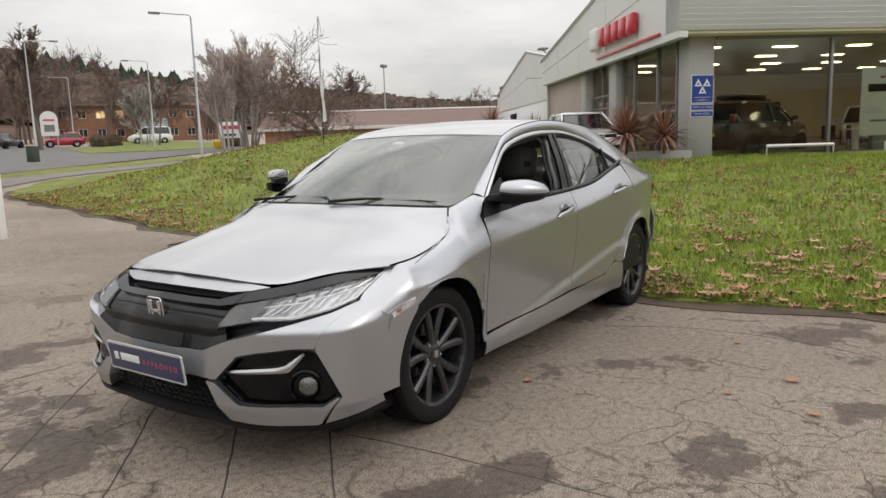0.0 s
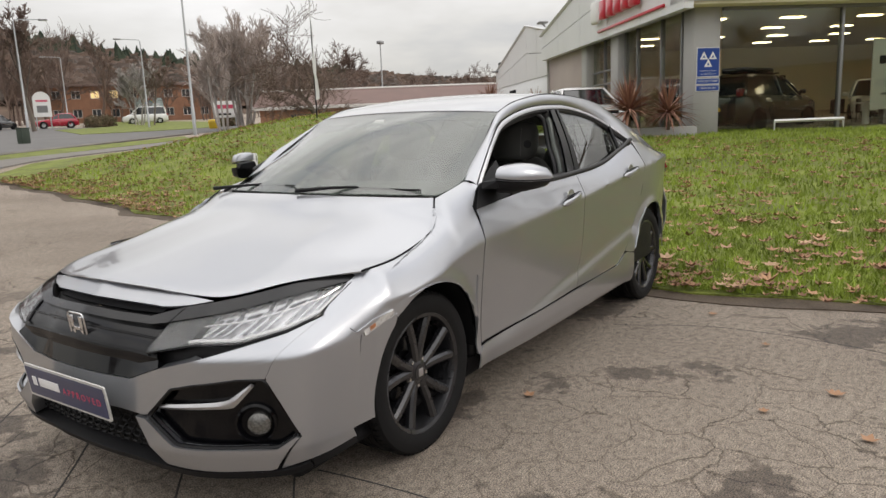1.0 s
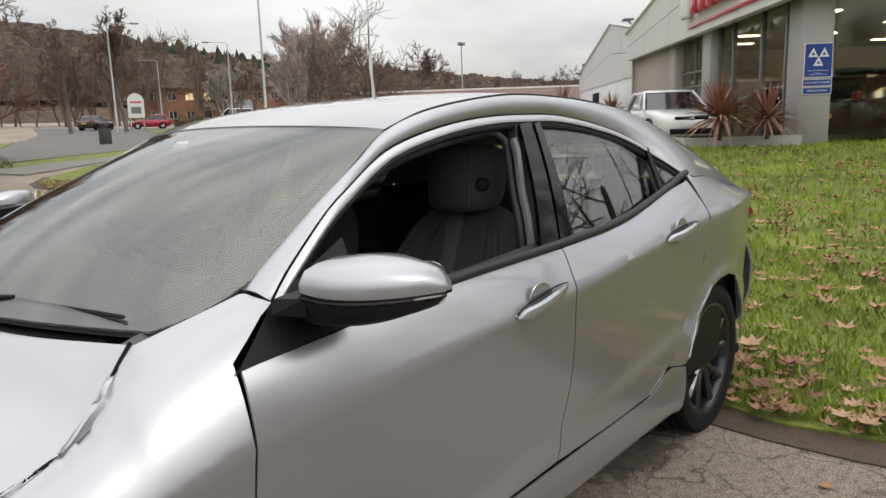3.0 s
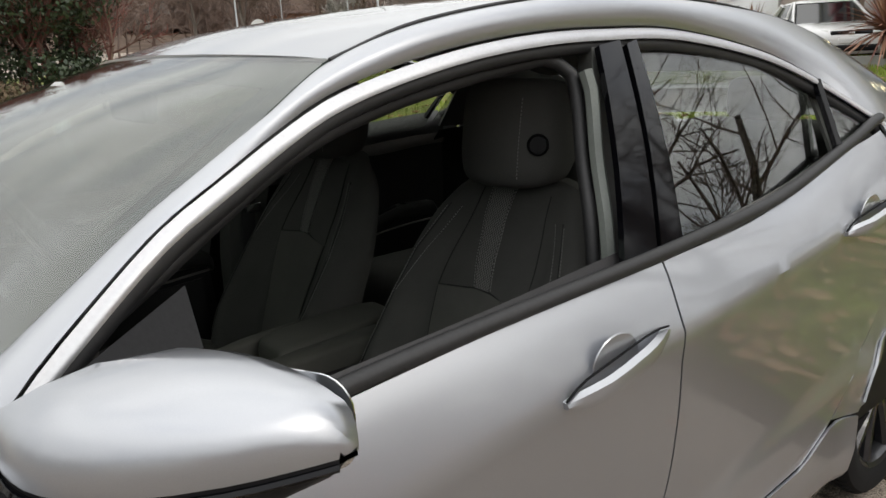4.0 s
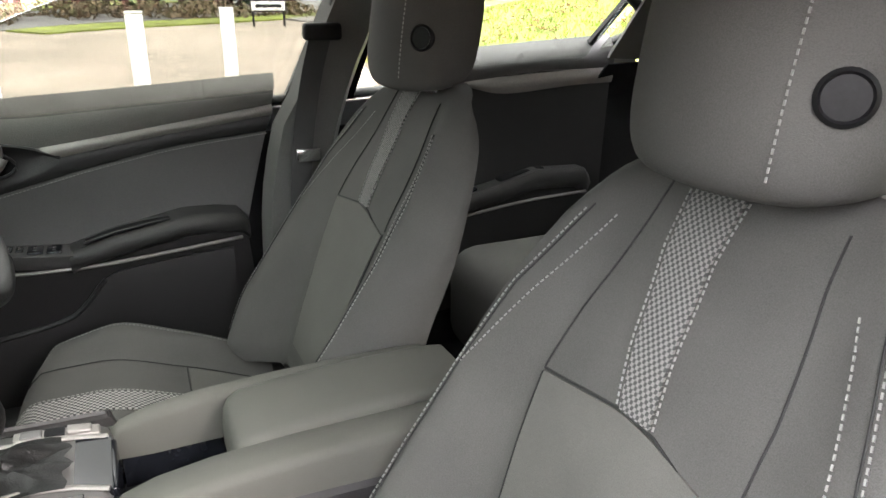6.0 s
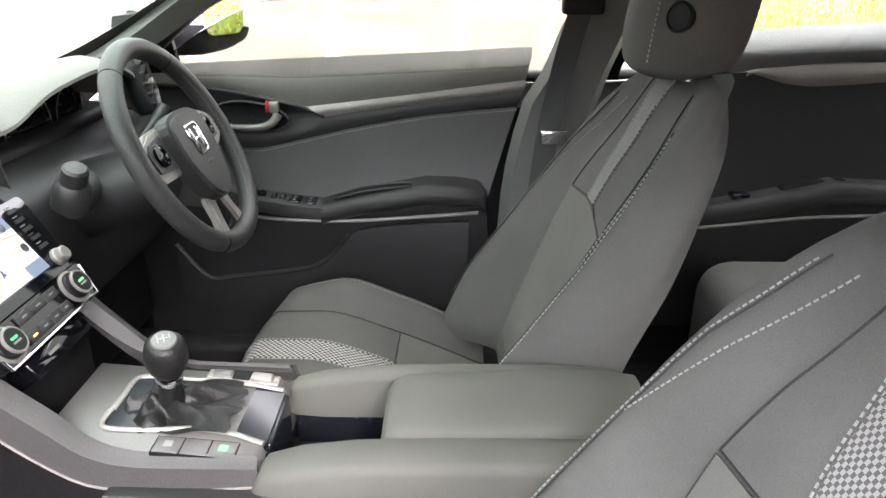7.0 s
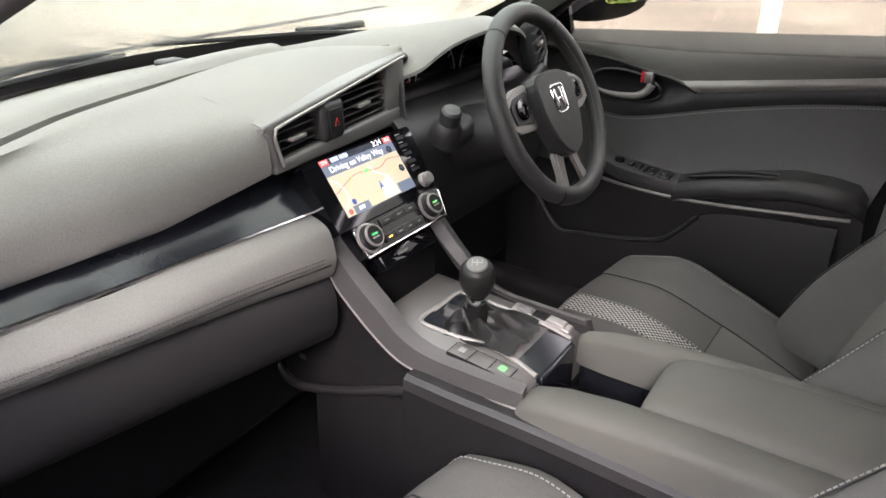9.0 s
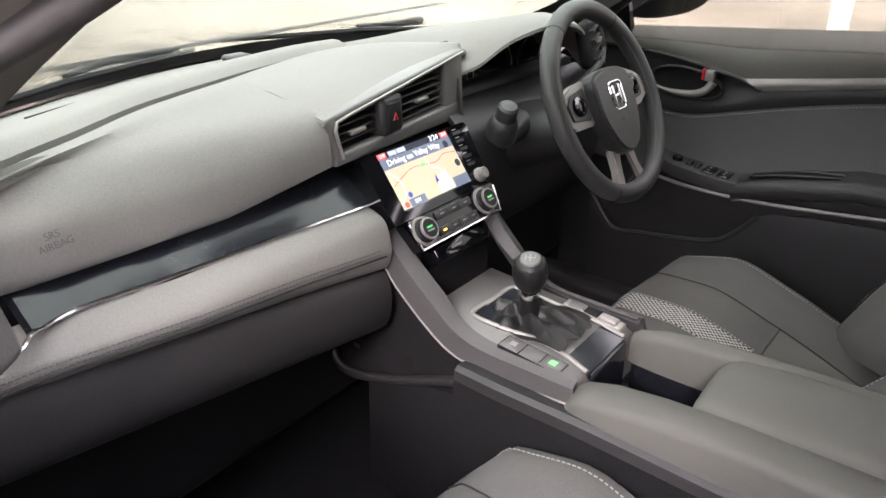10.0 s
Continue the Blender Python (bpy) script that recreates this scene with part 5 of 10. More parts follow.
# handles and mirrors
for s, fd, rd in ((1, front_door_l, rear_door_l), (-1, front_door_r, rear_door_r)):
    for x0, x1, z0, z1, door in ((0.145, -0.115, 0.848, 0.884, fd), (-0.755, -1.02, 0.922, 0.950, rd)):
        xs = np.linspace(x0, x1, 12)
        zs = np.linspace(z0, z1, 12)
        w = np.array([0.35, 0.8, 1, 1, 1, 1, 1, 1, 1, 0.9, 0.75, 0.45])
        out = np.array([0.006, 0.018, 0.026, 0.030, 0.031, 0.031, 0.030, 0.029, 0.027, 0.022, 0.014, 0.006])
        ys = side(xs, zs) * s
        rings = []
        for x, y, z, k, o in zip(xs, ys, zs, w, out):
            rings.append([(x, y + s * (o - 0.012), z - 0.017 * k), (x, y + s * o, z - 0.012 * k), (x, y + s * (o + 0.003), z), (x, y + s * o, z + 0.012 * k), (x, y + s * (o - 0.012), z + 0.015 * k)])
        h = loft("handle", rings, PAINT, door, "body-coloured grab handle")
        cx, cz = (x0 * 0.52 + x1 * 0.48), (z0 + z1) / 2 + 0.004
        cyy = float(side(np.array(cx), np.array(cz))) * s
        spin("handle_bowl", [(0.052, 0.0), (0.050, 0.0015), (0.03, 0.001), (0.0, 0.0008)], PAINT, door, "", 24, "y", m=Matrix.Translation((cx, cyy - 0.0005 * s, cz)) @ Matrix.Diagonal((1.1, s, 0.95, 1)))
        tube("handle_gap", [(x, y + s * (0.004), z + 0.020 * k) for x, y, z, k in zip(xs, ys, zs, w)], 0.002, DARK, door, k=5)
    # mirror: silver cap over a black body on a black sail
    sail = np.array([[(0.925, 0.828, 0.922), (0.60, 0.818, 0.952)], [(0.802, 0.764, 1.014), (0.60, 0.742, 1.112)]]) * [1, s, 1]
    if s < 0:
        sail[:, 1, 0] = 0.70
    sail = np.stack([sail[0] * (1 - k) + sail[1] * k for k in np.linspace(0, 1, 5)])
    shell("mirror_sail", sail, BLACK, fd, 0.02, (0, s, 0))
    stations = np.r_[np.linspace(0, 0.86, 11), 0.91, 0.95, 0.98, 1.0]
    cap, body = [], []
    for t in stations:
        y = 0.855 + 0.168 * t
        xf = 0.805 - 0.01 * t - 0.19 * t**3.0
        xr = 0.640 - 0.085 * t + (0.02 if t < 0.05 else 0)
        top = 1.098 + 0.008 * math.sin(math.pi * min(1, t * 1.1)) - 0.034 * t**2.4 - 0.010 * t**12
        mid = 1.045 - 0.018 * t
        bot = 0.974 + 0.004 * t + 0.022 * t**3 + 0.03 * t**10
        L = xf - xr
        end = math.sqrt(1 - 0.85 * max(0, (t - 0.86) / 0.14) ** 2)
        pull = lambda ring: [((xf + xr) / 2 + (a - (xf + xr) / 2) * end, b, mid + (c - mid) * end) for a, b, c in ring]
        cap.append([(xf - 0.01 * L, y, mid), (xf, y, mid + 0.3 * (top - mid)), (xf - 0.10 * L, y, mid + 0.72 * (top - mid)), (xf - 0.3 * L, y, top - 0.006), (xf - 0.6 * L, y, top), (xr + 0.02, y, top - 0.004), (xr, y, top - 0.012), (xr, y, mid)])
        cap[-1] = pull(cap[-1])
        body.append([(xf - 0.02 * L, y, mid + 0.002), (xf - 0.015 * L, y, mid - 0.012), (xf - 0.08 * L, y, bot + 0.012), (xf - 0.28 * L, y, bot), (xr + 0.02, y, bot), (xr + 0.006, y, bot + 0.008), (xr + 0.004, y, mid - 0.01), (xr + 0.004, y, mid + 0.002)])
        body[-1] = pull(body[-1])
    mirror = loft("door_mirror", np.array(body) * [1, s, 1], BLACK, car, "silver-capped black door mirror", smooth=60)
    loft("mirror_cap", np.array(cap) * [1, s, 1], PAINT, mirror, smooth=75)
    tube("mirror_groove", [(c[0][0] + 0.001, c[0][1] * s, 1.036 - 0.016 * t) for c, t in zip(cap, stations)], 0.004, GLOSS_BLACK, mirror, k=6)
    loft("mirror_arm", np.array([[(0.83, 0.80, 1.0), (0.82, 0.795, 1.028), (0.70, 0.785, 1.04), (0.68, 0.79, 0.985)], [(0.80, 0.865, 0.998), (0.80, 0.865, 1.035), (0.70, 0.865, 1.045), (0.68, 0.865, 0.985)]]) * [1, s, 1], BLACK, mirror)
    slab("mirror_glass", rounded(0.150, 0.092 if s > 0 else 0.118, 0.032, 6), 0.002, MIRROR, mirror, "mirror glass", facing((0.592 if s > 0 else 0.572, s * 0.932, 1.032), (0.45 * s, -0.89, 0), (0, 0, 1)))
    if s < 0:
        # the far mirror stands further out and forward on its arm
        grow = Matrix.Translation((0.680, -0.915, 1.072)) @ Matrix.Scale(0.90, 4) @ Matrix.Translation((-0.66, 0.94, -1.03))
        for ob in [mirror] + list(mirror.children):
            ob.matrix_basis = grow @ ob.matrix_basis

# side glazing
def pane(name, lower_x, upper, material, door, s, drop=0.02):
    lo = np.array([(x, door_top(x)[1] - 0.012, door_top(x)[0] + 0.004) for x in lower_x])
    p = coons(lo, upper, [lo[0], upper[0]], [lo[-1], upper[-1]], 20, 8, 0)
    x, z = p[..., 0].ravel(), p[..., 2].ravel()
    form = np.stack([np.ones_like(x), x, z, z * z], 1)
    p[..., 1] = (form @ np.linalg.lstsq(form, p[..., 1].ravel(), rcond=None)[0]).reshape(p.shape[:2])
    p = p * [1, s, 1]
    return shell(name, p - [0, s * 0.012, 0], material, door, 0.004, (0, s, 0))


for s, fd, rd in ((1, front_door_l, rear_door_l), (-1, front_door_r, rear_door_r)):
    pane("side_window", [-0.88, -0.6, -0.24], [(-0.955, 0.685, 1.235), (-0.80, 0.638, 1.288), (-0.49, 0.62, 1.338), (-0.325, 0.622, 1.342)], PRIVACY, rd, s)
    pane("quarter_window", [-1.13, -0.93], [(-1.135, 0.775, 1.135), (-1.0, 0.695, 1.215)], PRIVACY, rd, s)
    tube("window_divider", [(-0.905, s * 0.782, 1.085), (-0.975, s * 0.69, 1.23)], 0.012, GLOSS_BLACK, rd, k=6)
    for x0, x1, x2, x3, door in ((-0.075, -0.168, -0.212, -0.285, fd), (-0.178, -0.246, -0.293, -0.335, rd)):
        lo = np.array([(x0, 0.807, 0.985), (x1, 0.805, 0.99)]) * [1, s, 1]
        hi = np.array([(x2, 0.640, 1.338), (x3, 0.630, 1.346)]) * [1, s, 1]
        p = np.stack([lo * (1 - k) + hi * k + np.array([0, s * 0.012 * math.sin(math.pi * k), 0]) for k in np.linspace(0, 1, 8)])
        shell("pillar_cover", p, GLOSS_BLACK, door, 0.012, (0, s, 0), "gloss black pillar cover")
    if s < 0:
        pane("side_window", [-0.075, 0.3, 0.70], [(-0.21, 0.630, 1.335), (-0.03, 0.64, 1.305), (0.16, 0.655, 1.265), (0.33, 0.675, 1.215), (0.59, 0.73, 1.105), (0.71, 0.752, 1.035)], DOOR_GLASS, fd, s)

# inner body: floor pan, wheel housings, dark backing behind the panel gaps
block("floor_pan", (-2.0, -0.74, 0.16), (1.95, 0.74, 0.215), DARK, car, "", 0.02)
xs, zs = np.meshgrid(np.linspace(-0.94, 0.94, 30), np.linspace(0.2, 0.92, 8))
for s in (1, -1):
    y = side(xs, zs) - 0.03
    shell("door_inner_shell", np.stack([xs, y * s, zs], -1), DARK, car, 0.004, (0, s, 0))
    for cx in (AXLE_F, AXLE_R):
        a = np.radians(np.linspace(0, 180, 24))
        rim_y = np.minimum(0.83, side(cx + 0.385 * np.cos(a), HUB + 0.385 * np.sin(a)) - 0.03)
        p = np.stack([np.stack([cx + 0.385 * np.cos(a), (0.55 + (rim_y - 0.55) * k) * s, HUB + 0.385 * np.sin(a)], -1) for k in (1.0, 0.8, 0.4, 0.0)])
        shell("wheel_housing", p, DARK, car, 0.004, (0, 0, -1))
        block("housing_wall", (cx - 0.40, s * 0.54 - 0.01, 0.16), (cx + 0.40, s * 0.54 + 0.01, 0.72), DARK, car, "", 0)
xs, zs = np.meshgrid(np.linspace(-1.95, -0.93, 16), np.linspace(0.30, 1.05, 8))
for s in (1, -1):
    shell("boot_side_trim", np.stack([xs, (np.minimum(side(xs, zs), width(xs) - 0.01) - 0.045 - 0.05 * smooth(0.95, 1.05, zs)) * s, zs], -1), BLACK, car, 0.004, (0, s, 0))
block("bay_panel", (1.0, -0.66, 0.3), (1.02, 0.66, 0.93), DARK, car, "", 0)

# wheels
def make_wheel(at, s):
    prof = [(0.238, -0.098), (0.255, -0.106), (0.285, -0.110), (0.310, -0.103), (0.320, -0.090), (0.323, -0.072), (0.3235, -0.062), (0.315, -0.060), (0.315, -0.053), (0.3235, -0.051),
            (0.324, -0.022), (0.316, -0.020), (0.316, -0.012), (0.324, -0.010), (0.324, 0.010), (0.316, 0.012), (0.316, 0.020), (0.324, 0.022), (0.3235, 0.051), (0.315, 0.053), (0.315, 0.060), (0.3235, 0.062),
            (0.323, 0.072), (0.320, 0.090), (0.310, 0.103), (0.285, 0.110), (0.255, 0.106), (0.238, 0.098)]
    body = spin("wheel", [(0.234, -0.095), (0.236, 0.090), (0.243, 0.096), (0.239, 0.100), (0.226, 0.094), (0.216, 0.070), (0.205, -0.08), (0.234, -0.095)], RIM, car, "gunmetal alloy wheel with ten paired spokes", 48, "y", m=Matrix.Translation(at) @ Matrix.Diagonal((1, s, 1, 1)))
    spin("tyre", prof + [prof[0]], RUBBER, body, "black ribbed tyre", 64)
    lug = []
    verts, faces = [], []
    for i in range(72):
        a = 2 * math.pi * i / 72
        for side_y in (1, -1):
            c, sn = math.cos(a), math.sin(a)
            tx, tz = -sn, c
            pts = []
            for (rr, yy2) in ((0.3185, 0.066), (0.3185, 0.097), (0.325, 0.088), (0.3262, 0.066)):
                for d in (-0.008, 0.008):
                    pts.append((rr * c + tx * d, yy2 * side_y, rr * sn + tz * d))
            k = len(verts)
            verts += pts
            faces += [[k, k + 2, k + 4, k + 6], [k + 1, k + 7, k + 5, k + 3], [k, k + 1, k + 3, k + 2], [k + 2, k + 3, k + 5, k + 4], [k + 4, k + 5, k + 7, k + 6], [k + 6, k + 7, k + 1, k]]
    ob = put("tread_blocks", mesh("tread_blocks", verts, faces, RUBBER, 30), body)
    ob["kind"] = "stuff"
    for i in range(5):
        for d in (-13, 13):
            a0, a1 = radians(90 + 72 * i + d * 0.75), radians(90 + 72 * i + d * 1.28)
            rings = []
            for t in np.linspace(0, 1, 6):
                a, r = a0 + (a1 - a0) * t, 0.045 + 0.182 * t
                hw = 0.017 + 0.004 * t
                yb, yt = 0.048 + 0.012 * t, 0.074 + 0.016 * t
                c, sn = math.cos(a), math.sin(a)
                rings.append([(r * c - sn * o, y, r * sn + c * o) for o, y in ((-hw, yb), (-hw, yt - 0.010), (-hw * 0.45, yt), (hw * 0.45, yt), (hw, yt - 0.010), (hw, yb))])
            loft("spoke", rings, RIM, body)
        a = radians(126 + 72 * i)
        spin("wheel_nut", [(0.008, 0.0), (0.008, 0.014), (0.0, 0.017)], CHROME, body, "", 6, "y", m=Matrix.Translation((0.056 * math.cos(a), 0.055, 0.056 * math.sin(a))))
    spin("hub", [(0.075, 0.03), (0.072, 0.06), (0.045, 0.072), (0.034, 0.076), (0.033, 0.080), (0.0, 0.081)], RIM, body, "", 30)
    block("cap_mark", (-0.014, 0.080, -0.016), (0.014, 0.0835, 0.016), SATIN, body, "", 0.003)
    spin("brake_disc", [(0.14, -0.01), (0.14, 0.012), (0.0, 0.012)], DARK_BAR, body, "", 36)
    spin("barrel_back", [(0.215, -0.06), (0.215, -0.05), (0.0, -0.05)], DARK, body, "", 36)
    return body


make_wheel((AXLE_F, 0.722, HUB), 1)
make_wheel((AXLE_R, 0.725, HUB), 1)
make_wheel((AXLE_F, -0.722, HUB), -1)
make_wheel((AXLE_R, -0.725, HUB), -1)

# the front corners stand fuller than the plain plan line
bpy.context.view_layer.update()
shaped = set()
for ob in car.children_recursive:
    if ob.type != "MESH" or ob.data.name in shaped or ob.name.startswith(("wheel", "tyre", "rim", "display", "plate", "badge")):
        continue
    shaped.add(ob.data.name)
    co = np.empty(len(ob.data.vertices) * 3)
    ob.data.vertices.foreach_get("co", co)
    turn, at = np.array(ob.matrix_world.to_3x3()), np.array(ob.matrix_world.translation)
    p = co.reshape(-1, 3) @ turn.T + at
    if p[:, 0].max() < 1.63:
        continue
    k = 0.07 * smooth(0.20, 0.58, np.abs(p[:, 1])) * smooth(1.62, 2.0, p[:, 0])
    p[:, 0] += 0.83 * k
    p[:, 1] += 0.56 * k * np.sign(p[:, 1])
    ob.data.vertices.foreach_set("co", ((p - at) @ np.linalg.inv(turn).T).ravel())
    ob.data.update()

# ---------------------------------------------------------------- inside the car
outside_names = {o.name for o in bpy.data.objects}
def weave(name, a, b, scale, flat):
    """A woven check of dark and light threads."""
    m = mat(name, a, 0.8, 0, 0.2, 20, 300, 0.2)
    n, l = m.node_tree.nodes, m.node_tree.links
    c, ch = n.new("ShaderNodeTexCoord"), n.new("ShaderNodeTexChecker")
    mp = n.new("ShaderNodeMapping")
    mp.inputs["Scale"].default_value = flat
    mp.inputs["Location"].default_value = (0.0013, 0.0013, 0.0013)
    ch.inputs["Scale"].default_value = scale
    ch.inputs["Color1"].default_value, ch.inputs["Color2"].default_value = (*a, 1), (*b, 1)
    l.new(c.outputs["Object"], mp.inputs[0])
    l.new(mp.outputs[0], ch.inputs["Vector"])
    l.new(ch.outputs["Color"], n["Principled BSDF"].inputs["Base Color"])
    return m


FABRIC = mat("charcoal_seat_fabric", (0.070, 0.069, 0.065), 0.85, 0, 0.2, 7, 700, 0.25, spec=0.35)
FABRIC2 = mat("grey_seat_insert", (0.094, 0.092, 0.085), 0.85, 0, 0.2, 7, 900, 0.25, spec=0.35)
CHECK = weave("checked_woven_strip", (0.050, 0.050, 0.049), (0.185, 0.18, 0.172), 270, (0, 1, 1))
CHECK_FLAT = weave("checked_cushion_strip", (0.03, 0.03, 0.03), (0.30, 0.29, 0.28), 200, (1, 1, 0))
SEAM = mat("seam_thread", (0.014, 0.014, 0.014), 0.8, 0, 0.1, 30, 200)
DARK_THREAD = mat("dark_stitching", (0.06, 0.058, 0.057), 0.7, 0, 0.1, 30, 200)
DOOR_SKIN = mat("charcoal_door_skin", (0.080, 0.078, 0.078), 0.55, 0, 0.12, 6, 420, 0.25)
THREAD = mat("pale_stitching", (0.22, 0.22, 0.21), 0.7, 0, 0.1, 30, 200)
SOFT = mat("soft_touch_dash", (0.135, 0.130, 0.121), 0.66, 0, 0.12, 5, 420, 0.35, spec=0.32)
HARD = mat("hard_black_trim", (0.019, 0.0182, 0.019), 0.45, 0, 0.15, 5, 420, 0.25, spec=0.4)
SIDE_TRIM = mat("grained_side_trim", (0.052, 0.050, 0.050), 0.5, 0, 0.12, 5, 420, 0.4, spec=0.35)
GREYTRIM = mat("grey_pillar_trim", (0.10, 0.10, 0.095), 0.6, 0, 0.1, 6, 300, 0.1)
CARPET = mat("black_carpet", (0.007, 0.0065, 0.0075), 0.95, 0, 0.3, 20, 400, 0.6, spec=0.2)
PIANO = mat("dark_gloss_dash_trim", (0.008, 0.009, 0.012), 0.16, 0, 0.2, 3, 60, spec=0.35)
SPOKE = mat("satin_grey_trim", (0.22, 0.205, 0.195), 0.45, 0.4, 0.08, 6, 200)
LEATHER = mat("black_leather", (0.031, 0.0305, 0.030), 0.46, 0, 0.15, 14, 350, 0.35, spec=0.3)
ARM_FAB = mat("armrest_cloth", (0.072, 0.071, 0.062), 0.75, 0, 0.1, 9, 800, 0.25)
CONSOLE = mat("grey_console_trim", (0.098, 0.094, 0.092), 0.38, 0.15, 0.08, 6, 420, 0.2)
GAITER = mat("creased_gaiter_leather", (0.010, 0.0098, 0.0098), 0.42, 0, 0.2, 14, 350, 0.35, spec=0.25)
BELT = mat("seat_belt_webbing", (0.045, 0.045, 0.045), 0.7, 0, 0.15, 60, 500, 0.3)
FRAME_TRIM = mat("pale_door_seal", (0.17, 0.185, 0.17), 0.6, 0, 0.08, 8, 200)
RED_BTN = mat("red_buckle_button", (0.36, 0.01, 0.015), 0.35, 0, 0.05, 9, 90)
GREEN_LED = mat("green_button_light", (0.02, 0.2, 0.05), 0.5, 0, 0, 9, 90, emit=(0.05, 0.6, 0.2), emit_power=0.12)
GREEN_DIM = mat("dim_green_legend", (0.05, 0.22, 0.06), 0.5, 0, 0, 9, 90, emit=(0.10, 0.5, 0.12), emit_power=0.25)
AMBER_LED = mat("amber_button_light", (0.3, 0.12, 0.02), 0.5, 0, 0, 9, 90, emit=(1.0, 0.4, 0.03), emit_power=0.8)
SCREEN_TAN = mat("screen_map", (0.2, 0.18, 0.12), 0.3, 0, 0.0, 9, 90, emit=(0.72, 0.62, 0.42), emit_power=0.085)
SCREEN_NAVY = mat("screen_banner", (0.02, 0.03, 0.045), 0.3, 0, 0, 9, 90, emit=(0.11, 0.14, 0.18), emit_power=0.16)
SCREEN_WHITE = mat("screen_text", (0.5, 0.5, 0.5), 0.3, 0, 0, 9, 90, emit=(0.9, 0.92, 0.95), emit_power=0.15)
SCREEN_RED = mat("screen_red", (0.3, 0.02, 0.02), 0.3, 0, 0, 9, 90, emit=(0.8, 0.08, 0.06), emit_power=0.16)
SCREEN_DARK = mat("screen_dark_glass", (0.01, 0.012, 0.016), 0.2, 0, 0, 9, 90, emit=(0.05, 0.07, 0.10), emit_power=0.05)
SCREEN_ORANGE = mat("screen_road", (0.4, 0.2, 0.05), 0.3, 0, 0, 9, 90, emit=(0.85, 0.55, 0.2), emit_power=0.12)
SCREEN_GREY = mat("screen_grey", (0.1, 0.12, 0.16), 0.3, 0, 0, 9, 90, emit=(0.25, 0.3, 0.4), emit_power=0.15)
HEADLINER = mat("pale_headliner", (0.42, 0.41, 0.39), 0.9, 0, 0.1, 9, 500, 0.1)


def stitch_mesh(path, gap=0.0075, size=0.0011):
    """A row of short stitches along a path."""
    p = np.array(path, float)
    s = np.r_[0, np.cumsum(np.linalg.norm(np.diff(p, axis=0), axis=1))]
    n = max(2, int(s[-1] / gap))
    at = lambda d: np.stack([np.interp(d, s, p[:, k]) for k in range(3)], -1)
    v, f = [], []
    for i in range(n):
        a, b = at(i * gap), at(i * gap + gap * 0.62)
        d = (b - a) / (np.linalg.norm(b - a) + 1e-9)
        u = np.cross(d, (0.3, 0.5, 0.8))
        u = u / (np.linalg.norm(u) + 1e-9) * size
        w = np.cross(d, u)
        k = len(v)
        for c in (a, b):
            v += [c + u, c + w, c - u, c - w]
        f += [[k + j, k + (j + 1) % 4, k + 4 + (j + 1) % 4, k + 4 + j] for j in range(4)] + [[k + 3, k + 2, k + 1, k], [k + 4, k + 5, k + 6, k + 7]]
    return mesh("stitching", v, f, THREAD, 0)


def stitch(path, parent, label="pale contrast stitching"):
    return put("stitching", stitch_mesh(path), parent, label)


# cabin shell
block("cabin_floor", (-1.3, -0.80, 0.215), (1.0, 0.80, 0.27), CARPET, car, "", 0)
block("bulkhead", (0.98, -0.64, 0.25), (1.0, 0.64, 0.94), CARPET, car, "", 0)
rl = fair(RAIL[2:], 20)
lining = np.stack([np.stack([np.full(13, x), 0.575 * np.linspace(-1, 1, 13), z - 0.045 + 0.012 * (1 - np.linspace(-1, 1, 13) ** 2)], -1) for x, _, z in rl])
shell("headlining", lining, HEADLINER, car, 0.008, (0, 0, -1))
block("rear_bulkhead", (-1.75, -0.66, 0.3), (-1.70, 0.66, 1.0), CARPET, car, "", 0)
# rear bench
for y0, y1 in ((-0.64, -0.02), (0.02, 0.64)):
    rb = block("rear_seat", (-1.18, y0, 0.38), (-0.41, y1, 0.645), FABRIC, car, "charcoal cloth rear bench seat", 0.07, 4)
    block("rear_backrest", (-1.42, y0, 0.52), (-1.22, y1, 1.08), FABRIC, rb, "", 0.06, 4, shape=lambda x, y, z: (x - 0.28 * (z - 0.52), y, z))
    block("rear_headrest", (-1.52, (y0 + y1) / 2 - 0.12, 1.08), (-1.40, (y0 + y1) / 2 + 0.12, 1.22), FABRIC, rb, "", 0.04, 3)
shell("rear_shelf", np.array([[(-1.45, -0.6, 0.98), (-1.45, 0.6, 0.98)], [(-1.95, -0.55, 0.98), (-1.95, 0.55, 0.98)]]), CARPET, car, 0.02, (0, 0, 1))

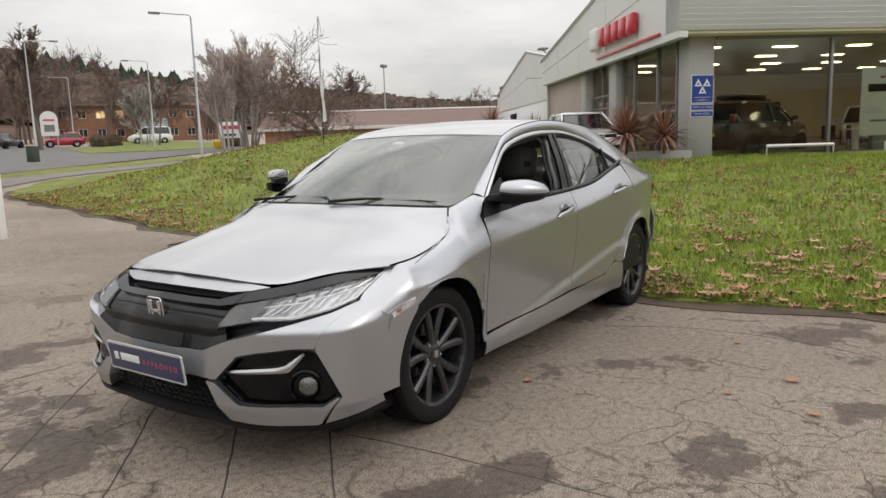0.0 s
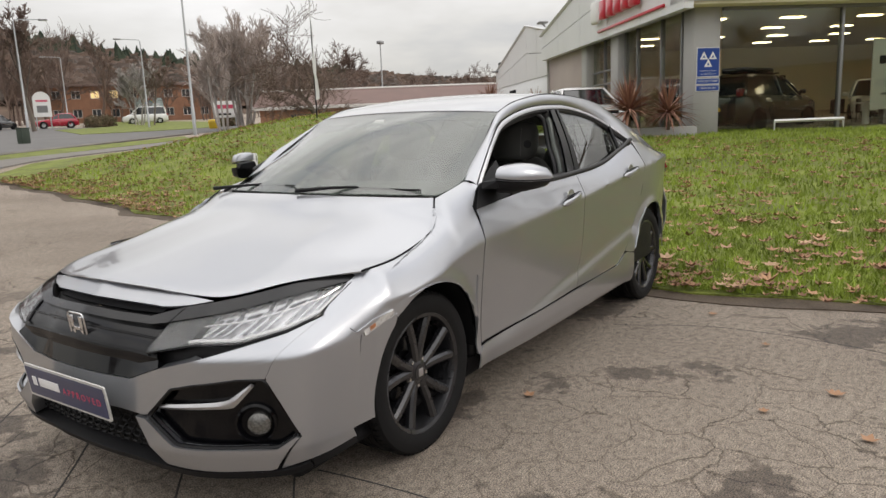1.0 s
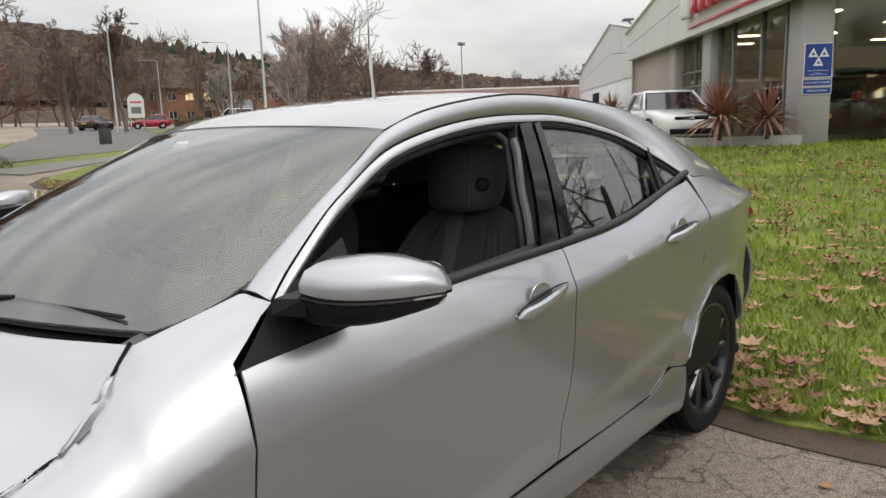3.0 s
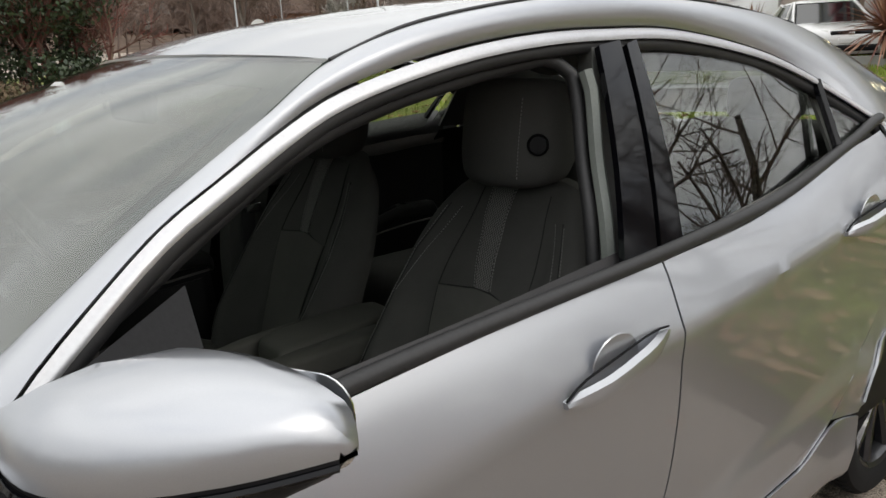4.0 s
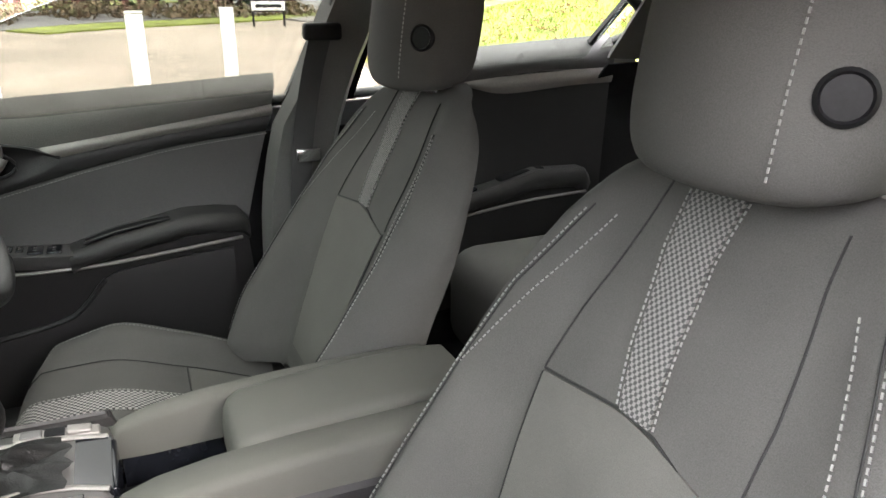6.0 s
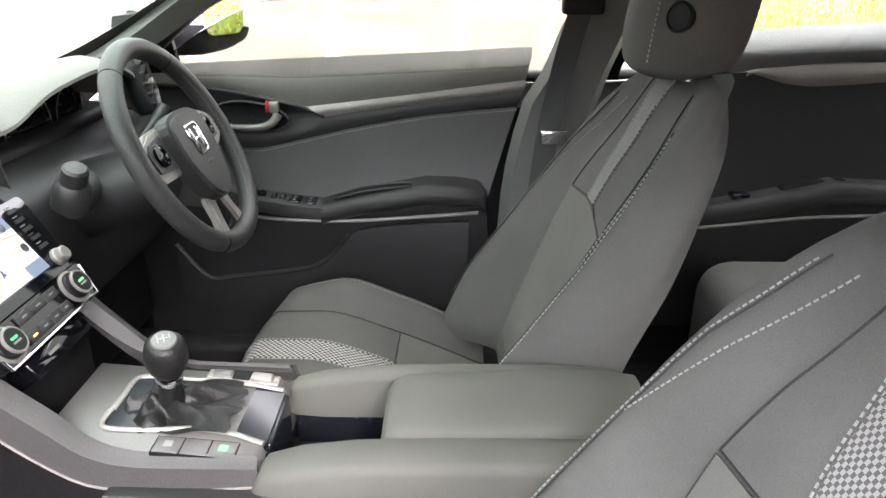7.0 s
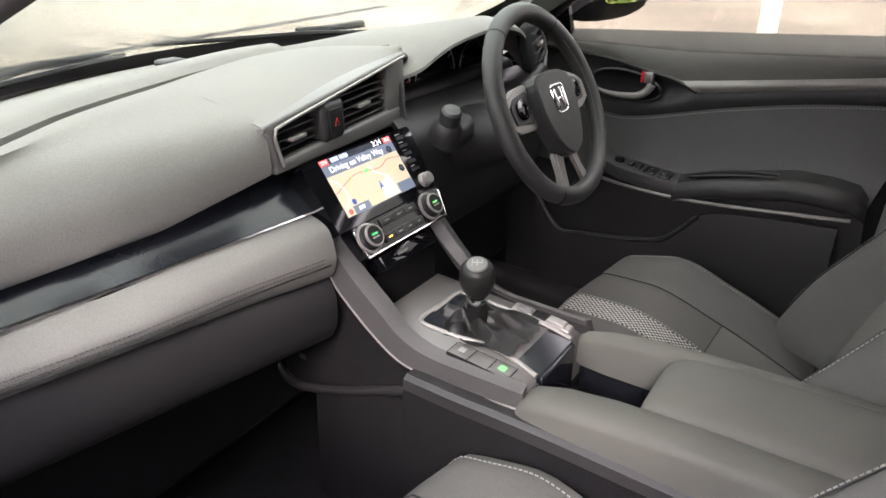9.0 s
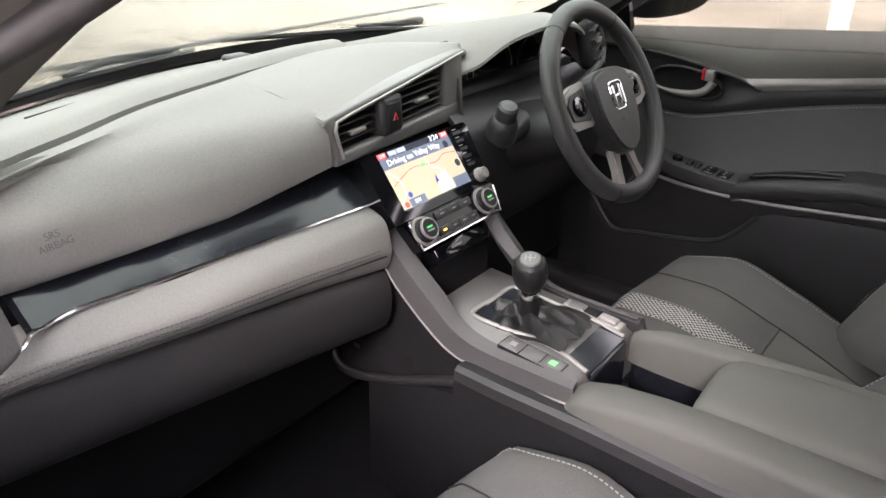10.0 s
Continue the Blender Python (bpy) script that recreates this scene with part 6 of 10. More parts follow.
# near door card
for s, fd, rd in ((1, front_door_l, rear_door_l),):
    def card(name, pts_low, pts_high, mtl, door, thick=0.03, nu=24, nv=6, label="", bulge=0.0):
        p = coons(pts_low, pts_high, [pts_low[0], pts_high[0]], [pts_low[-1], pts_high[-1]], nu, nv, 0)
        b = np.sin(np.linspace(0, math.pi, nv))[:, None, None] * np.array([0, -bulge, 0])
        return shell(name, (p + b) * [1, s, 1], mtl, door, thick, (0, -s, 0), label)

    top_f = [(-0.11, 0.765, 0.985), (0.2, 0.775, 0.968), (0.5, 0.78, 0.955), (0.80, 0.785, 0.945)]
    up = 0.040 if s < 0 else 0.0
    card("door_top_roll", [(-0.10, 0.745, 0.955 + up), (0.2, 0.758, 0.935 + up), (0.40, 0.765, 0.925 + up * 0.7), (0.60, 0.772, 0.92 + up * 0.7), (0.86, 0.775, 0.905)], [(x, y + 0.012, z + 0.022 + up * 1.3) for x, y, z in top_f[:3]] + [(0.86, 0.79, 0.955 + up * 1.3)], SOFT if s < 0 else HARD, fd, 0.03, bulge=0.02)
    card("door_upper_trim", [(-0.09, 0.775, 0.88), (0.2, 0.785, 0.865), (0.50, 0.79, 0.83), (0.86, 0.79, 0.80)], [(-0.10, 0.762, 0.957 + up), (0.2, 0.772, 0.937 + up), (0.45, 0.78, 0.925 + up * 0.7), (0.60, 0.784, 0.92 + up * 0.7), (0.86, 0.786, 0.905)], HARD, fd, 0.02)
    st = fair([(-0.085, 0.750, 0.934 + up), (0.20, 0.763, 0.892 + up), (0.355, 0.768, 0.868 + up), (0.41, 0.772, 0.892 + up)], 20)
    st2 = fair([(-0.085, 0.750, 0.961 + up), (0.20, 0.763, 0.920 + up), (0.32, 0.768, 0.904 + up), (0.412, 0.772, 0.893 + up)], 20)
    shell("door_strip", np.stack([st, (st + st2) / 2 - [0, 0.008, 0], st2]) * [1, s, 1], SPOKE, fd, 0.012, (0, -s, 0), "satin grey trim strip")
    card("door_panel", [(-0.07, 0.785, 0.69), (0.2, 0.795, 0.67), (0.62, 0.80, 0.65)], [(-0.09, 0.768, 0.911 + up), (0.2, 0.776, 0.866 + up), (0.40, 0.782, 0.818 + up), (0.52, 0.786, 0.79 + up), (0.62, 0.79, 0.78 + up)], DOOR_SKIN, fd, 0.02, bulge=-0.004)
    stitch(np.array(fair([(-0.08, 0.762, 0.911 + up), (0.2, 0.770, 0.866 + up), (0.40, 0.776, 0.818 + up), (0.56, 0.78, 0.782 + up)], 30)) * [1, s, 1], fd)
    arm = loft("door_armrest", np.array([[(x, 0.80, zt - 0.085 + 0.02 * (x > 0.4)), (x, 0.72 + d, zt - 0.075 + 0.02 * (x > 0.4)), (x, 0.705 + d, zt - 0.05), (x, 0.70 + d, zt - 0.012), (x, 0.715 + d, zt), (x, 0.80, zt + 0.004)]
                                          for x, zt, d in ((-0.06, 0.715, 0.05), (-0.03, 0.735, 0.012), (0.02, 0.742, 0.0), (0.15, 0.742, 0.0), (0.27, 0.722, 0.0), (0.36, 0.708, 0.002), (0.50, 0.702, 0.01), (0.60, 0.70, 0.03))]) * [1, s, 1], LEATHER, fd, "padded door armrest", smooth=60)
    # no slot is cut: a near-black block carries the slot's shade
    block("pull_recess", (0.18, min(0.738 * s, 0.780 * s), 0.69), (0.36, max(0.738 * s, 0.780 * s), 0.7455), DARK, arm, "", 0.004, shape=lambda x, y, z: (x, s * 0.762 + (y - s * 0.762) * (1 - 0.6 * abs((x - 0.27) / 0.09)), z - 0.30 * max(0, x - 0.26) if z > 0.72 else z))
    for k, (xa, xb) in enumerate(((0.395, 0.425), (0.435, 0.465), (0.48, 0.505), (0.515, 0.54), (0.56, 0.585))):
        block("window_switch", (xa, min(s * 0.728, s * 0.762), 0.703), (xb, max(s * 0.728, s * 0.762), 0.714), PIANO, arm, "", 0.003)
        block("switch_mark", (xa + 0.01, min(s * 0.738, s * 0.742), 0.7145), (xb - 0.012, max(s * 0.738, s * 0.742), 0.7150), THREAD, arm, "", 0)
    tube("armrest_trim", np.array([(-0.05, 0.722, 0.655), (0.2, 0.712, 0.652), (0.45, 0.722, 0.64), (0.62, 0.75, 0.635)]) * [1, s, 1], 0.006, HARD, fd, k=6)
    eye_t = fair([(0.80, 0.780, 0.918 + up), (0.62, 0.778, 0.916 + up), (0.50, 0.775, 0.905 + up), (0.43, 0.773, 0.890 + up), (0.372, 0.770, 0.866 + up)], 20)
    eye_b = fair([(0.80, 0.780, 0.790 + up), (0.60, 0.778, 0.815 + up), (0.54, 0.777, 0.827 + up), (0.45, 0.774, 0.848 + up), (0.374, 0.770, 0.863 + up)], 20)
    shell("handle_surround", np.stack([eye_b, (eye_t + eye_b) / 2 + [0, 0.004, 0], eye_t]) * [1, s, 1], HARD, fd, 0.008, (0, -s, 0))
    tube("surround_lip", (eye_t - [0, 0.006, 0]) * [1, s, 1], 0.004, DOOR_SKIN, fd, k=6)
    cup = [(0.545 + 0.068 * math.cos(a), 0.768, 0.872 + up + 0.027 * math.sin(a) + 0.05 * (0.545 - 0.068 * math.cos(a) - 0.5)) for a in np.linspace(0, 2 * math.pi, 25)]
    tube("handle_cup_rim", np.array(cup) * [1, s, 1], 0.0035, DOOR_SKIN, fd, k=6)
    cup_c = np.mean(np.array(cup), 0)
    shell("handle_cup", np.stack([np.array(cup) + [0, -0.001, 0], np.array(cup) * 0.5 + cup_c * 0.5 + [0, 0.012, 0], np.array(cup) * 0.02 + cup_c * 0.98 + [0, 0.018, 0]]) * [1, s, 1], DARK, fd, 0.003, (0, s, 0))
    rh = fair([(0.620, 0.764, 0.853 + up), (0.56, 0.758, 0.846 + up), (0.505, 0.757, 0.850 + up), (0.482, 0.758, 0.868 + up), (0.480, 0.762, 0.885 + up)], 16)
    tube("release_handle", rh * [1, s, 1], np.linspace(0.003, 0.010, 16), SPOKE, fd, "silver door release", 8, 1.0)
    lk = block("lock_knob", (0.478, min(s * 0.756, s * 0.775), 0.879 + up), (0.500, max(s * 0.756, s * 0.775), 0.897 + up), HARD, fd, "black lock toggle with a red mark", 0.003)
    block("lock_mark", (0.500, min(s * 0.757, s * 0.772), 0.880 + up), (0.512, max(s * 0.757, s * 0.772), 0.897 + up), RED_BTN, fd, "red mark", 0.001)
    card("door_lower", [(-0.02, 0.785, 0.36), (0.4, 0.79, 0.34), (0.86, 0.79, 0.36)], [(-0.06, 0.79, 0.69), (0.2, 0.80, 0.66), (0.86, 0.795, 0.66)], HARD, fd, 0.02)
    pk = fair([(0.30, 0.752, 0.628), (0.345, 0.748, 0.57), (0.40, 0.742, 0.535), (0.50, 0.74, 0.512), (0.63, 0.745, 0.502), (0.70, 0.76, 0.55), (0.74, 0.78, 0.62)], 30)
    shell("door_pocket", np.stack([pk * [1, 1, 0] + [0, 0.012, 0.37], pk]) * [1, s, 1], HARD, fd, 0.012, (0, -s, 0))
    tube("pocket_rim", pk * [1, s, 1], 0.007, HARD, fd, k=6)
    spk = spin("door_speaker", [(0.075, 0), (0.075, 0.006), (0.0, 0.004)], HARD, fd, "", 24, "y", m=Matrix.Translation((0.72, s * 0.775, 0.44)) @ Matrix.Diagonal((1, -s, 1, 1)))
    # rear door card
    card("door_top_roll", [(-0.98, 0.74, 1.03), (-0.7, 0.75, 0.985), (-0.32, 0.76, 0.955)], [(-0.98, 0.765, 1.085 + up * 2.3), (-0.7, 0.775, 1.035 + up * 2.3), (-0.32, 0.785, 0.995 + up * 2.3)], SOFT, rd, 0.03, bulge=0.02)
    card("door_panel", [(-0.92, 0.78, 0.42), (-0.32, 0.785, 0.38)], [(-0.98, 0.755, 1.03), (-0.7, 0.765, 0.985), (-0.32, 0.775, 0.955)], DOOR_SKIN, rd, 0.02)
    stq = fair([(-0.98, 0.742, 1.0), (-0.7, 0.752, 0.955), (-0.32, 0.765, 0.925)], 12)
    shell("door_strip", np.stack([stq, stq + [0, -0.004, 0.024]]) * [1, s, 1], SPOKE if s < 0 else HARD, rd, 0.012, (0, -s, 0))
    ra = loft("door_armrest", np.array([[(x, 0.80, zt - 0.07), (x, 0.72, zt - 0.06), (x, 0.705, zt - 0.02), (x, 0.72, zt), (x, 0.80, zt)] for x, zt in ((-0.95, 0.775), (-0.90, 0.80), (-0.75, 0.80), (-0.62, 0.765), (-0.42, 0.75))]) * [1, s, 1], DOOR_SKIN, rd, "padded door armrest", smooth=60)
    # rear pull slot: its shade is put in as a near-black block
    block("pull_recess", (-0.82, min(s * 0.735, s * 0.785), 0.74), (-0.66, max(s * 0.735, s * 0.785), 0.802), DARK, ra, "", 0.006)
    block("window_switch", (-0.56, min(s * 0.728, s * 0.762), 0.755), (-0.52, max(s * 0.728, s * 0.762), 0.768), PIANO, ra, "", 0.003)
# pillars, belts and seals on both sides
for s, fd, rd in ((1, front_door_l, rear_door_l), (-1, front_door_r, rear_door_r)):
    # centre pillar inside, with belt
    pl = fair([(-0.175, 0.715, 0.30), (-0.165, 0.718, 0.60), (-0.165, 0.715, 0.95), (-0.22, 0.645, 1.15), (-0.27, 0.59, 1.34)], 16)
    if s < 0:
        pl = fair([(-0.075, 0.720, 0.30), (-0.070, 0.724, 0.60), (-0.082, 0.722, 0.80), (-0.128, 0.705, 1.0), (-0.180, 0.650, 1.16), (-0.255, 0.59, 1.34)], 16)
    rings = [[(x + 0.075 - 0.02 * (z > 1.0), y + 0.03, z), (x + 0.06 - 0.02 * (z > 1.0), y - 0.015, z), (x - 0.06, y - 0.02, z), (x - 0.085, y + 0.03, z)] for x, y, z in pl]
    pil = loft("centre_pillar_trim", np.array(rings) * [1, s, 1], GREYTRIM, car, smooth=60)
    bl = np.array([(-0.245, 0.625, 1.13), (-0.225, 0.665, 1.02), (-0.20, 0.68, 0.85), (-0.18, 0.675, 0.60), (-0.17, 0.67, 0.35)])
    bb = fair(bl, 20) + (np.array([0.115, 0, 0.02]) if s < 0 else 0)
    shell("seat_belt", np.stack([bb + [0.023, 0, 0], bb - [0.023, 0, 0]]) * [1, s, 1], BELT, pil, 0.002, (0, -s, 0), "dark seat belt webbing")
    gx_ = 0.115 if s < 0 else 0.0
    block("belt_guide", (-0.285 + gx_, min(s * 0.61, s * 0.638), 1.13), (-0.205 + gx_, max(s * 0.61, s * 0.638), 1.165), BLACK, pil, "", 0.008)
    block("belt_tongue", (-0.24 + gx_, min(s * 0.662, s * 0.682), 0.87), (-0.185 + gx_, max(s * 0.662, s * 0.682), 0.90), CHROME, pil, "", 0.004)
    # pale body flange and rubber seal around the front door opening
    fl_ = fair([(0.78, 0.715, 1.03), (0.66, 0.69, 1.085), (0.52, 0.645, 1.155), (0.42, 0.61, 1.200), (0.33, 0.597, 1.236), (0.21, 0.590, 1.268), (0.07, 0.588, 1.294), (-0.07, 0.585, 1.312), (-0.13, 0.590, 1.316), (-0.172, 0.615, 1.28), (-0.150, 0.655, 1.14), (-0.104, 0.718, 0.985), (-0.10, 0.735, 0.6), (-0.09, 0.745, 0.32)], 60)
    if s < 0:
        fl_[:, 2] += 0.042 * smooth(0.12, 0.42, fl_[:, 0])
        fl_[:, 1] += 0.012 * smooth(0.12, 0.42, fl_[:, 0])
    tube("door_opening_seal", fl_ * [1, s, 1], 0.013, SEAL, car, k=8)
    fo = fl_[(fl_[:, 2] < 1.30) & (fl_[:, 0] < 0)] + [-0.004, 0.030, 0.006]
    tube("door_frame_flange", fo * [1, s, 1], 0.013, FRAME_TRIM, car, "pale body flange inside the door seal", 6)
    # windscreen pillar lining
    ap = fair([(1.02, 0.67, 0.97), (0.83, 0.665, 1.03), (0.72, 0.65, 1.085), (0.56, 0.625, 1.185), (0.31, 0.575, 1.325)], 16)
    rings = [[(x - 0.035, y + 0.035, z - 0.03), (x - 0.03, y - 0.02, z - 0.045), (x + 0.02, y - 0.045, z - 0.02), (x + 0.035, y - 0.02, z)] for x, y, z in ap]
    if s < 0:
        rings = [[(x - 0.012, y + 0.040, z - 0.002), (x - 0.018, y - 0.005, z - 0.026), (x + 0.022, y - 0.035, z - 0.012), (x + 0.035, y - 0.02, z)] for x, y, z in ap]
    loft("windscreen_pillar_trim", np.array(rings) * [1, s, 1], GREYTRIM, car, smooth=70)
    rear_rail = fair([(-1.75, 1.13), (-1.4, 1.255), (-1.02, 1.345)], 14)[::-1]
    low_q = np.c_[np.linspace(-0.955, -1.75, 14), np.full(14, 0.745), np.linspace(1.06, 1.02, 14)]
    shell("rear_pillar_trim", np.stack([low_q * (1 - k) + np.c_[rear_rail[:, 0], np.full(14, 0.585), rear_rail[:, 1]] * k for k in np.linspace(0, 1, 6)]) * [1, s, 1], GREYTRIM, car, 0.008, (0, -s, 0))
    block("sill_trim", (-0.15, min(s * 0.70, s * 0.80), 0.25), (0.95, max(s * 0.70, s * 0.80), 0.36), HARD, car, "", 0.02)

# ---------------------------------------------------------------- centre console
console = put("centre_console", block_mesh("console_core", (-0.42, -0.110, 0.25), (0.62, 0.070, 0.55), HARD, 0.02), car, "dark centre console with gear lever and armrest")
# near and far side skins
for y, s in ((0.088, 1), (-0.108, -1)):
    up = fair([(0.66, 0.545), (0.525, 0.572), (0.42, 0.580), (0.338, 0.584), (0.20, 0.59), (0.03, 0.595), (-0.40, 0.58)], 30)
    shell("console_side", np.stack([np.c_[up[:, 0], np.full(30, y + s * 0.030), np.full(30, 0.28)], np.c_[up[:, 0], np.full(30, y + s * 0.024), up[:, 1] - 0.03], np.c_[up[:, 0], np.full(30, y + s * 0.016), up[:, 1] - 0.004], np.c_[up[:, 0], np.full(30, y + s * 0.002), up[:, 1]]]), CARPET, console, 0.012, (0, s, 0))
# gear surround block
top_z = lambda x: float(np.interp(x, [0.33, 0.36, 0.43, 0.50, 0.60], [0.668, 0.673, 0.680, 0.686, 0.694]))
loft("gear_surround", [[(x, 0.090, 0.585), (x, 0.088, top_z(x) - 0.010 - e), (x, 0.078, top_z(x) - e), (x, -0.100, top_z(x) - e), (x, -0.112, top_z(x) - 0.010 - e), (x, -0.114, 0.585)] for x, e in ((0.322, 0.016), (0.327, 0.004), (0.334, 0.0), (0.37, 0), (0.43, 0), (0.50, 0), (0.55, 0), (0.60, 0))], CONSOLE, console, "grey gear lever surround", smooth=50)
near_rail = fair([(0.535, -0.02), (0.538, 0.035), (0.525, 0.050), (0.47, 0.046), (0.42, 0.036), (0.37, 0.040), (0.325, 0.052)], 40)
far_rail = fair([(0.535, -0.02), (0.535, -0.062), (0.52, -0.072), (0.45, -0.074), (0.38, -0.074), (0.325, -0.070)], 40)
inner_edge = np.vstack([near_rail[::-1], far_rail[1:]])
slab("gear_plate", [(x, y) for x, y in inner_edge], 0.012, PIANO, console, "gloss black plate behind the gear lever", pose(0, 0, 0.6248, 0, -5.7, 0))
for rail in (near_rail, far_rail):
    tube("gear_frame", [(x, y, top_z(x) + 0.002) for x, y in rail], 0.0042, SPOKE, console, "satin gear lever frame", 8, 0.8)
tube("gear_frame", [(0.535, y, top_z(0.535) + 0.002) for y in (-0.03, 0.0, 0.01)], 0.0042, SPOKE, console, "", 8, 0.8)
put("plate_end", block_mesh("plate_end", (0.316, -0.066, 0.565), (0.326, 0.048, 0.666), PIANO, 0.004, 3), console, "gloss black drop below the gear plate")
GX, GY = 0.470, -0.012
rings = []
for t in np.linspace(0, 1, 13):
    r0 = 0.052 * (1 - t) ** 2.2 + 0.0165
    ring = []
    for a in np.linspace(0, 2 * math.pi, 48, endpoint=False):
        fold = 1 + 0.15 * math.sin(6 * a + 2.5 * t) * math.sin(math.pi * min(1, t * 1.2)) + 0.06 * math.sin(11 * a - 5 * t) * (1 - t)
        sq = 1 / max(abs(math.cos(a)), abs(math.sin(a))) ** (0.8 * (1 - t))
        ca, sa = math.cos(a), math.sin(a)
        long = 1.45 if ca < 0 else 0.80
        ring.append((GX + (1 + (long - 1) * (1 - t)) * r0 * fold * sq * ca, GY + 0.004 * t + r0 * fold * sq * sa * 0.92, 0.684 + 0.030 * t + (0.013 * math.sin(5 * a + 6 * t) + 0.006 * math.sin(9 * a)) * (1 - t) * min(1, 6 * t)))
    rings.append(ring)
lever = loft("gear_gaiter", rings, GAITER, console, "creased black leather gaiter", smooth=60)
ax = Vector((-0.13, 0.26, 0.95)).normalized()
gm = Matrix.Translation((0.462, -0.0085, 0.680)) @ ax.to_track_quat("Z", "Y").to_matrix().to_4x4()
put("gear_shaft", spin_mesh("gear_shaft", [(0.021, -0.022), (0.0172, 0.025), (0.0150, 0.062), (0.0, 0.062)], GAITER, 20, "z"), console, "", gm)
put("gear_collar", spin_mesh("gear_collar", [(0.0145, 0.058), (0.0172, 0.060), (0.0178, 0.066), (0.0160, 0.071), (0.0130, 0.072)], CHROME, 28, "z"), console, "chrome collar", gm)
put("gear_knob", spin_mesh("gear_knob", [(0.0120, 0.070), (0.0185, 0.077), (0.0245, 0.088), (0.0272, 0.101), (0.0272, 0.113), (0.0245, 0.125), (0.0190, 0.132), (0.0, 0.133)], GAITER, 32, "z", 60), console, "black leather gear knob with a silver top", gm)
put("knob_top", spin_mesh("knob_top", [(0.0165, 0.1318), (0.0150, 0.1348), (0.010, 0.1362), (0.0, 0.1366)], GREYTRIM, 24, "z"), console, "silver gear knob top", gm)
for lo, hi in (((-0.008, -0.0008, 0.1350), (0.008, 0.0008, 0.1370)), ((-0.008, -0.007, 0.1350), (-0.0066, 0.007, 0.1370)), ((-0.0008, -0.007, 0.1350), (0.0008, 0.007, 0.1370)), ((0.0066, -0.0008, 0.1350), (0.008, 0.007, 0.1370))):
    put("gear_mark", block_mesh("gear_mark", lo, hi, THREAD, 0), console, "", gm)
for k in range(3):
    xa = 0.424 - 0.0345 * k
    tilt = lambda x, y, z: (x, y, z - 0.655 + top_z(x))
    put("button_gap", block_mesh("button_gap", (xa - 0.0012, 0.0545, 0.650), (xa + 0.0345, 0.0875, 0.6556), DARK, 0, shape=tilt), console)
    put("console_button", block_mesh("console_button", (xa, 0.056, 0.648), (xa + 0.0330, 0.086, 0.6566), CONSOLE, 0.0012, shape=tilt), console)
    if k != 1:
        put("button_mark", block_mesh("button_mark", (xa + 0.011, 0.064, 0.6564), (xa + 0.022, 0.075, 0.6570), GREEN_DIM if k == 2 else THREAD, 0, shape=tilt), console)
tilt = lambda x, y, z: (x, y, z - 0.655 + top_z(x))
put("brake_panel", block_mesh("brake_panel", (0.335, -0.102, 0.650), (0.440, -0.079, 0.660), SPOKE, 0.003, shape=tilt), console, "satin parking brake panel")
put("brake_switch", block_mesh("brake_switch", (0.405, -0.100, 0.655), (0.432, -0.081, 0.6618), CONSOLE, 0.002, shape=tilt), console)
put("brake_switch_well", block_mesh("brake_switch_well", (0.378, -0.100, 0.655), (0.403, -0.081, 0.6612), DARK, 0.001, shape=tilt), console)
put("brake_switch", block_mesh("brake_switch", (0.345, -0.100, 0.655), (0.376, -0.081, 0.664), SPOKE, 0.003, shape=tilt), console)
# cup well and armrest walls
# well floor and near wall near-black: the well's shade put into the colour
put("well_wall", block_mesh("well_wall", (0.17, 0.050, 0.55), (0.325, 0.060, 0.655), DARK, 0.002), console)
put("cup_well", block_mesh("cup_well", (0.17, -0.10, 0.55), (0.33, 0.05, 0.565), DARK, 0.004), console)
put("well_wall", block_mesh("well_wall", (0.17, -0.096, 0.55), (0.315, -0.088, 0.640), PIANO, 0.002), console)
for y0, y1 in ((0.056, 0.124), (-0.120, -0.084)):
    rings = []
    for x, zt, zl in ((0.330, 0.644, 0.622), (0.324, 0.659, 0.618), (0.312, 0.670, 0.616), (0.27, 0.680, 0.616), (0.20, 0.689, 0.616), (0.10, 0.693, 0.616), (-0.10, 0.693, 0.616), (-0.16, 0.688, 0.616)):
        inset = 0.010 * max(0, (x - 0.30) / 0.028) if x > 0.30 else 0
        rings.append([(x, y1 + 0.003 - inset, zl), (x, y1 - inset, zt - 0.014), (x, y1 - 0.004 - inset, zt - 0.004), (x, y1 - 0.014 - inset, zt), (x, y0 + 0.010 + inset, zt), (x, y0 + inset, zt - 0.008), (x, y0 + inset, zl)])
    loft("armrest_wall", rings, ARM_FAB, console, "cloth-covered console wall", smooth=60)
rings = []
for x, zt, curve in ((0.193, 0.640, 0.026), (0.190, 0.660, 0.020), (0.182, 0.669, 0.010), (0.165, 0.674, 0.0), (0.10, 0.680, 0), (0.0, 0.684, 0), (-0.12, 0.684, 0), (-0.165, 0.678, 0), (-0.175, 0.660, 0)):
    yn, yf = 0.064 - 0.3 * curve, -0.086 + curve
    x, zt = x - 0.018, zt + 0.024
    rings.append([(x, yn, 0.62), (x, yn, zt - 0.016), (x, yn - 0.006, zt - 0.006), (x, yn - 0.018, zt - 0.001), (x, yn - 0.05, zt), (x, yf + 0.05, zt), (x, yf + 0.018, zt - 0.001), (x, yf + 0.006, zt - 0.006), (x, yf, zt - 0.016), (x, yf, 0.62)])
loft("armrest_lid", rings, ARM_FAB, console, "grey cloth armrest lid", smooth=60)
ledge = fair([(0.505, 0.648), (0.42, 0.645), (0.30, 0.645), (0.15, 0.640), (-0.10, 0.630)], 24)
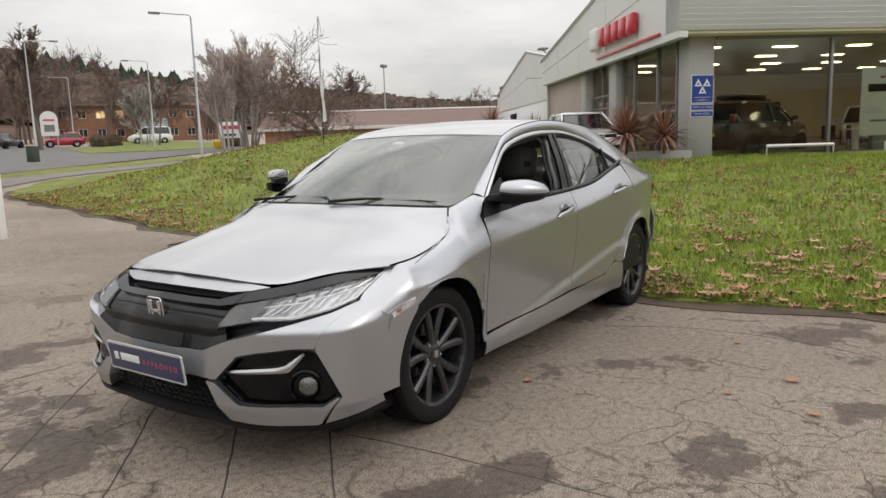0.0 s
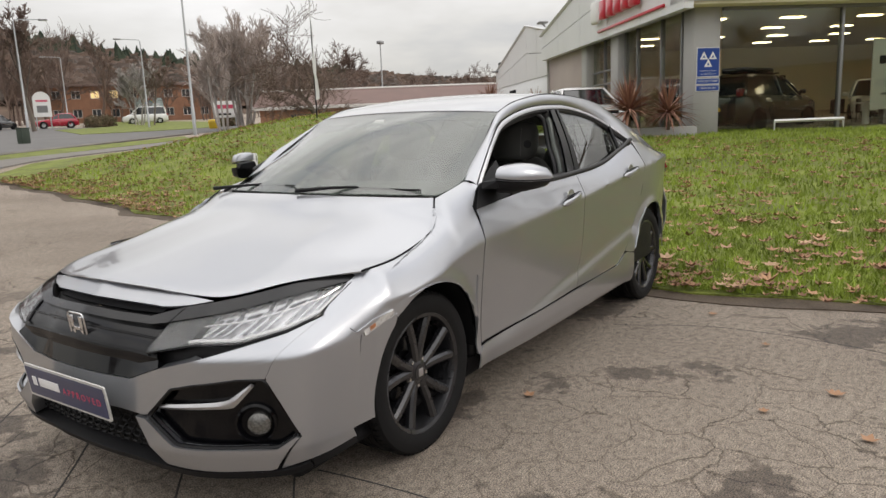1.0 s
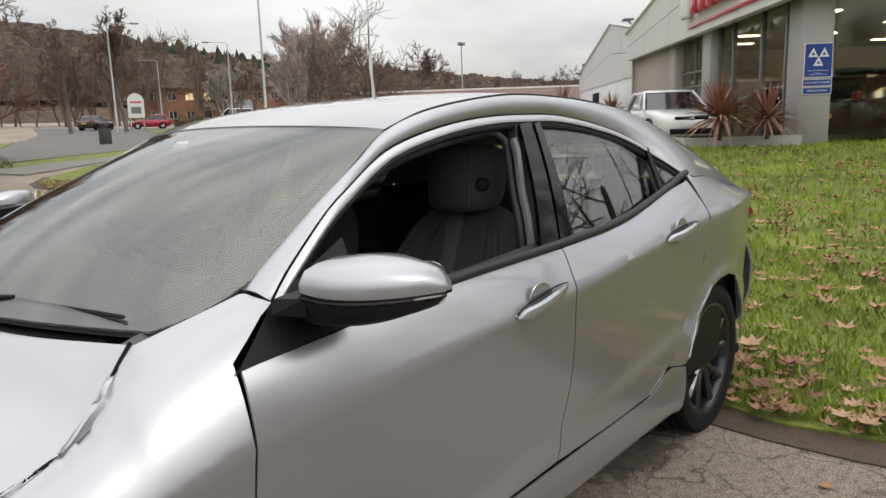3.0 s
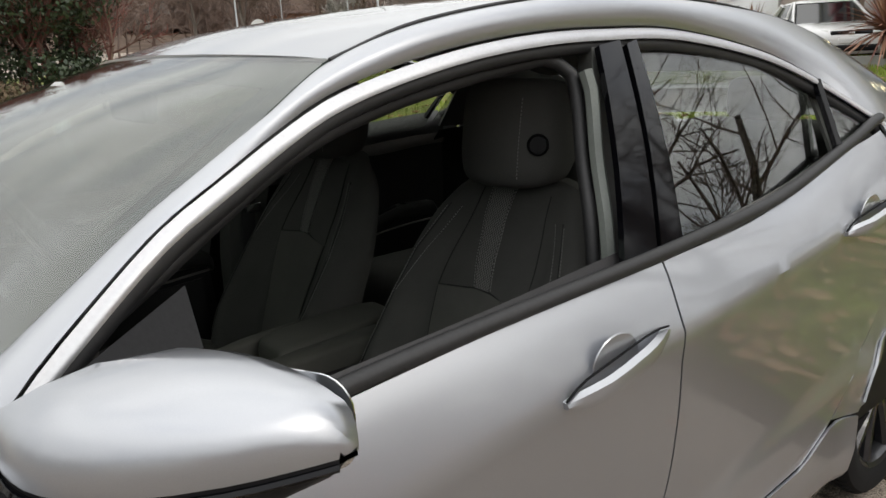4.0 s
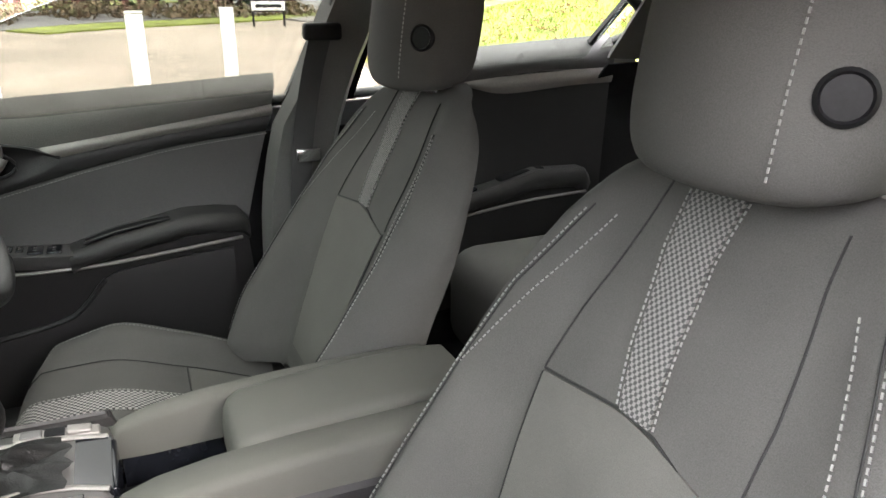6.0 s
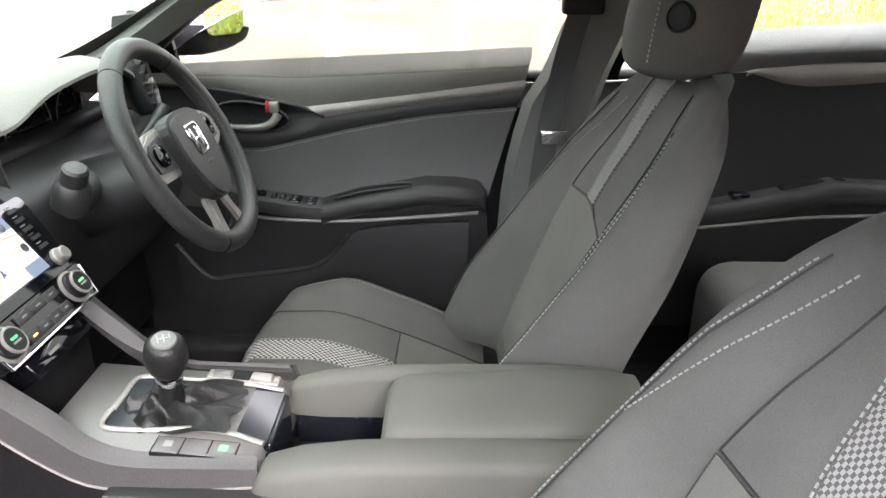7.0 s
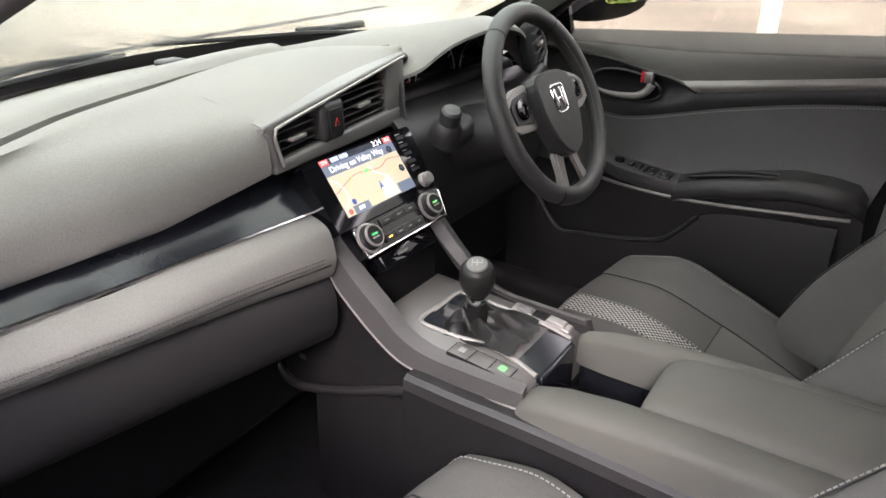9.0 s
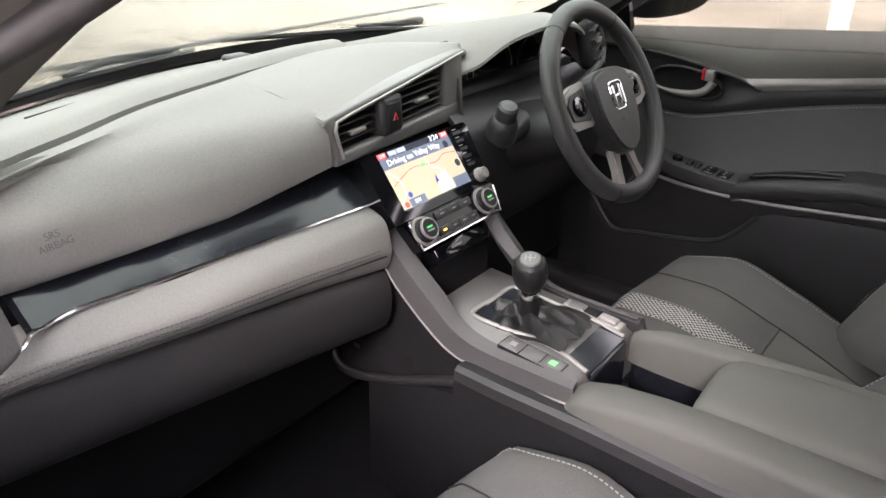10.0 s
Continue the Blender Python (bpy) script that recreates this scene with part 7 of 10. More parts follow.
row_at = lambda y, drop: np.c_[ledge[:, 0], np.full(24, y), ledge[:, 1] - drop]
shell("console_ledge", np.stack([row_at(0.100, 0.004), row_at(0.126, 0.0), row_at(0.134, 0.006), row_at(0.137, 0.022)]), HARD, console, 0.008, (0, 1, 0), "grained console ledge")
shell("console_carpet", np.stack([row_at(0.136, 0.022), row_at(0.139, 0.06), np.c_[ledge[:, 0], np.full(24, 0.146), np.full(24, 0.28)]]), CARPET, console, 0.006, (0, 1, 0), "black carpeted console side")
put("usb_tray", block_mesh("usb_tray", (0.62, 0.075, 0.50), (0.80, 0.10, 0.60), CARPET, 0.008), console)
tube("tray_rim", fair([(0.84, 0.105, 0.60), (0.815, 0.108, 0.55), (0.77, 0.110, 0.515), (0.66, 0.112, 0.545), (0.52, 0.108, 0.60)], 24), 0.009, HARD, console, k=8)
put("outlet_mark", block_mesh("outlet_mark", (0.745, 0.1005, 0.567), (0.760, 0.1012, 0.577), DARK_THREAD, 0), console)
# interior mirror
im = block("interior_mirror", (0.40, -0.13, 1.235), (0.425, 0.11, 1.295), BLACK, car, "interior mirror on the windscreen", 0.012, 3)
block("mirror_face", (0.396, -0.12, 1.243), (0.400, 0.10, 1.287), MIRROR, im, "", 0.001)
tube("mirror_stem", [(0.425, -0.01, 1.285), (0.46, -0.01, 1.305)], 0.012, BLACK, im, k=8)

# the furnishings sit slightly inwards of the body shell
inner = Matrix.Translation((0.322, 0.010, 0.605)) @ Matrix.Scale(0.95, 4) @ Matrix.Translation((-0.30, 0, -0.60))
SHELL_TRIM = ("door_opening_seal", "door_frame_flange", "windscreen_pillar_trim", "rear_pillar_trim", "sill_trim", "centre_pillar_trim", "headlining", "interior_mirror", "bulkhead", "rear_bulkhead", "cabin_floor", "rear_shelf", "rear_seat", "seat_belt", "belt")
fitted = [o for o in bpy.data.objects if o.name not in outside_names]
fitted_names = {o.name for o in fitted}
for ob in fitted:
    if ob.parent is None or ob.parent.name in fitted_names or ob.parent in (front_door_l, rear_door_l) or ob.name.split(".")[0] in SHELL_TRIM:
        continue
    ob.matrix_basis = inner @ ob.matrix_basis

# ---------------------------------------------------------------- front seats
def make_seat(yc, front, cloth_drop):
    """A front seat: cushion, backrest with side bolsters, headrest; places across it are metres from its middle."""
    def half(z):
        return soft(z, [0.50, 0.62, 0.80, 0.90, 0.97, 1.02, 1.05, 1.066, 1.075], [0.245, 0.275, 0.280, 0.270, 0.246, 0.210, 0.174, 0.138, 0.09])

    def back_pt(d, z, off=0.0):
        d, z = np.broadcast_arrays(np.asarray(d, float), np.asarray(z, float))
        xc = soft(z, [0.50, 0.60, 0.70, 0.836, 0.95, 1.05, 1.085], [0.015, -0.02, -0.060, -0.122, -0.192, -0.250, -0.285])
        bol = soft(z, [0.50, 0.60, 0.66, 0.755, 0.84, 0.97, 1.07], [0.115, 0.100, 0.082, 0.056, 0.038, 0.030, 0.0])
        turn = soft(z, [0.50, 0.80, 0.95, 1.05], [0.10, 0.09, 0.055, 0.02])
        a = np.abs(d) / half(z)
        return np.stack([xc + bol * smooth(0.48, 0.83, a) - turn * np.clip((a - 0.86) / 0.14, 0, 1) ** 1.3 + 0.8 * off, yc + d, z + 0.6 * off], -1)

    def cush_pt(d, t, off=0.0):
        """t runs from the front edge (0) to the back (1)."""
        d, t = np.broadcast_arrays(np.asarray(d, float), np.asarray(t, float))
        a = np.abs(d) / 0.25
        x = front - 0.49 * t - 0.05 * np.clip(a, 0, 1) ** 3 * (1 - t)
        z = soft(t, [0, 0.04, 0.12, 0.3, 0.62, 0.83, 1], [0.45, 0.512, 0.546, 0.546, 0.500, 0.458, 0.420]) - cloth_drop
        z = z + 0.042 * (smooth(0.50, 0.86, a) - 1.3 * smooth(0.92, 1.04, a)) * soft(t, [0, 0.15, 0.4, 1], [0.1, 0.5, 1, 1])
        return np.stack([x, yc + d, z + off], -1)

    q = np.linspace(-1, 1, 45)
    rings = []
    for z in np.r_[np.linspace(0.47, 1.0, 26), 1.02, 1.035, 1.05, 1.06, 1.068, 1.073]:
        hw = float(half(z))
        f = back_pt(q * hw, z)
        bq = np.linspace(1, -1, 14)
        bx = float(soft(z, [0.47, 0.68, 0.80, 0.90, 1.04, 1.075], [-0.13, -0.180, -0.226, -0.258, -0.300, -0.30]))
        rings.append(np.vstack([f, np.stack([bx + 0.04 * bq**2, yc + hw * 0.97 * bq, np.full(14, z)], -1)]))
    seat = loft("front_seat", rings, FABRIC, car, "charcoal cloth front seat with a checked strip and pale stitching", smooth=60)
    rings = []
    for k in np.r_[0, 0.02, 0.05, 0.1, np.linspace(0.16, 1, 16)]:
        f = cush_pt(q * 0.255, k)
        b = np.array([(f[-1, 0] - 0.01, f[-1, 1], 0.34 + 0.05 * (k < 0.03)), (f[0, 0] - 0.01, f[0, 1], 0.34 + 0.05 * (k < 0.03))])
        rings.append(np.vstack([f, b]))
    loft("seat_cushion", rings, FABRIC, seat, smooth=60)
    # lumbar panel under a bent seam, cushion panel, checked strips
    d = np.linspace(-0.132, 0.132, 17)[None, :]
    top = np.interp(d, [-0.132, -0.01, 0.035, 0.132], [0.826, 0.841, 0.838, 0.822])
    low = np.full_like(d, 0.53)
    v = np.linspace(0, 1, 16)[:, None]
    shape = np.interp(low + (top - low) * v, [0.53, 0.65, 0.75, 0.83], [0.72, 0.80, 0.93, 1.0])
    shell("lumbar_panel", back_pt(d * shape, low + (top - low) * v, 0.004), FABRIC2, seat, 0.006, (1, 0, 0))
    shell("cushion_panel", cush_pt(np.linspace(-0.135, 0.135, 14)[None, :], np.linspace(0.64, 0.97, 10)[:, None], 0.003), FABRIC2, seat, 0.004, (0, 0, 1))
    mid = lambda z: np.interp(z, [0.84, 0.90, 0.98, 1.062], [0.008, -0.016, -0.035, -0.036])
    wide = lambda z: np.interp(z, [0.84, 1.06], [0.021, 0.033])
    z = np.linspace(0.843, 1.064, 26)[:, None]
    shell("checked_strip", back_pt(mid(z) + wide(z) * np.linspace(-1, 1, 5)[None, :], z, 0.004), CHECK, seat, 0.003, (1, 0, 0), "checked woven strip")
    shell("checked_strip", cush_pt(0.010 + 0.031 * np.linspace(-1, 1, 5)[None, :], np.linspace(0.02, 0.63, 20)[:, None], 0.003), CHECK_FLAT, seat, 0.003, (0, 0, 1), "checked woven strip")
    for s in (-1, 1):
        crest = [(s * float(np.interp(k, [0.50, 0.60, 0.70, 0.81, 0.90, 1.0], [0.212, 0.236, 0.240, 0.236, 0.222, 0.176])), k) for k in np.linspace(0.53, 1.0, 44)]
        stitch([back_pt(a, b, 0.0025) for a, b in crest], seat)
        tube("seat_seam", [back_pt(a - s * 0.005, b, 0.0022) for a, b in crest], 0.0012, SEAM, seat, k=5)
        stitch([back_pt(float(mid(k)) + s * (float(wide(k)) + 0.0045), k, 0.0035) for k in np.linspace(0.845, 1.06, 26)], seat)
        tube("seat_seam", [back_pt(s * float(np.interp(k, [0.83, 0.9, 1.0, 1.04], [0.135, 0.128, 0.105, 0.10])), k, 0.0015) for k in np.linspace(0.83, 1.04, 20)], 0.0013, SEAM, seat, k=5)
        tube("seat_seam", [back_pt(s * float(np.interp(k, [0.53, 0.65, 0.75, 0.83], [0.098, 0.109, 0.126, 0.135])), k, 0.002) for k in np.linspace(0.53, 0.825, 20)], 0.0013, SEAM, seat, k=5)
        stitch([cush_pt(s * 0.218, k, 0.002) for k in np.linspace(0.03, 0.98, 40)], seat)
        tube("seat_seam", [cush_pt(s * 0.140, k, 0.0015) for k in np.linspace(0.02, 1, 24)], 0.0013, SEAM, seat, k=5)
        stitch([cush_pt(0.010 + s * 0.036, k, 0.003) for k in np.linspace(0.02, 0.62, 24)], seat)
        # a second pale seam runs beside the bolster's crest and meets it at the lumbar panel
        stitch([back_pt(s * float(np.interp(k, [0.80, 0.90, 1.0], [0.232, 0.192, 0.140])), k, 0.002) for k in np.linspace(0.80, 1.0, 20)], seat)
    tube("seat_seam", [back_pt(k, float(np.interp(k, [-0.132, -0.01, 0.035, 0.132], [0.829, 0.844, 0.841, 0.815])), 0.002) for k in np.linspace(-0.134, 0.134, 20)], 0.0016, SEAM, seat, k=5)
    tube("seat_seam", [cush_pt(k, 0.635, 0.002) for k in np.linspace(-0.137, 0.137, 16)], 0.0014, SEAM, seat, k=5)
    # headrest
    cx, cz, wide_h = -0.225, 1.168, 0.136
    rings = []
    for k in np.linspace(-1, 1, 25):
        e = (1 - abs(k) ** 5) ** 0.5 * 0.38 + 0.62
        ring = []
        for a in np.linspace(0, 2 * math.pi, 32, endpoint=False):
            c, s_ = math.cos(a), math.sin(a)
            rx = 0.058 * e * abs(c) ** 0.6 * (1 if c > 0 else -1)
            rz = 0.112 * e * abs(s_) ** 0.62 * (1 if s_ > 0 else -1)
            ring.append((cx + rx - 0.14 * rz - 0.050 * k * k, yc - 0.020 + wide_h * k, cz + rz))
        rings.append(ring)
    hr = loft("headrest", rings, FABRIC, seat, "padded black headrest", smooth=70)
    front_x = lambda k, dz: cx + 0.0585 - 0.14 * dz - 0.050 * k * k
    stitch([(front_x(0.62, dz) - 0.35 * abs(dz) ** 2, yc - 0.020 + 0.62 * wide_h, cz + dz) for dz in np.linspace(-0.085, 0.085, 30)], hr)
    bm_ = facing((front_x(0.84, -0.017) - 0.010, yc - 0.020 + 0.84 * wide_h, cz - 0.017), (-0.62, 0.78, 0), (-0.14, 0, 1))
    spin("headrest_button", [(0.0225, -0.006), (0.0225, 0.005), (0.0190, 0.008), (0.017, 0.005), (0.0, 0.0055)], BLACK, hr, "round black headrest button", 28, "z", m=bm_)
    for dd in (-0.068, 0.068):
        spin("headrest_post", [(0.019, 1.055), (0.019, 1.072), (0.014, 1.076), (0.008, 1.078), (0.008, 1.13), (0, 1.13)], CHROME, seat, "", 16, "z", m=Matrix.Translation((-0.255, yc - 0.020 + dd, 0)))
    block("seat_rail", (front - 0.55, yc - 0.2, 0.27), (front - 0.06, yc + 0.2, 0.35), HARD, seat, "", 0.01)
    return seat


seat_p = make_seat(0.398, 0.472, -0.034)
make_seat(-0.385, 0.530, 0.0)
bk = block("belt_buckle", (0.175, 0.155, 0.46), (0.205, 0.180, 0.598), HARD, car, "seat belt buckle with a red button", 0.006)
block("buckle_button", (0.177, 0.157, 0.595), (0.203, 0.178, 0.606), RED_BTN, bk, "red release button", 0.003)
block("seat_recliner", (-0.19, 0.58, 0.875), (-0.15, 0.625, 0.925), HARD, seat_p, "", 0.012, 3)

# ---------------------------------------------------------------- the driver's door card and rear door card
def door_skin(name, low, high, material, door, y_low, y_high, bulge=0.0, nu=40, nv=8, label="", thick=0.02):
    """A skin of a door between two lines (x, z); y_low and y_high give its depth along them."""
    a, b = fair(low, nu), fair(high, nu)
    v = np.linspace(0, 1, nv)[:, None]
    x = a[None, :, 0] * (1 - v) + b[None, :, 0] * v
    z_ = a[None, :, 1] * (1 - v) + b[None, :, 1] * v
    y = y_low * (1 - v) + y_high * v + bulge * np.sin(math.pi * v) + 0 * x
    return shell(name, np.stack([x, y, z_], -1), material, door, thick, (0, 1, 0), label)


fd, rd = front_door_r, rear_door_r
strip_top = [(-0.045, 0.986), (0.174, 0.956), (0.33, 0.936), (0.432, 0.924)]
strip_low = [(-0.045, 0.962), (0.17, 0.935), (0.30, 0.916), (0.391, 0.902)]
door_skin("door_top_roll", strip_top + [(0.50, 0.936), (0.58, 0.953), (0.68, 0.966), (0.80, 0.970)], [(-0.06, 1.052), (0.205, 1.036), (0.42, 1.025), (0.667, 1.012), (0.80, 1.002)], SOFT, fd, -0.772, -0.800, 0.018, label="soft grained door top")
door_skin("door_strip", strip_low, strip_top, SPOKE, fd, -0.770, -0.770, 0.006, 24, 5, "satin grey trim strip", 0.012)
door_skin("door_upper_band", [(-0.03, 0.926), (0.164, 0.906), (0.331, 0.876), (0.442, 0.850), (0.54, 0.829), (0.62, 0.834), (0.78, 0.86)], strip_low[:3] + [(0.391, 0.902), (0.43, 0.880), (0.50, 0.865), (0.62, 0.860), (0.78, 0.875)], HARD, fd, -0.778, -0.776, 0.003)
door_skin("door_panel", [(0.03, 0.70), (0.2, 0.69), (0.62, 0.68), (0.78, 0.69)], [(-0.03, 0.925), (0.164, 0.905), (0.331, 0.875), (0.442, 0.849), (0.54, 0.828), (0.62, 0.833), (0.78, 0.859)], DOOR_SKIN, fd, -0.790, -0.780, -0.006)
stitch([(x, -0.7755, z_ - 0.006) for x, z_ in fair([(-0.03, 0.926), (0.164, 0.906), (0.331, 0.876), (0.442, 0.850), (0.54, 0.829), (0.61, 0.833), (0.66, 0.845)], 50)], fd)
door_skin("handle_surround", [(0.391, 0.902), (0.43, 0.878), (0.50, 0.863), (0.62, 0.858), (0.78, 0.872)], [(0.405, 0.915), (0.432, 0.924), (0.50, 0.936), (0.58, 0.953), (0.68, 0.966), (0.80, 0.970)][1:], HARD, fd, -0.782, -0.776, -0.008, 30, 6)
tube("surround_lip", [(x, -0.770, z_) for x, z_ in fair([(0.392, 0.902), (0.44, 0.9225), (0.50, 0.936), (0.58, 0.953), (0.68, 0.965), (0.78, 0.969)], 30)], 0.0045, HARD, fd, k=6)
cup = np.array([(0.555 + 0.082 * math.cos(a), -0.770, 0.900 + 0.033 * math.sin(a) + 0.10 * 0.082 * math.cos(a)) for a in np.linspace(0, 2 * math.pi, 29)])
tube("handle_cup_rim", cup, 0.0035, HARD, fd, k=6)
cup_c = cup[:-1].mean(0)
shell("handle_cup", np.stack([cup, cup * 0.6 + cup_c * 0.4 - [0, 0.010, 0], cup * 0.02 + cup_c * 0.98 - [0, 0.014, 0]]), DARK, fd, 0.003, (0, 1, 0))
rh = fair([(0.635, -0.766, 0.888), (0.585, -0.758, 0.880), (0.53, -0.755, 0.881), (0.503, -0.756, 0.893), (0.492, -0.760, 0.910)], 18)
tube("release_handle", rh, np.interp(np.linspace(0, 1, 18), [0, 0.5, 1], [0.003, 0.007, 0.010]), SPOKE, fd, "silver door release", 10)
block("lock_knob", (0.490, -0.772, 0.912), (0.510, -0.753, 0.936), SPOKE, fd, "lock toggle with a red mark", 0.003)
block("lock_mark", (0.511, -0.771, 0.913), (0.518, -0.756, 0.937), RED_BTN, fd, "red mark", 0.001)
# armrest: switch shelf, padded rest with a pull slot
rest = [(0.03, 0.728, 0.03), (0.05, 0.752, 0.008), (0.10, 0.760, 0.0), (0.17, 0.762, 0.0), (0.24, 0.748, 0.0), (0.32, 0.734, 0.002), (0.405, 0.708, 0.008)]
arm = loft("door_armrest", [[(x, -0.795, zt - 0.050), (x, -0.735 - d_, zt - 0.050), (x, -0.712 - d_, zt - 0.036), (x, -0.708 - d_, zt - 0.014), (x, -0.718 - d_, zt - 0.003), (x, -0.735 - d_, zt), (x, -0.795, zt + 0.002)] for x, zt, d_ in rest], LEATHER, fd, "padded door armrest", smooth=60)
slot = fair([(0.20, 0.754), (0.26, 0.748), (0.32, 0.738), (0.375, 0.722)], 16)
# flat near-black sheet on the armrest carries the slot's shade
shell("pull_recess", np.stack([np.stack([slot[:, 0], np.full(16, -0.738 - 0.02 * k), slot[:, 1] + 0.0025], -1) * [1, 1, 1] + np.c_[np.zeros(16), -0.006 * np.sin(np.linspace(0, math.pi, 16)) * (1 if k else -1), np.zeros(16)] for k in (0, 1)]), DARK, arm, 0.004, (0, 0, 1), "pull slot with its shade put into a near-black sheet")
tube("recess_rim", np.vstack([np.c_[slot[:, 0], -0.735 + 0.006 * np.sin(np.linspace(0, math.pi, 16)), slot[:, 1] + 0.003], np.c_[slot[::-1, 0], -0.760 - 0.006 * np.sin(np.linspace(0, math.pi, 16)), slot[::-1, 1] + 0.003]]), 0.0025, HARD, arm, k=6)
shelf = loft("switch_shelf", [[(x, -0.795, zt - 0.034), (x, -0.730 - d_, zt - 0.034), (x, -0.722 - d_, zt - 0.020), (x, -0.722 - d_, zt - 0.003), (x, -0.728 - d_, zt), (x, -0.795, zt + 0.001)] for x, zt, d_ in ((0.395, 0.708, 0.0), (0.45, 0.712, 0.0), (0.54, 0.724, 0.004), (0.62, 0.738, 0.03))], SIDE_TRIM, fd, "", smooth=50)
for xa, xb, ya, yb2 in ((0.418, 0.447, -0.778, -0.732), (0.453, 0.482, -0.778, -0.732), (0.489, 0.503, -0.774, -0.745), (0.508, 0.522, -0.774, -0.745)):
    zt = float(np.interp((xa + xb) / 2, [0.395, 0.45, 0.54, 0.62], [0.708, 0.712, 0.724, 0.738]))
    block("window_switch", (xa, ya, zt - 0.004), (xb, yb2, zt + 0.0045), PIANO, shelf, "", 0.003)
    for ym in (0.3, 0.68):
        block("switch_mark", (xa * 0.6 + xb * 0.4, ya + (yb2 - ya) * ym, zt + 0.0045), (xa * 0.4 + xb * 0.6, ya + (yb2 - ya) * ym + 0.004, zt + 0.0052), SPOKE, shelf, "", 0)
spin("mirror_switch", [(0.012, 0.0), (0.012, 0.008), (0.009, 0.010), (0.0, 0.010)], PIANO, shelf, "", 20, "z", m=pose(0.545, -0.758, 0.724))
tube("armrest_trim", fair([(0.05, -0.735, 0.694), (0.2, -0.728, 0.684), (0.355, -0.727, 0.674), (0.50, -0.735, 0.674), (0.62, -0.76, 0.680)], 24), 0.0042, SPOKE, fd, "thin satin line under the armrest", k=6)
door_skin("door_lower", [(0.0, 0.33), (0.4, 0.33), (0.86, 0.34)], [(0.03, 0.70), (0.2, 0.69), (0.62, 0.68), (0.86, 0.69)], HARD, fd, -0.80, -0.795)
pk = fair([(0.07, 0.664), (0.20, 0.656), (0.30, 0.645), (0.345, 0.630), (0.385, 0.585), (0.43, 0.550), (0.52, 0.532), (0.62, 0.520), (0.68, 0.514), (0.715, 0.545), (0.755, 0.600)], 50)
pocket = shell("door_pocket", np.stack([np.c_[pk[:, 0], np.full(50, -0.765), np.full(50, 0.33)], np.c_[pk[:, 0], np.full(50, -0.752), pk[:, 1] - 0.03], np.c_[pk[:, 0], np.full(50, -0.756), pk[:, 1]]]), HARD, fd, 0.012, (0, 1, 0), "black door pocket")
tube("pocket_rim", np.c_[pk[:, 0], np.full(50, -0.757), pk[:, 1]][18:], 0.006, HARD, pocket, k=6)
# rear door card
door_skin("door_top_roll", [(-0.98, 1.035), (-0.7, 1.030), (-0.40, 0.995)], [(-0.98, 1.12), (-0.7, 1.105), (-0.40, 1.085)], DOOR_SKIN, rd, -0.757, -0.785, 0.016)
door_skin("door_strip", [(-0.98, 0.995), (-0.849, 0.992), (-0.64, 0.980), (-0.52, 1.006)], [(-0.98, 1.036), (-0.843, 1.033), (-0.549, 1.018), (-0.51, 1.010)], SPOKE, rd, -0.757, -0.757, 0.005, 20, 5, "satin grey trim strip", 0.012)
door_skin("door_panel", [(-0.98, 0.40), (-0.32, 0.38)], [(-0.98, 1.03), (-0.7, 1.025), (-0.32, 0.985)], HARD, rd, -0.785, -0.765)
ra = loft("door_armrest", [[(x, -0.80, zt - 0.07), (x, -0.735 - d_, zt - 0.055), (x, -0.718 - d_, zt - 0.02), (x, -0.728 - d_, zt), (x, -0.80, zt)] for x, zt, d_ in ((-0.93, 0.735, 0.03), (-0.89, 0.768, 0.0), (-0.74, 0.775, 0.0), (-0.62, 0.748, 0.0), (-0.50, 0.724, 0.0), (-0.40, 0.712, 0.02))], LEATHER, rd, "padded door armrest", smooth=60)
# near-black block again holds the shade of the uncut slot
block("pull_recess", (-0.77, -0.775, 0.735), (-0.63, -0.742, 0.778), DARK, ra, "", 0.006, shape=lambda x, y, z: (x, y, z - (0.22 * max(0, x + 0.72) if z > 0.75 else 0)))
block("window_switch", (-0.56, -0.768, 0.728), (-0.52, -0.738, 0.742), PIANO, ra, "", 0.003)
tube("armrest_trim", fair([(-0.90, -0.728, 0.70), (-0.70, -0.722, 0.695), (-0.45, -0.73, 0.665)], 16), 0.004, SPOKE, rd, k=6)

# ---------------------------------------------------------------- dashboard
dash = put("dashboard", block_mesh("dashboard_core", (0.80, -0.70, 0.45), (0.99, 0.70, 0.95), BLACK, 0.02), car, "dark soft-touch dashboard with a central screen")
EDGE_Y = [-0.66, -0.45, -0.30, -0.15, -0.06, 0.06, 0.174, 0.341, 0.467, 0.564, 0.66]
EDGE_X = [0.74, 0.80, 0.86, 0.965, 0.975, 0.955, 0.923, 0.869, 0.801, 0.752, 0.69]
fold = lambda y: soft(y, EDGE_Y, EDGE_X)
far_x = lambda y: 0.985 + 0.205 * (1 - (np.asarray(y) / 0.668) ** 2)
far_z = lambda y: 0.976 + 0.020 * (1 - (np.asarray(y) / 0.668) ** 2)


def across_dash(name, ys, section, material, label="", thick=0.010, out=(-1, 0, 1), n=18, parent=None):
    """A skin whose section (x, z) at each place across the car is given by a function."""
    p = np.stack([np.c_[fair(section(y), n)[:, 0], np.full(n, y), fair(section(y), n)[:, 1]] for y in ys])
    return shell(name, p, material, parent or dash, thick, out, label)


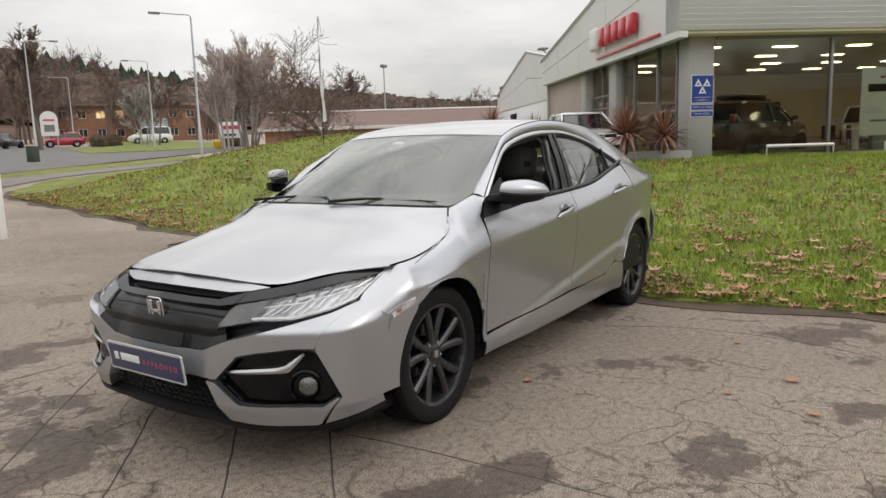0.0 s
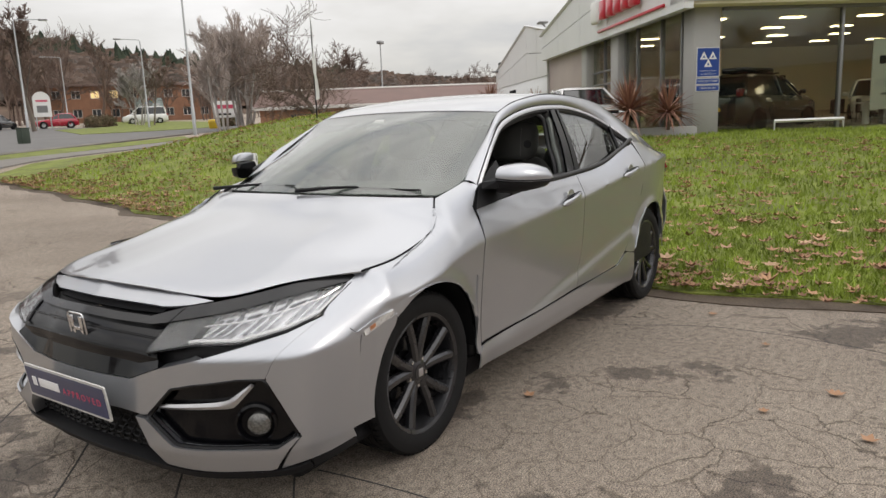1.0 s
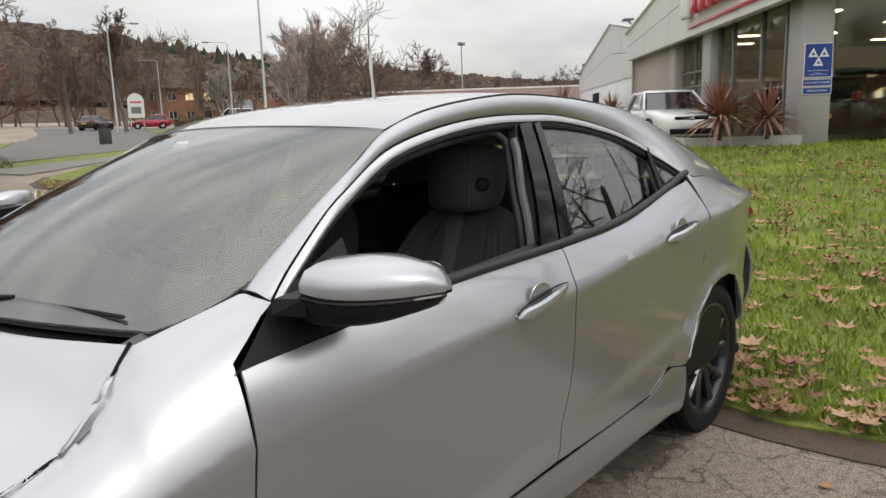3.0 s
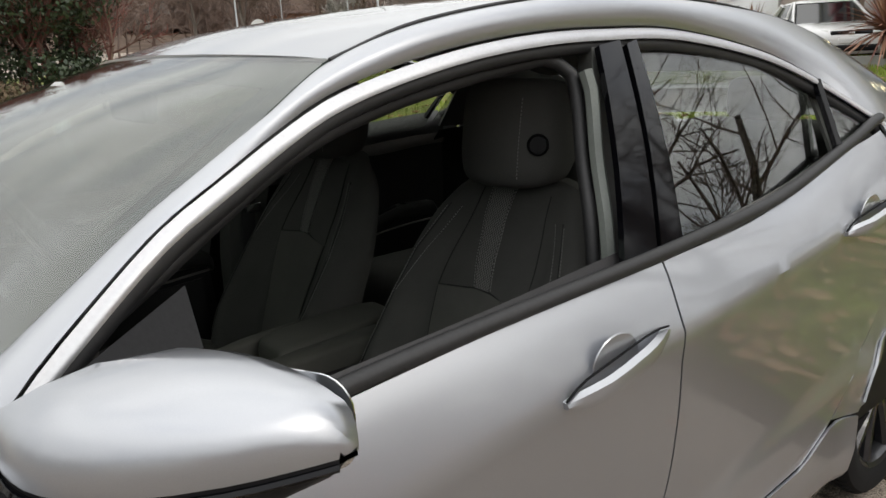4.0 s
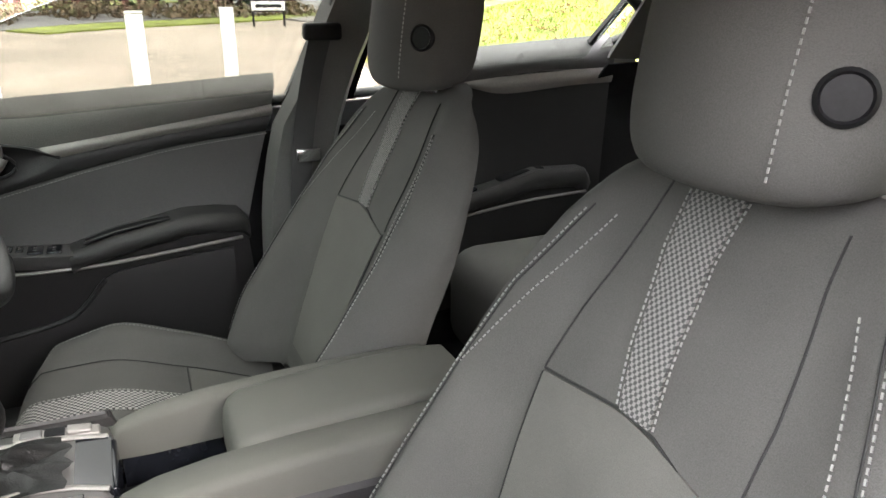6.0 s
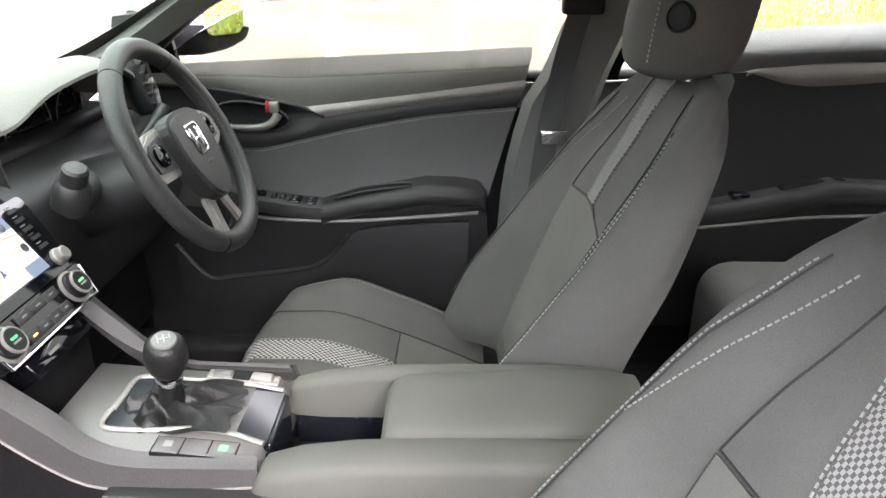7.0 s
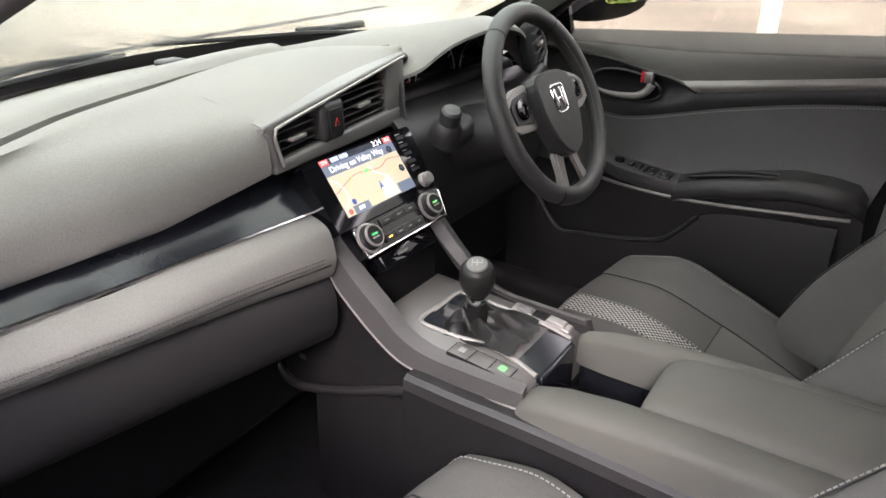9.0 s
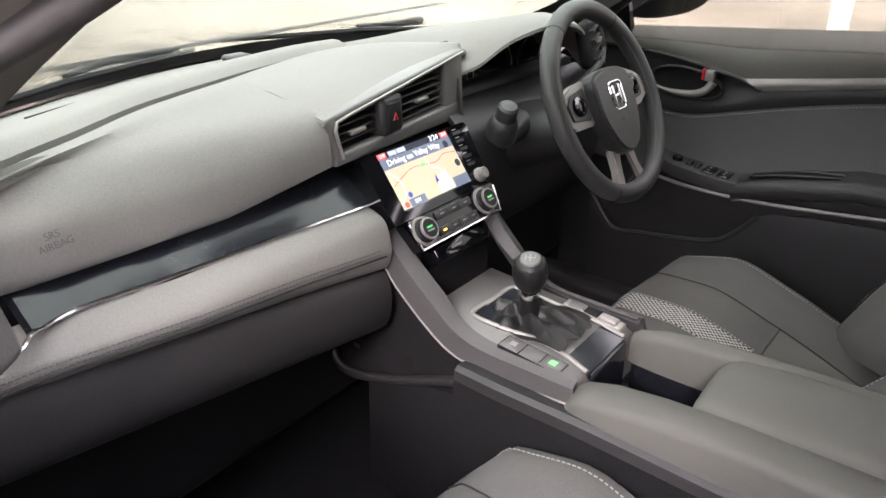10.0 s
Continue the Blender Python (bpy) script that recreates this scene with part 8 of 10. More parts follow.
# upper dash, rolled over towards the pad
across_dash("dash_top", np.linspace(-0.13, 0.66, 40), lambda y: [(far_x(y), far_z(y)), (far_x(y) * 0.5 + fold(y) * 0.5, 1.018), (fold(y) + 0.045, 1.034), (fold(y) + 0.018, 1.033), (fold(y) + 0.002, 1.024), (fold(y) + 0.004, 1.008)], SOFT)
for y0, y1 in ((-0.08, 0.08), (0.085, 0.23), (0.235, 0.36), (0.365, 0.465)):
    yy_ = np.linspace(y0, y1, 12)
    tube("demister_slot", np.c_[np.interp(yy_, [-0.085, 0.083, 0.237, 0.369, 0.468], [1.055, 1.040, 0.998, 0.955, 0.920]), yy_, np.full(12, 1.0225)], 0.0035, DARK, dash, k=6, squash=0.6)
block("dash_sensor", (1.04, 0.03, 1.016), (1.075, 0.075, 1.028), HARD, dash, "", 0.006)
# passenger pad and the brow over the centre vents
pad_low = lambda y: (float(np.interp(y, [0.175, 0.35, 0.47, 0.60, 0.66], [0.702, 0.700, 0.698, 0.672, 0.645])), float(np.interp(y, [0.175, 0.35, 0.47, 0.60, 0.66], [0.926, 0.910, 0.912, 0.928, 0.945])))


def pad_section(y):
    xb, zb = pad_low(y)
    f = float(fold(y))
    return [(f + 0.004, 1.010), (f - 0.006, 1.021), (f - 0.045, 1.026), (f * 0.5 + xb * 0.5 + 0.004, 1.018), (xb + 0.030, 1.004), (xb + 0.002, zb + 0.058), (xb - 0.004, zb + 0.025), (xb, zb), (xb + 0.03, zb - 0.004)]


across_dash("passenger_pad", np.linspace(0.178, 0.625, 34), pad_section, SOFT, "grained passenger dash pad", n=30)
words("pad_letters", "SRS\nAIRBAG", 0.010, SIDE_TRIM, dash, facing((0.664, 0.565, 0.968), (0.10, -1, 0.02), (0.45, 0, 1)), depth=0.0003)
lip_u = np.linspace(0, 1, 24)
lip = np.c_[0.702 + 0.078 * lip_u, 0.186 - 0.413 * lip_u, 0.995 + 0.035 * lip_u - 0.003 * np.sin(math.pi * lip_u)]
seam = fair([(0.923, 0.178, 1.019), (0.955, 0.06, 1.022), (0.970, -0.06, 1.026), (0.935, -0.150, 1.031), (0.86, -0.200, 1.034), (0.785, -0.228, 1.033)], 24)
rows = []
for t in np.linspace(0, 1, 14):
    r_ = seam * (1 - t) + lip * t
    r_[:, 2] += 0.0055 * np.sin(math.pi * t) * (1 - lip_u) + 0.006 * np.sin(math.pi * min(1, t * 1.05))
    rows.append(r_)
rows += [lip + [-0.004, 0, -0.006], lip + [0.002, 0, -0.012]]
shell("vent_brow", np.stack(rows), SOFT, dash, 0.008, (-0.3, 0, 1), "soft brow over the centre vents")
# centre vents
vr = Vector((0.17, -1, 0)).normalized()
vm = facing((0.7005, 0.18, 0.96), vr, (0.03, 0, 1))
vpart = lambda name, lo, hi, mtl, bev=0.004, label="", shape=None: put(name, block_mesh(name, lo, hi, mtl, bev, 2, shape), vent, label)
vent = put("centre_vent", block_mesh("vent_well", (0.0, -0.035, -0.09), (0.36, 0.045, -0.055), DARK, 0.01), dash, "pair of centre air vents with a hazard button between", vm)
slope = lambda x, y, z: (x, y + 0.085 * x * (1 if y > 0.02 else -0.45 if y < -0.02 else 0), z)
vpart("vent_surround", (-0.006, 0.024, -0.07), (0.40, 0.036, 0.004), CONSOLE, 0.004, "", slope)
vpart("vent_surround", (-0.004, -0.030, -0.07), (0.016, 0.034, 0.005), CONSOLE, 0.005, "", lambda x, y, z: (x + 0.016 * (0.034 - y) / 0.064, y, z))
vpart("vent_surround", (0.010, -0.035, -0.07), (0.388, -0.019, 0.004), CONSOLE, 0.004, "", slope)
vpart("vent_surround", (0.332, -0.040, -0.07), (0.400, 0.062, 0.002), CONSOLE, 0.004, "pale grey vent end panel")
tube("vent_lip", [tuple(c) for c in fair([(0.024, -0.026, 0.006), (0.012, 0.010, 0.007), (0.012, 0.024, 0.007), (0.03, 0.030, 0.007), (0.20, 0.046, 0.007), (0.395, 0.064, 0.006)], 30)], 0.0026, SPOKE, vent, "satin vent lip", k=6)
for x0, x1, lift in ((0.020, 0.127, 0.0), (0.184, 0.334, 0.006)):
    for k in range(5):
        vpart("vent_slat", (x0, -0.020 + 0.0118 * k + lift, -0.045), (x1, -0.0175 + 0.0118 * k + lift, -0.004), HARD, 0.0008)
    vpart("vent_tab", ((x0 + x1) / 2 - 0.020, -0.001 + lift, -0.012), ((x0 + x1) / 2 + 0.016, 0.006 + lift, 0.003), SPOKE, 0.002, "satin vent tab")
hz = vpart("hazard_button", (0.125, -0.024, -0.06), (0.185, 0.038, 0.010), HARD, 0.010, "black hazard button with a red triangle")
put("button_face", block_mesh("button_face", (0.136, -0.017, 0.009), (0.172, 0.027, 0.0125), BLACK, 0.003), hz, "")
tri3 = [(0.154 + 0.007 * math.cos(radians(a)), 0.004 + 0.007 * math.sin(radians(a)), 0.013) for a in (90, 210, 330, 90)]
tube("hazard_triangle", tri3, 0.0009, RED_BTN, hz, "red warning triangle", k=4)
# screen unit over the climate panel
sm = facing((0.701, 0.0, 0.926), (0, -1, 0), (0.581, 0, 0.814))
unit = slab("screen_unit", [(-0.121, -0.112)] + [(-0.125 + 0.008 * (1 - math.cos(a)), -0.008 + 0.008 * math.sin(a)) for a in np.linspace(0, math.pi / 2, 5)] + [(0.132 - 0.008 * (1 - math.sin(a)), -0.008 + 0.008 * math.cos(a)) for a in np.linspace(0, math.pi / 2, 5)] + [(0.120, -0.112)], 0.05, GLOSS_BLACK, dash, "gloss black screen unit showing a map", sm @ pose(0, 0, -0.05))
on_unit = lambda name, lo, hi, mtl, lift=0.0008, label="": put(name, block_mesh(name, (lo[0], lo[1], 0.0002), (hi[0], hi[1], lift), mtl, 0), unit, label, pose(0, 0, 0.05))
on_unit("screen_display", (-0.090, -0.098), (0.077, -0.004), SCREEN_DARK, 0.0004, "lit map display")
on_unit("screen_map", (-0.090, -0.096), (0.075, -0.031), SCREEN_TAN, 0.0006)
on_unit("screen_banner", (-0.090, -0.031), (0.075, -0.014), SCREEN_NAVY, 0.0008)
on_unit("screen_banner", (-0.072, -0.097), (-0.036, -0.084), SCREEN_NAVY, 0.0010)
on_unit("screen_banner", (0.038, -0.097), (0.075, -0.080), SCREEN_NAVY, 0.0010)
words("route_text", "Driving on Valley Way", 0.0135, SCREEN_WHITE, unit, pose(-0.016, -0.0225, 0.0509), depth=0.0001)
words("clock", "3:24", 0.0130, SCREEN_WHITE, unit, pose(0.041, -0.0085, 0.0506), depth=0.0001)
for text, xx in (("23.0", -0.081), ("23.0", 0.066)):
    on_unit("screen_chip", (xx - 0.009, -0.0135), (xx + 0.009, -0.0045), SCREEN_RED, 0.0007)
    words("screen_letters", text, 0.0072, SCREEN_WHITE, unit, pose(xx, -0.009, 0.0509), depth=0.0001)
for text, xx in (("MENU", -0.058), ("SOURCE", -0.038)):
    on_unit("screen_chip", (xx - 0.009, -0.0130), (xx + 0.009, -0.0050), SCREEN_GREY, 0.0007)
    words("screen_letters", text, 0.0050, SCREEN_WHITE, unit, pose(xx, -0.009, 0.0509), depth=0.0001)
words("screen_letters", "SW", 0.0095, SCREEN_WHITE, unit, pose(-0.055, -0.0905, 0.0511), depth=0.0001)
for pts, mtl in (([(-0.088, -0.058), (-0.060, -0.048), (-0.03, -0.041), (0.02, -0.046), (0.045, -0.038), (0.074, -0.042)], SCREEN_RED), ([(-0.05, -0.083), (-0.058, -0.06), (-0.046, -0.045), (-0.04, -0.032)], SCREEN_ORANGE), ([(-0.03, -0.096), (-0.006, -0.075), (0.02, -0.068), (0.05, -0.056), (0.074, -0.060)], SCREEN_ORANGE), ([(-0.088, -0.088), (-0.07, -0.07), (-0.072, -0.05), (-0.085, -0.036)], SCREEN_WHITE), ([(0.0, -0.033), (0.006, -0.05), (0.022, -0.060), (0.03, -0.095)], SCREEN_WHITE)):
    tube("map_road", [(x, y, 0.0507) for x, y in fair(pts, 20)], 0.0006, mtl, unit, k=4, squash=0.3)
shell("map_field", np.array([[(0.0, -0.094, 0.0508), (0.034, -0.094, 0.0508)], [(0.006, -0.070, 0.0508), (0.030, -0.062, 0.0508)]]), SCREEN_WHITE, unit, 0.0002, (0, 0, 1))
slab("map_arrow", [(0, 0.0075), (0.0048, -0.006), (0, -0.003), (-0.0048, -0.006)], 0.0004, BLUE, unit, m=pose(0.004, -0.072, 0.0510))
block("map_sign", (-0.016, -0.045, 0.0507), (-0.004, -0.040, 0.0510), GREEN_DIM, unit, "", 0)
for xx, yy_, mtl in ((-0.080, -0.090, SCREEN_RED), (-0.064, -0.078, BLUE)):
    spin("map_icon", [(0.0045, 0.0), (0.0045, 0.0003), (0, 0.0003)], mtl, unit, "", 16, "z", m=pose(xx, yy_, 0.0507))
for xx, yy_ in ((0.060, -0.025), (0.066, -0.060)):
    spin("map_icon", [(0.0062, 0.0), (0.0062, 0.0003), (0, 0.0003)], SCREEN_DARK, unit, "", 18, "z", m=pose(xx, yy_, 0.0509))
for k in range(5):
    on_unit("side_key", (0.088 - 0.0005 * k, -0.0165 - 0.0142 * k), (0.106 - 0.0005 * k, -0.0115 - 0.0142 * k), HARD, 0.003)
    on_unit("key_mark", (0.090 - 0.0005 * k, -0.0085 - 0.0142 * k), (0.101 - 0.0005 * k, -0.0068 - 0.0142 * k), SPOKE, 0.0004)
spin("volume_knob", [(0.0125, 0), (0.0125, 0.004), (0.0105, 0.006), (0.0100, 0.014), (0.008, 0.0155), (0, 0.015)], SPOKE, unit, "small silver volume knob", 28, "z", m=pose(0.101, -0.094, 0.05))
clim = slab("climate_panel", [(-0.097, -0.114), (0.117, -0.114), (0.104, -0.160), (-0.094, -0.160)], 0.05, GLOSS_BLACK, dash, "gloss black climate panel with two knobs", sm @ pose(0, 0, -0.048))
tube("panel_trim", [(x, y, 0.0505) for x, y in ((-0.099, -0.118), (-0.096, -0.161), (0.105, -0.161), (0.117, -0.118))], 0.0021, CHROME, clim, "chrome panel trim", k=6)
for xx in (-0.077, 0.078):
    kn = spin("climate_knob", [(0.0185, 0.0), (0.0185, 0.004), (0.0165, 0.006), (0.0160, 0.015), (0.0140, 0.0165), (0.0, 0.0162)], BLACK, clim, "round black climate knob", 36, "z", m=pose(xx, -0.136, 0.05))
    spin("knob_ring", [(0.0170, 0.013), (0.0170, 0.0158), (0.0150, 0.0168), (0.0140, 0.0162)], SPOKE, kn, "satin ring", 36, "z")
    spin("knob_ring", [(0.0235, 0.0), (0.0232, 0.003), (0.0200, 0.004), (0.0195, 0.0)], SPOKE, kn, "satin ring", 36, "z")
    block("knob_light", (-0.006, 0.0005, 0.0163), (0.006, 0.0035, 0.0167), GREEN_LED if xx < 0 else GREEN_DIM, kn, "", 0)
    block("knob_mark", (-0.007, -0.0045, 0.0163), (0.007, -0.0020, 0.0166), SPOKE, kn, "", 0)
for k, (n_, yb_, x0, x1) in enumerate(((3, -0.1215, -0.042, 0.048), (4, -0.1460, -0.049, 0.049))):
    wd = (x1 - x0) / n_
    for j in range(n_):
        xx = x0 + wd * j
        block("climate_button", (xx + 0.0008, yb_ - 0.009, 0.0495), (xx + wd - 0.0008, yb_ + 0.004, 0.0535), HARD, clim, "", 0.0012)
        block("button_mark", (xx + wd * 0.35, yb_ - 0.0035, 0.0535), (xx + wd * 0.65, yb_ - 0.0015, 0.0538), AMBER_LED if (j == 0 and k == 1) else SPOKE, clim, "", 0)
block("outlet_panel", (-0.062, -0.192, -0.055), (0.07, -0.164, -0.012), GLOSS_BLACK, dash, "", 0.004, m=sm)
block("outlet_mark", (-0.025, -0.180, -0.012), (0.0, -0.176, -0.0115), SPOKE, dash, "", 0, m=sm)
# dark gloss band, satin line and padded bolster before the passenger
line_x = lambda y: float(np.interp(y, [0.11, 0.45, 0.56, 0.61], [0.684, 0.682, 0.665, 0.640]))
line_z = lambda y: float(np.interp(y, [0.11, 0.29, 0.45, 0.61], [0.859, 0.869, 0.876, 0.900]))
across_dash("gloss_trim", np.linspace(0.112, 0.612, 26), lambda y: [(line_x(y) + 0.075, line_z(y) + 0.050), (line_x(y) + 0.045, line_z(y) + 0.037), (line_x(y) + 0.018, line_z(y) + 0.016), (line_x(y), line_z(y) + 0.001)], PIANO, "dark gloss trim band")
tube("trim_line", fair([(line_x(y) - 0.002, y, line_z(y)) for y in np.linspace(0.112, 0.60, 16)] + [(0.622, 0.618, 0.909), (0.608, 0.632, 0.907), (0.598, 0.650, 0.905), (0.590, 0.675, 0.905)], 50), 0.0024, CHROME, dash, "bright line under the gloss band", k=6)
bol_z = lambda y: 0.742 + 0.158 * y
bol_x = lambda y: 0.684 - 0.045 * max(0.0, y - 0.30)


def bolster(y):
    x0, z0, zb = bol_x(y), line_z(y), bol_z(y)
    mid_ = z0 * 0.35 + zb * 0.65
    return [(x0, z0 - 0.003), (x0 - 0.018, z0 - 0.008), (x0 - 0.036, z0 - 0.020), (x0 - 0.045, mid_ + 0.012), (x0 - 0.045, mid_), (x0 - 0.038, zb + 0.012), (x0 - 0.022, zb), (x0 + 0.03, zb - 0.004)]


across_dash("knee_bolster", np.linspace(0.128, 0.70, 36), bolster, SOFT, "stitched padded bolster over the glovebox", n=28)
end = fair(bolster(0.128), 28)
shell("bolster_end", np.stack([np.c_[end[:, 0] * (1 - k) + (end[:, 0].mean() + 0.015) * k, np.full(28, 0.128 - 0.020 * math.sin(k * math.pi / 2)), end[:, 1] * (1 - k) + end[:, 1].mean() * k] for k in np.linspace(0, 1, 8)]), SOFT, dash, 0.006, (0, -1, 0))
for lift in (0.0, 0.006):
    row = np.array([(bol_x(y) - 0.0462, y, line_z(y) * 0.35 + bol_z(y) * 0.65 + 0.002 + lift) for y in np.linspace(0.155, 0.70, 60)])
    row = np.vstack([[(0.662, 0.122, 0.790 + lift), (0.648, 0.132, 0.802 + lift)], row])
    put("stitching", stitch_mesh(row, 0.006, 0.0008), dash, "dark stitching").data.materials[0] = DARK_THREAD
tube("bolster_seam", [(bol_x(y) - 0.0455, y, line_z(y) * 0.35 + bol_z(y) * 0.65 - 0.004) for y in np.linspace(0.14, 0.70, 40)], 0.0013, SEAM, dash, k=5)
across_dash("glovebox_lid", np.linspace(0.125, 0.70, 24), lambda y: [(0.705, bol_z(y) + 0.002), (0.674, bol_z(y) - 0.006), (0.660, bol_z(y) - 0.020), (0.656, bol_z(y) - 0.050), (0.664, bol_z(y) - 0.088), (0.690, bol_z(y) - 0.108), (0.74, bol_z(y) - 0.118), (0.90, bol_z(y) - 0.13)], HARD, "black glovebox lid", n=24)
block("glovebox_catch", (0.715, 0.19, 0.688), (0.730, 0.245, 0.703), HARD, dash, "", 0.004)
# corner vent beside the passenger door
cm = facing((0.590, 0.668, 0.945), (0.62, -0.78, 0), (0.25, 0, 1))
cv = put("side_vent", block_mesh("side_vent", (-0.055, -0.045, -0.03), (0.040, 0.055, 0.004), CONSOLE, 0.010, 3), dash, "grey corner air vent", cm)
put("vent_well", block_mesh("vent_well", (-0.045, -0.036, 0.0), (0.002, 0.044, 0.0055), DARK, 0.004), cv, "")
for k in range(4):
    put("vent_slat", block_mesh("vent_slat", (-0.043, -0.028 + 0.018 * k, 0.004), (0.0, -0.023 + 0.018 * k, 0.0085), HARD, 0.001), cv, "")
put("vent_wheel", block_mesh("vent_wheel", (0.010, 0.002, 0.002), (0.024, 0.040, 0.010), HARD, 0.005, 3), cv, "")
put("wheel_mark", block_mesh("wheel_mark", (0.012, 0.004, 0.010), (0.022, 0.008, 0.0108), SPOKE, 0.001), cv, "")
# stack sides running down to the console
ca = fair([(0.686, 0.856), (0.655, 0.816), (0.613, 0.772), (0.570, 0.732), (0.540, 0.703), (0.495, 0.684), (0.428, 0.680), (0.345, 0.677)], 30)
cb = fair([(0.700, 0.848), (0.672, 0.790), (0.655, 0.752), (0.626, 0.719), (0.586, 0.682), (0.543, 0.653), (0.491, 0.643), (0.404, 0.644), (0.338, 0.648)], 30)
for s in (1, -1):
    ya = np.interp(ca[:, 0], [0.34, 0.50, 0.60, 0.69], [0.092, 0.092, 0.098, 0.106]) * s - (0.022 if s < 0 else 0)
    yo = np.interp(cb[:, 0], [0.34, 0.50, 0.60, 0.69], [0.108, 0.110, 0.116, 0.122]) * s - (0.022 if s < 0 else 0)
    tuck = smooth(0.50, 0.58, ca[:, 0])
    inner_e = np.c_[ca[:, 0] + 0.004 + 0.016 * tuck, ya - s * (0.004 + 0.016 * tuck), ca[:, 1] - 0.004]
    shell("stack_cheek", np.stack([inner_e, np.c_[ca[:, 0] + 0.002, ya - s * (0.002 + 0.006 * tuck), ca[:, 1] + 0.0005], np.c_[ca[:, 0], ya, ca[:, 1] - 0.002], np.c_[ca[:, 0] * 0.8 + cb[:, 0] * 0.2, yo - s * 0.003, ca[:, 1] * 0.75 + cb[:, 1] * 0.25], np.c_[cb[:, 0], yo, cb[:, 1]]]), SIDE_TRIM, dash, 0.010, (0, s, 0), "grained stack side")
    tube("cheek_line", np.c_[cb[:, 0], yo + s * 0.001, cb[:, 1] - 0.001], 0.0016, SPOKE, dash, "thin satin line", k=6)
# solid near-black block painted as the shade inside the stack
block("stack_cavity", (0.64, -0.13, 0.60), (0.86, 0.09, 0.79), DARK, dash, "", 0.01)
shell("footwell_side", np.stack([np.c_[cb[:, 0] + 0.02, np.full(30, 0.100), cb[:, 1] - 0.003], np.c_[cb[:, 0] + 0.03, np.full(30, 0.112), np.full(30, 0.30)]]), CARPET, dash, 0.01, (0, 1, 0))
# driver's side: upper dash, hood over the instruments
hood_edge = fair([(0.785, -0.200, 0.940), (0.772, -0.205, 0.982), (0.750, -0.246, 0.999), (0.722, -0.292, 1.033), (0.700, -0.355, 1.051), (0.690, -0.41, 1.056), (0.690, -0.47, 1.050), (0.695, -0.53, 1.030), (0.705, -0.58, 0.990), (0.715, -0.60, 0.94)], 40)
mid_row = np.c_[hood_edge[:, 0] + 0.055, hood_edge[:, 1], np.maximum(hood_edge[:, 2], 0.985) + 0.006 + 0.010 * (hood_edge[:, 2] > 1.0)]
back_y = np.interp(np.linspace(0, 1, 40), [0, 1], [-0.10, -0.64])
back_row = np.c_[far_x(back_y), back_y, far_z(back_y)]
three = mid_row * 0.45 + back_row * 0.55 + [0, 0, 0.010]
shell("instrument_hood", np.stack([hood_edge - [0, 0, 0.006], hood_edge, hood_edge + [0.012, 0, 0.008], mid_row, three, back_row]), SOFT, dash, 0.010, (0, 0, 1), "soft hood over the instruments")
shell("dash_top", np.stack([np.c_[np.interp(np.linspace(0, 1, 12), [0, 1], [0.775, 0.97]), np.linspace(-0.230, -0.12, 12), np.full(12, 1.026)], np.c_[np.linspace(0.79, 1.18, 12), np.linspace(-0.26, -0.10, 12), np.linspace(1.012, 0.996, 12)]]), SOFT, dash, 0.006, (0, 0, 1))
put("instrument_panel", block_mesh("instrument_panel", (0.83, -0.60, 0.86), (0.85, -0.17, 1.03), GLOSS_BLACK, 0.01), dash, "dark glass instrument display")
for y, rad, mtl in ((-0.255, 0.055, RED_BTN), (-0.40, 0.070, GREYTRIM), (-0.545, 0.055, GREYTRIM)):
    a0 = np.linspace(-0.4, 3.5, 25)
    tube("dial_ring", [(0.826, y + rad * math.cos(a), 0.950 + rad * math.sin(a)) for a in a0], 0.0015, SPOKE, dash, "", k=5)
    for a in a0[::3]:
        tube("dial_tick", [(0.826, y + rad * 0.80 * math.cos(a), 0.950 + rad * 0.80 * math.sin(a)), (0.826, y + rad * 0.93 * math.cos(a), 0.950 + rad * 0.93 * math.sin(a))], 0.0012, mtl, dash, k=4)
shell("binnacle_side", np.array([[(0.74, -0.19, 0.90), (0.84, -0.18, 0.90)], [(0.765, -0.20, 0.985), (0.84, -0.19, 1.0)]]), HARD, dash, 0.006, (0, -1, 0))
vent_r = put("side_vent", block_mesh("side_vent", (-0.065, -0.050, -0.03), (0.065, 0.045, 0.0), DARK, 0.012), dash, "", facing((0.705, -0.605, 1.000), (0.35, -0.93, 0), (0.28, 0, 1)))
for k in range(4):
    put("vent_slat", block_mesh("vent_slat", (-0.056, -0.034 + 0.019 * k, -0.008), (0.056, -0.030 + 0.019 * k, 0.008), HARD, 0.001), vent_r)
put("vent_tab", block_mesh("vent_tab", (-0.02, -0.004, 0.004), (0.02, 0.004, 0.014), SPOKE, 0.002), vent_r)
tube("vent_lip", [(-0.066, 0.048, 0.006), (0.0, 0.056, 0.008), (0.060, 0.030, 0.008), (0.085, -0.030, 0.006), (0.03, -0.056, 0.004), (-0.05, -0.052, 0.004)], 0.0055, CONSOLE, vent_r, k=6)
across_dash("driver_lower_dash", np.linspace(-0.70, -0.155, 20), lambda y: [(0.80, 0.93), (0.74, 0.915), (0.715, 0.86), (0.72, 0.76), (0.76, 0.66), (0.85, 0.58)], HARD)
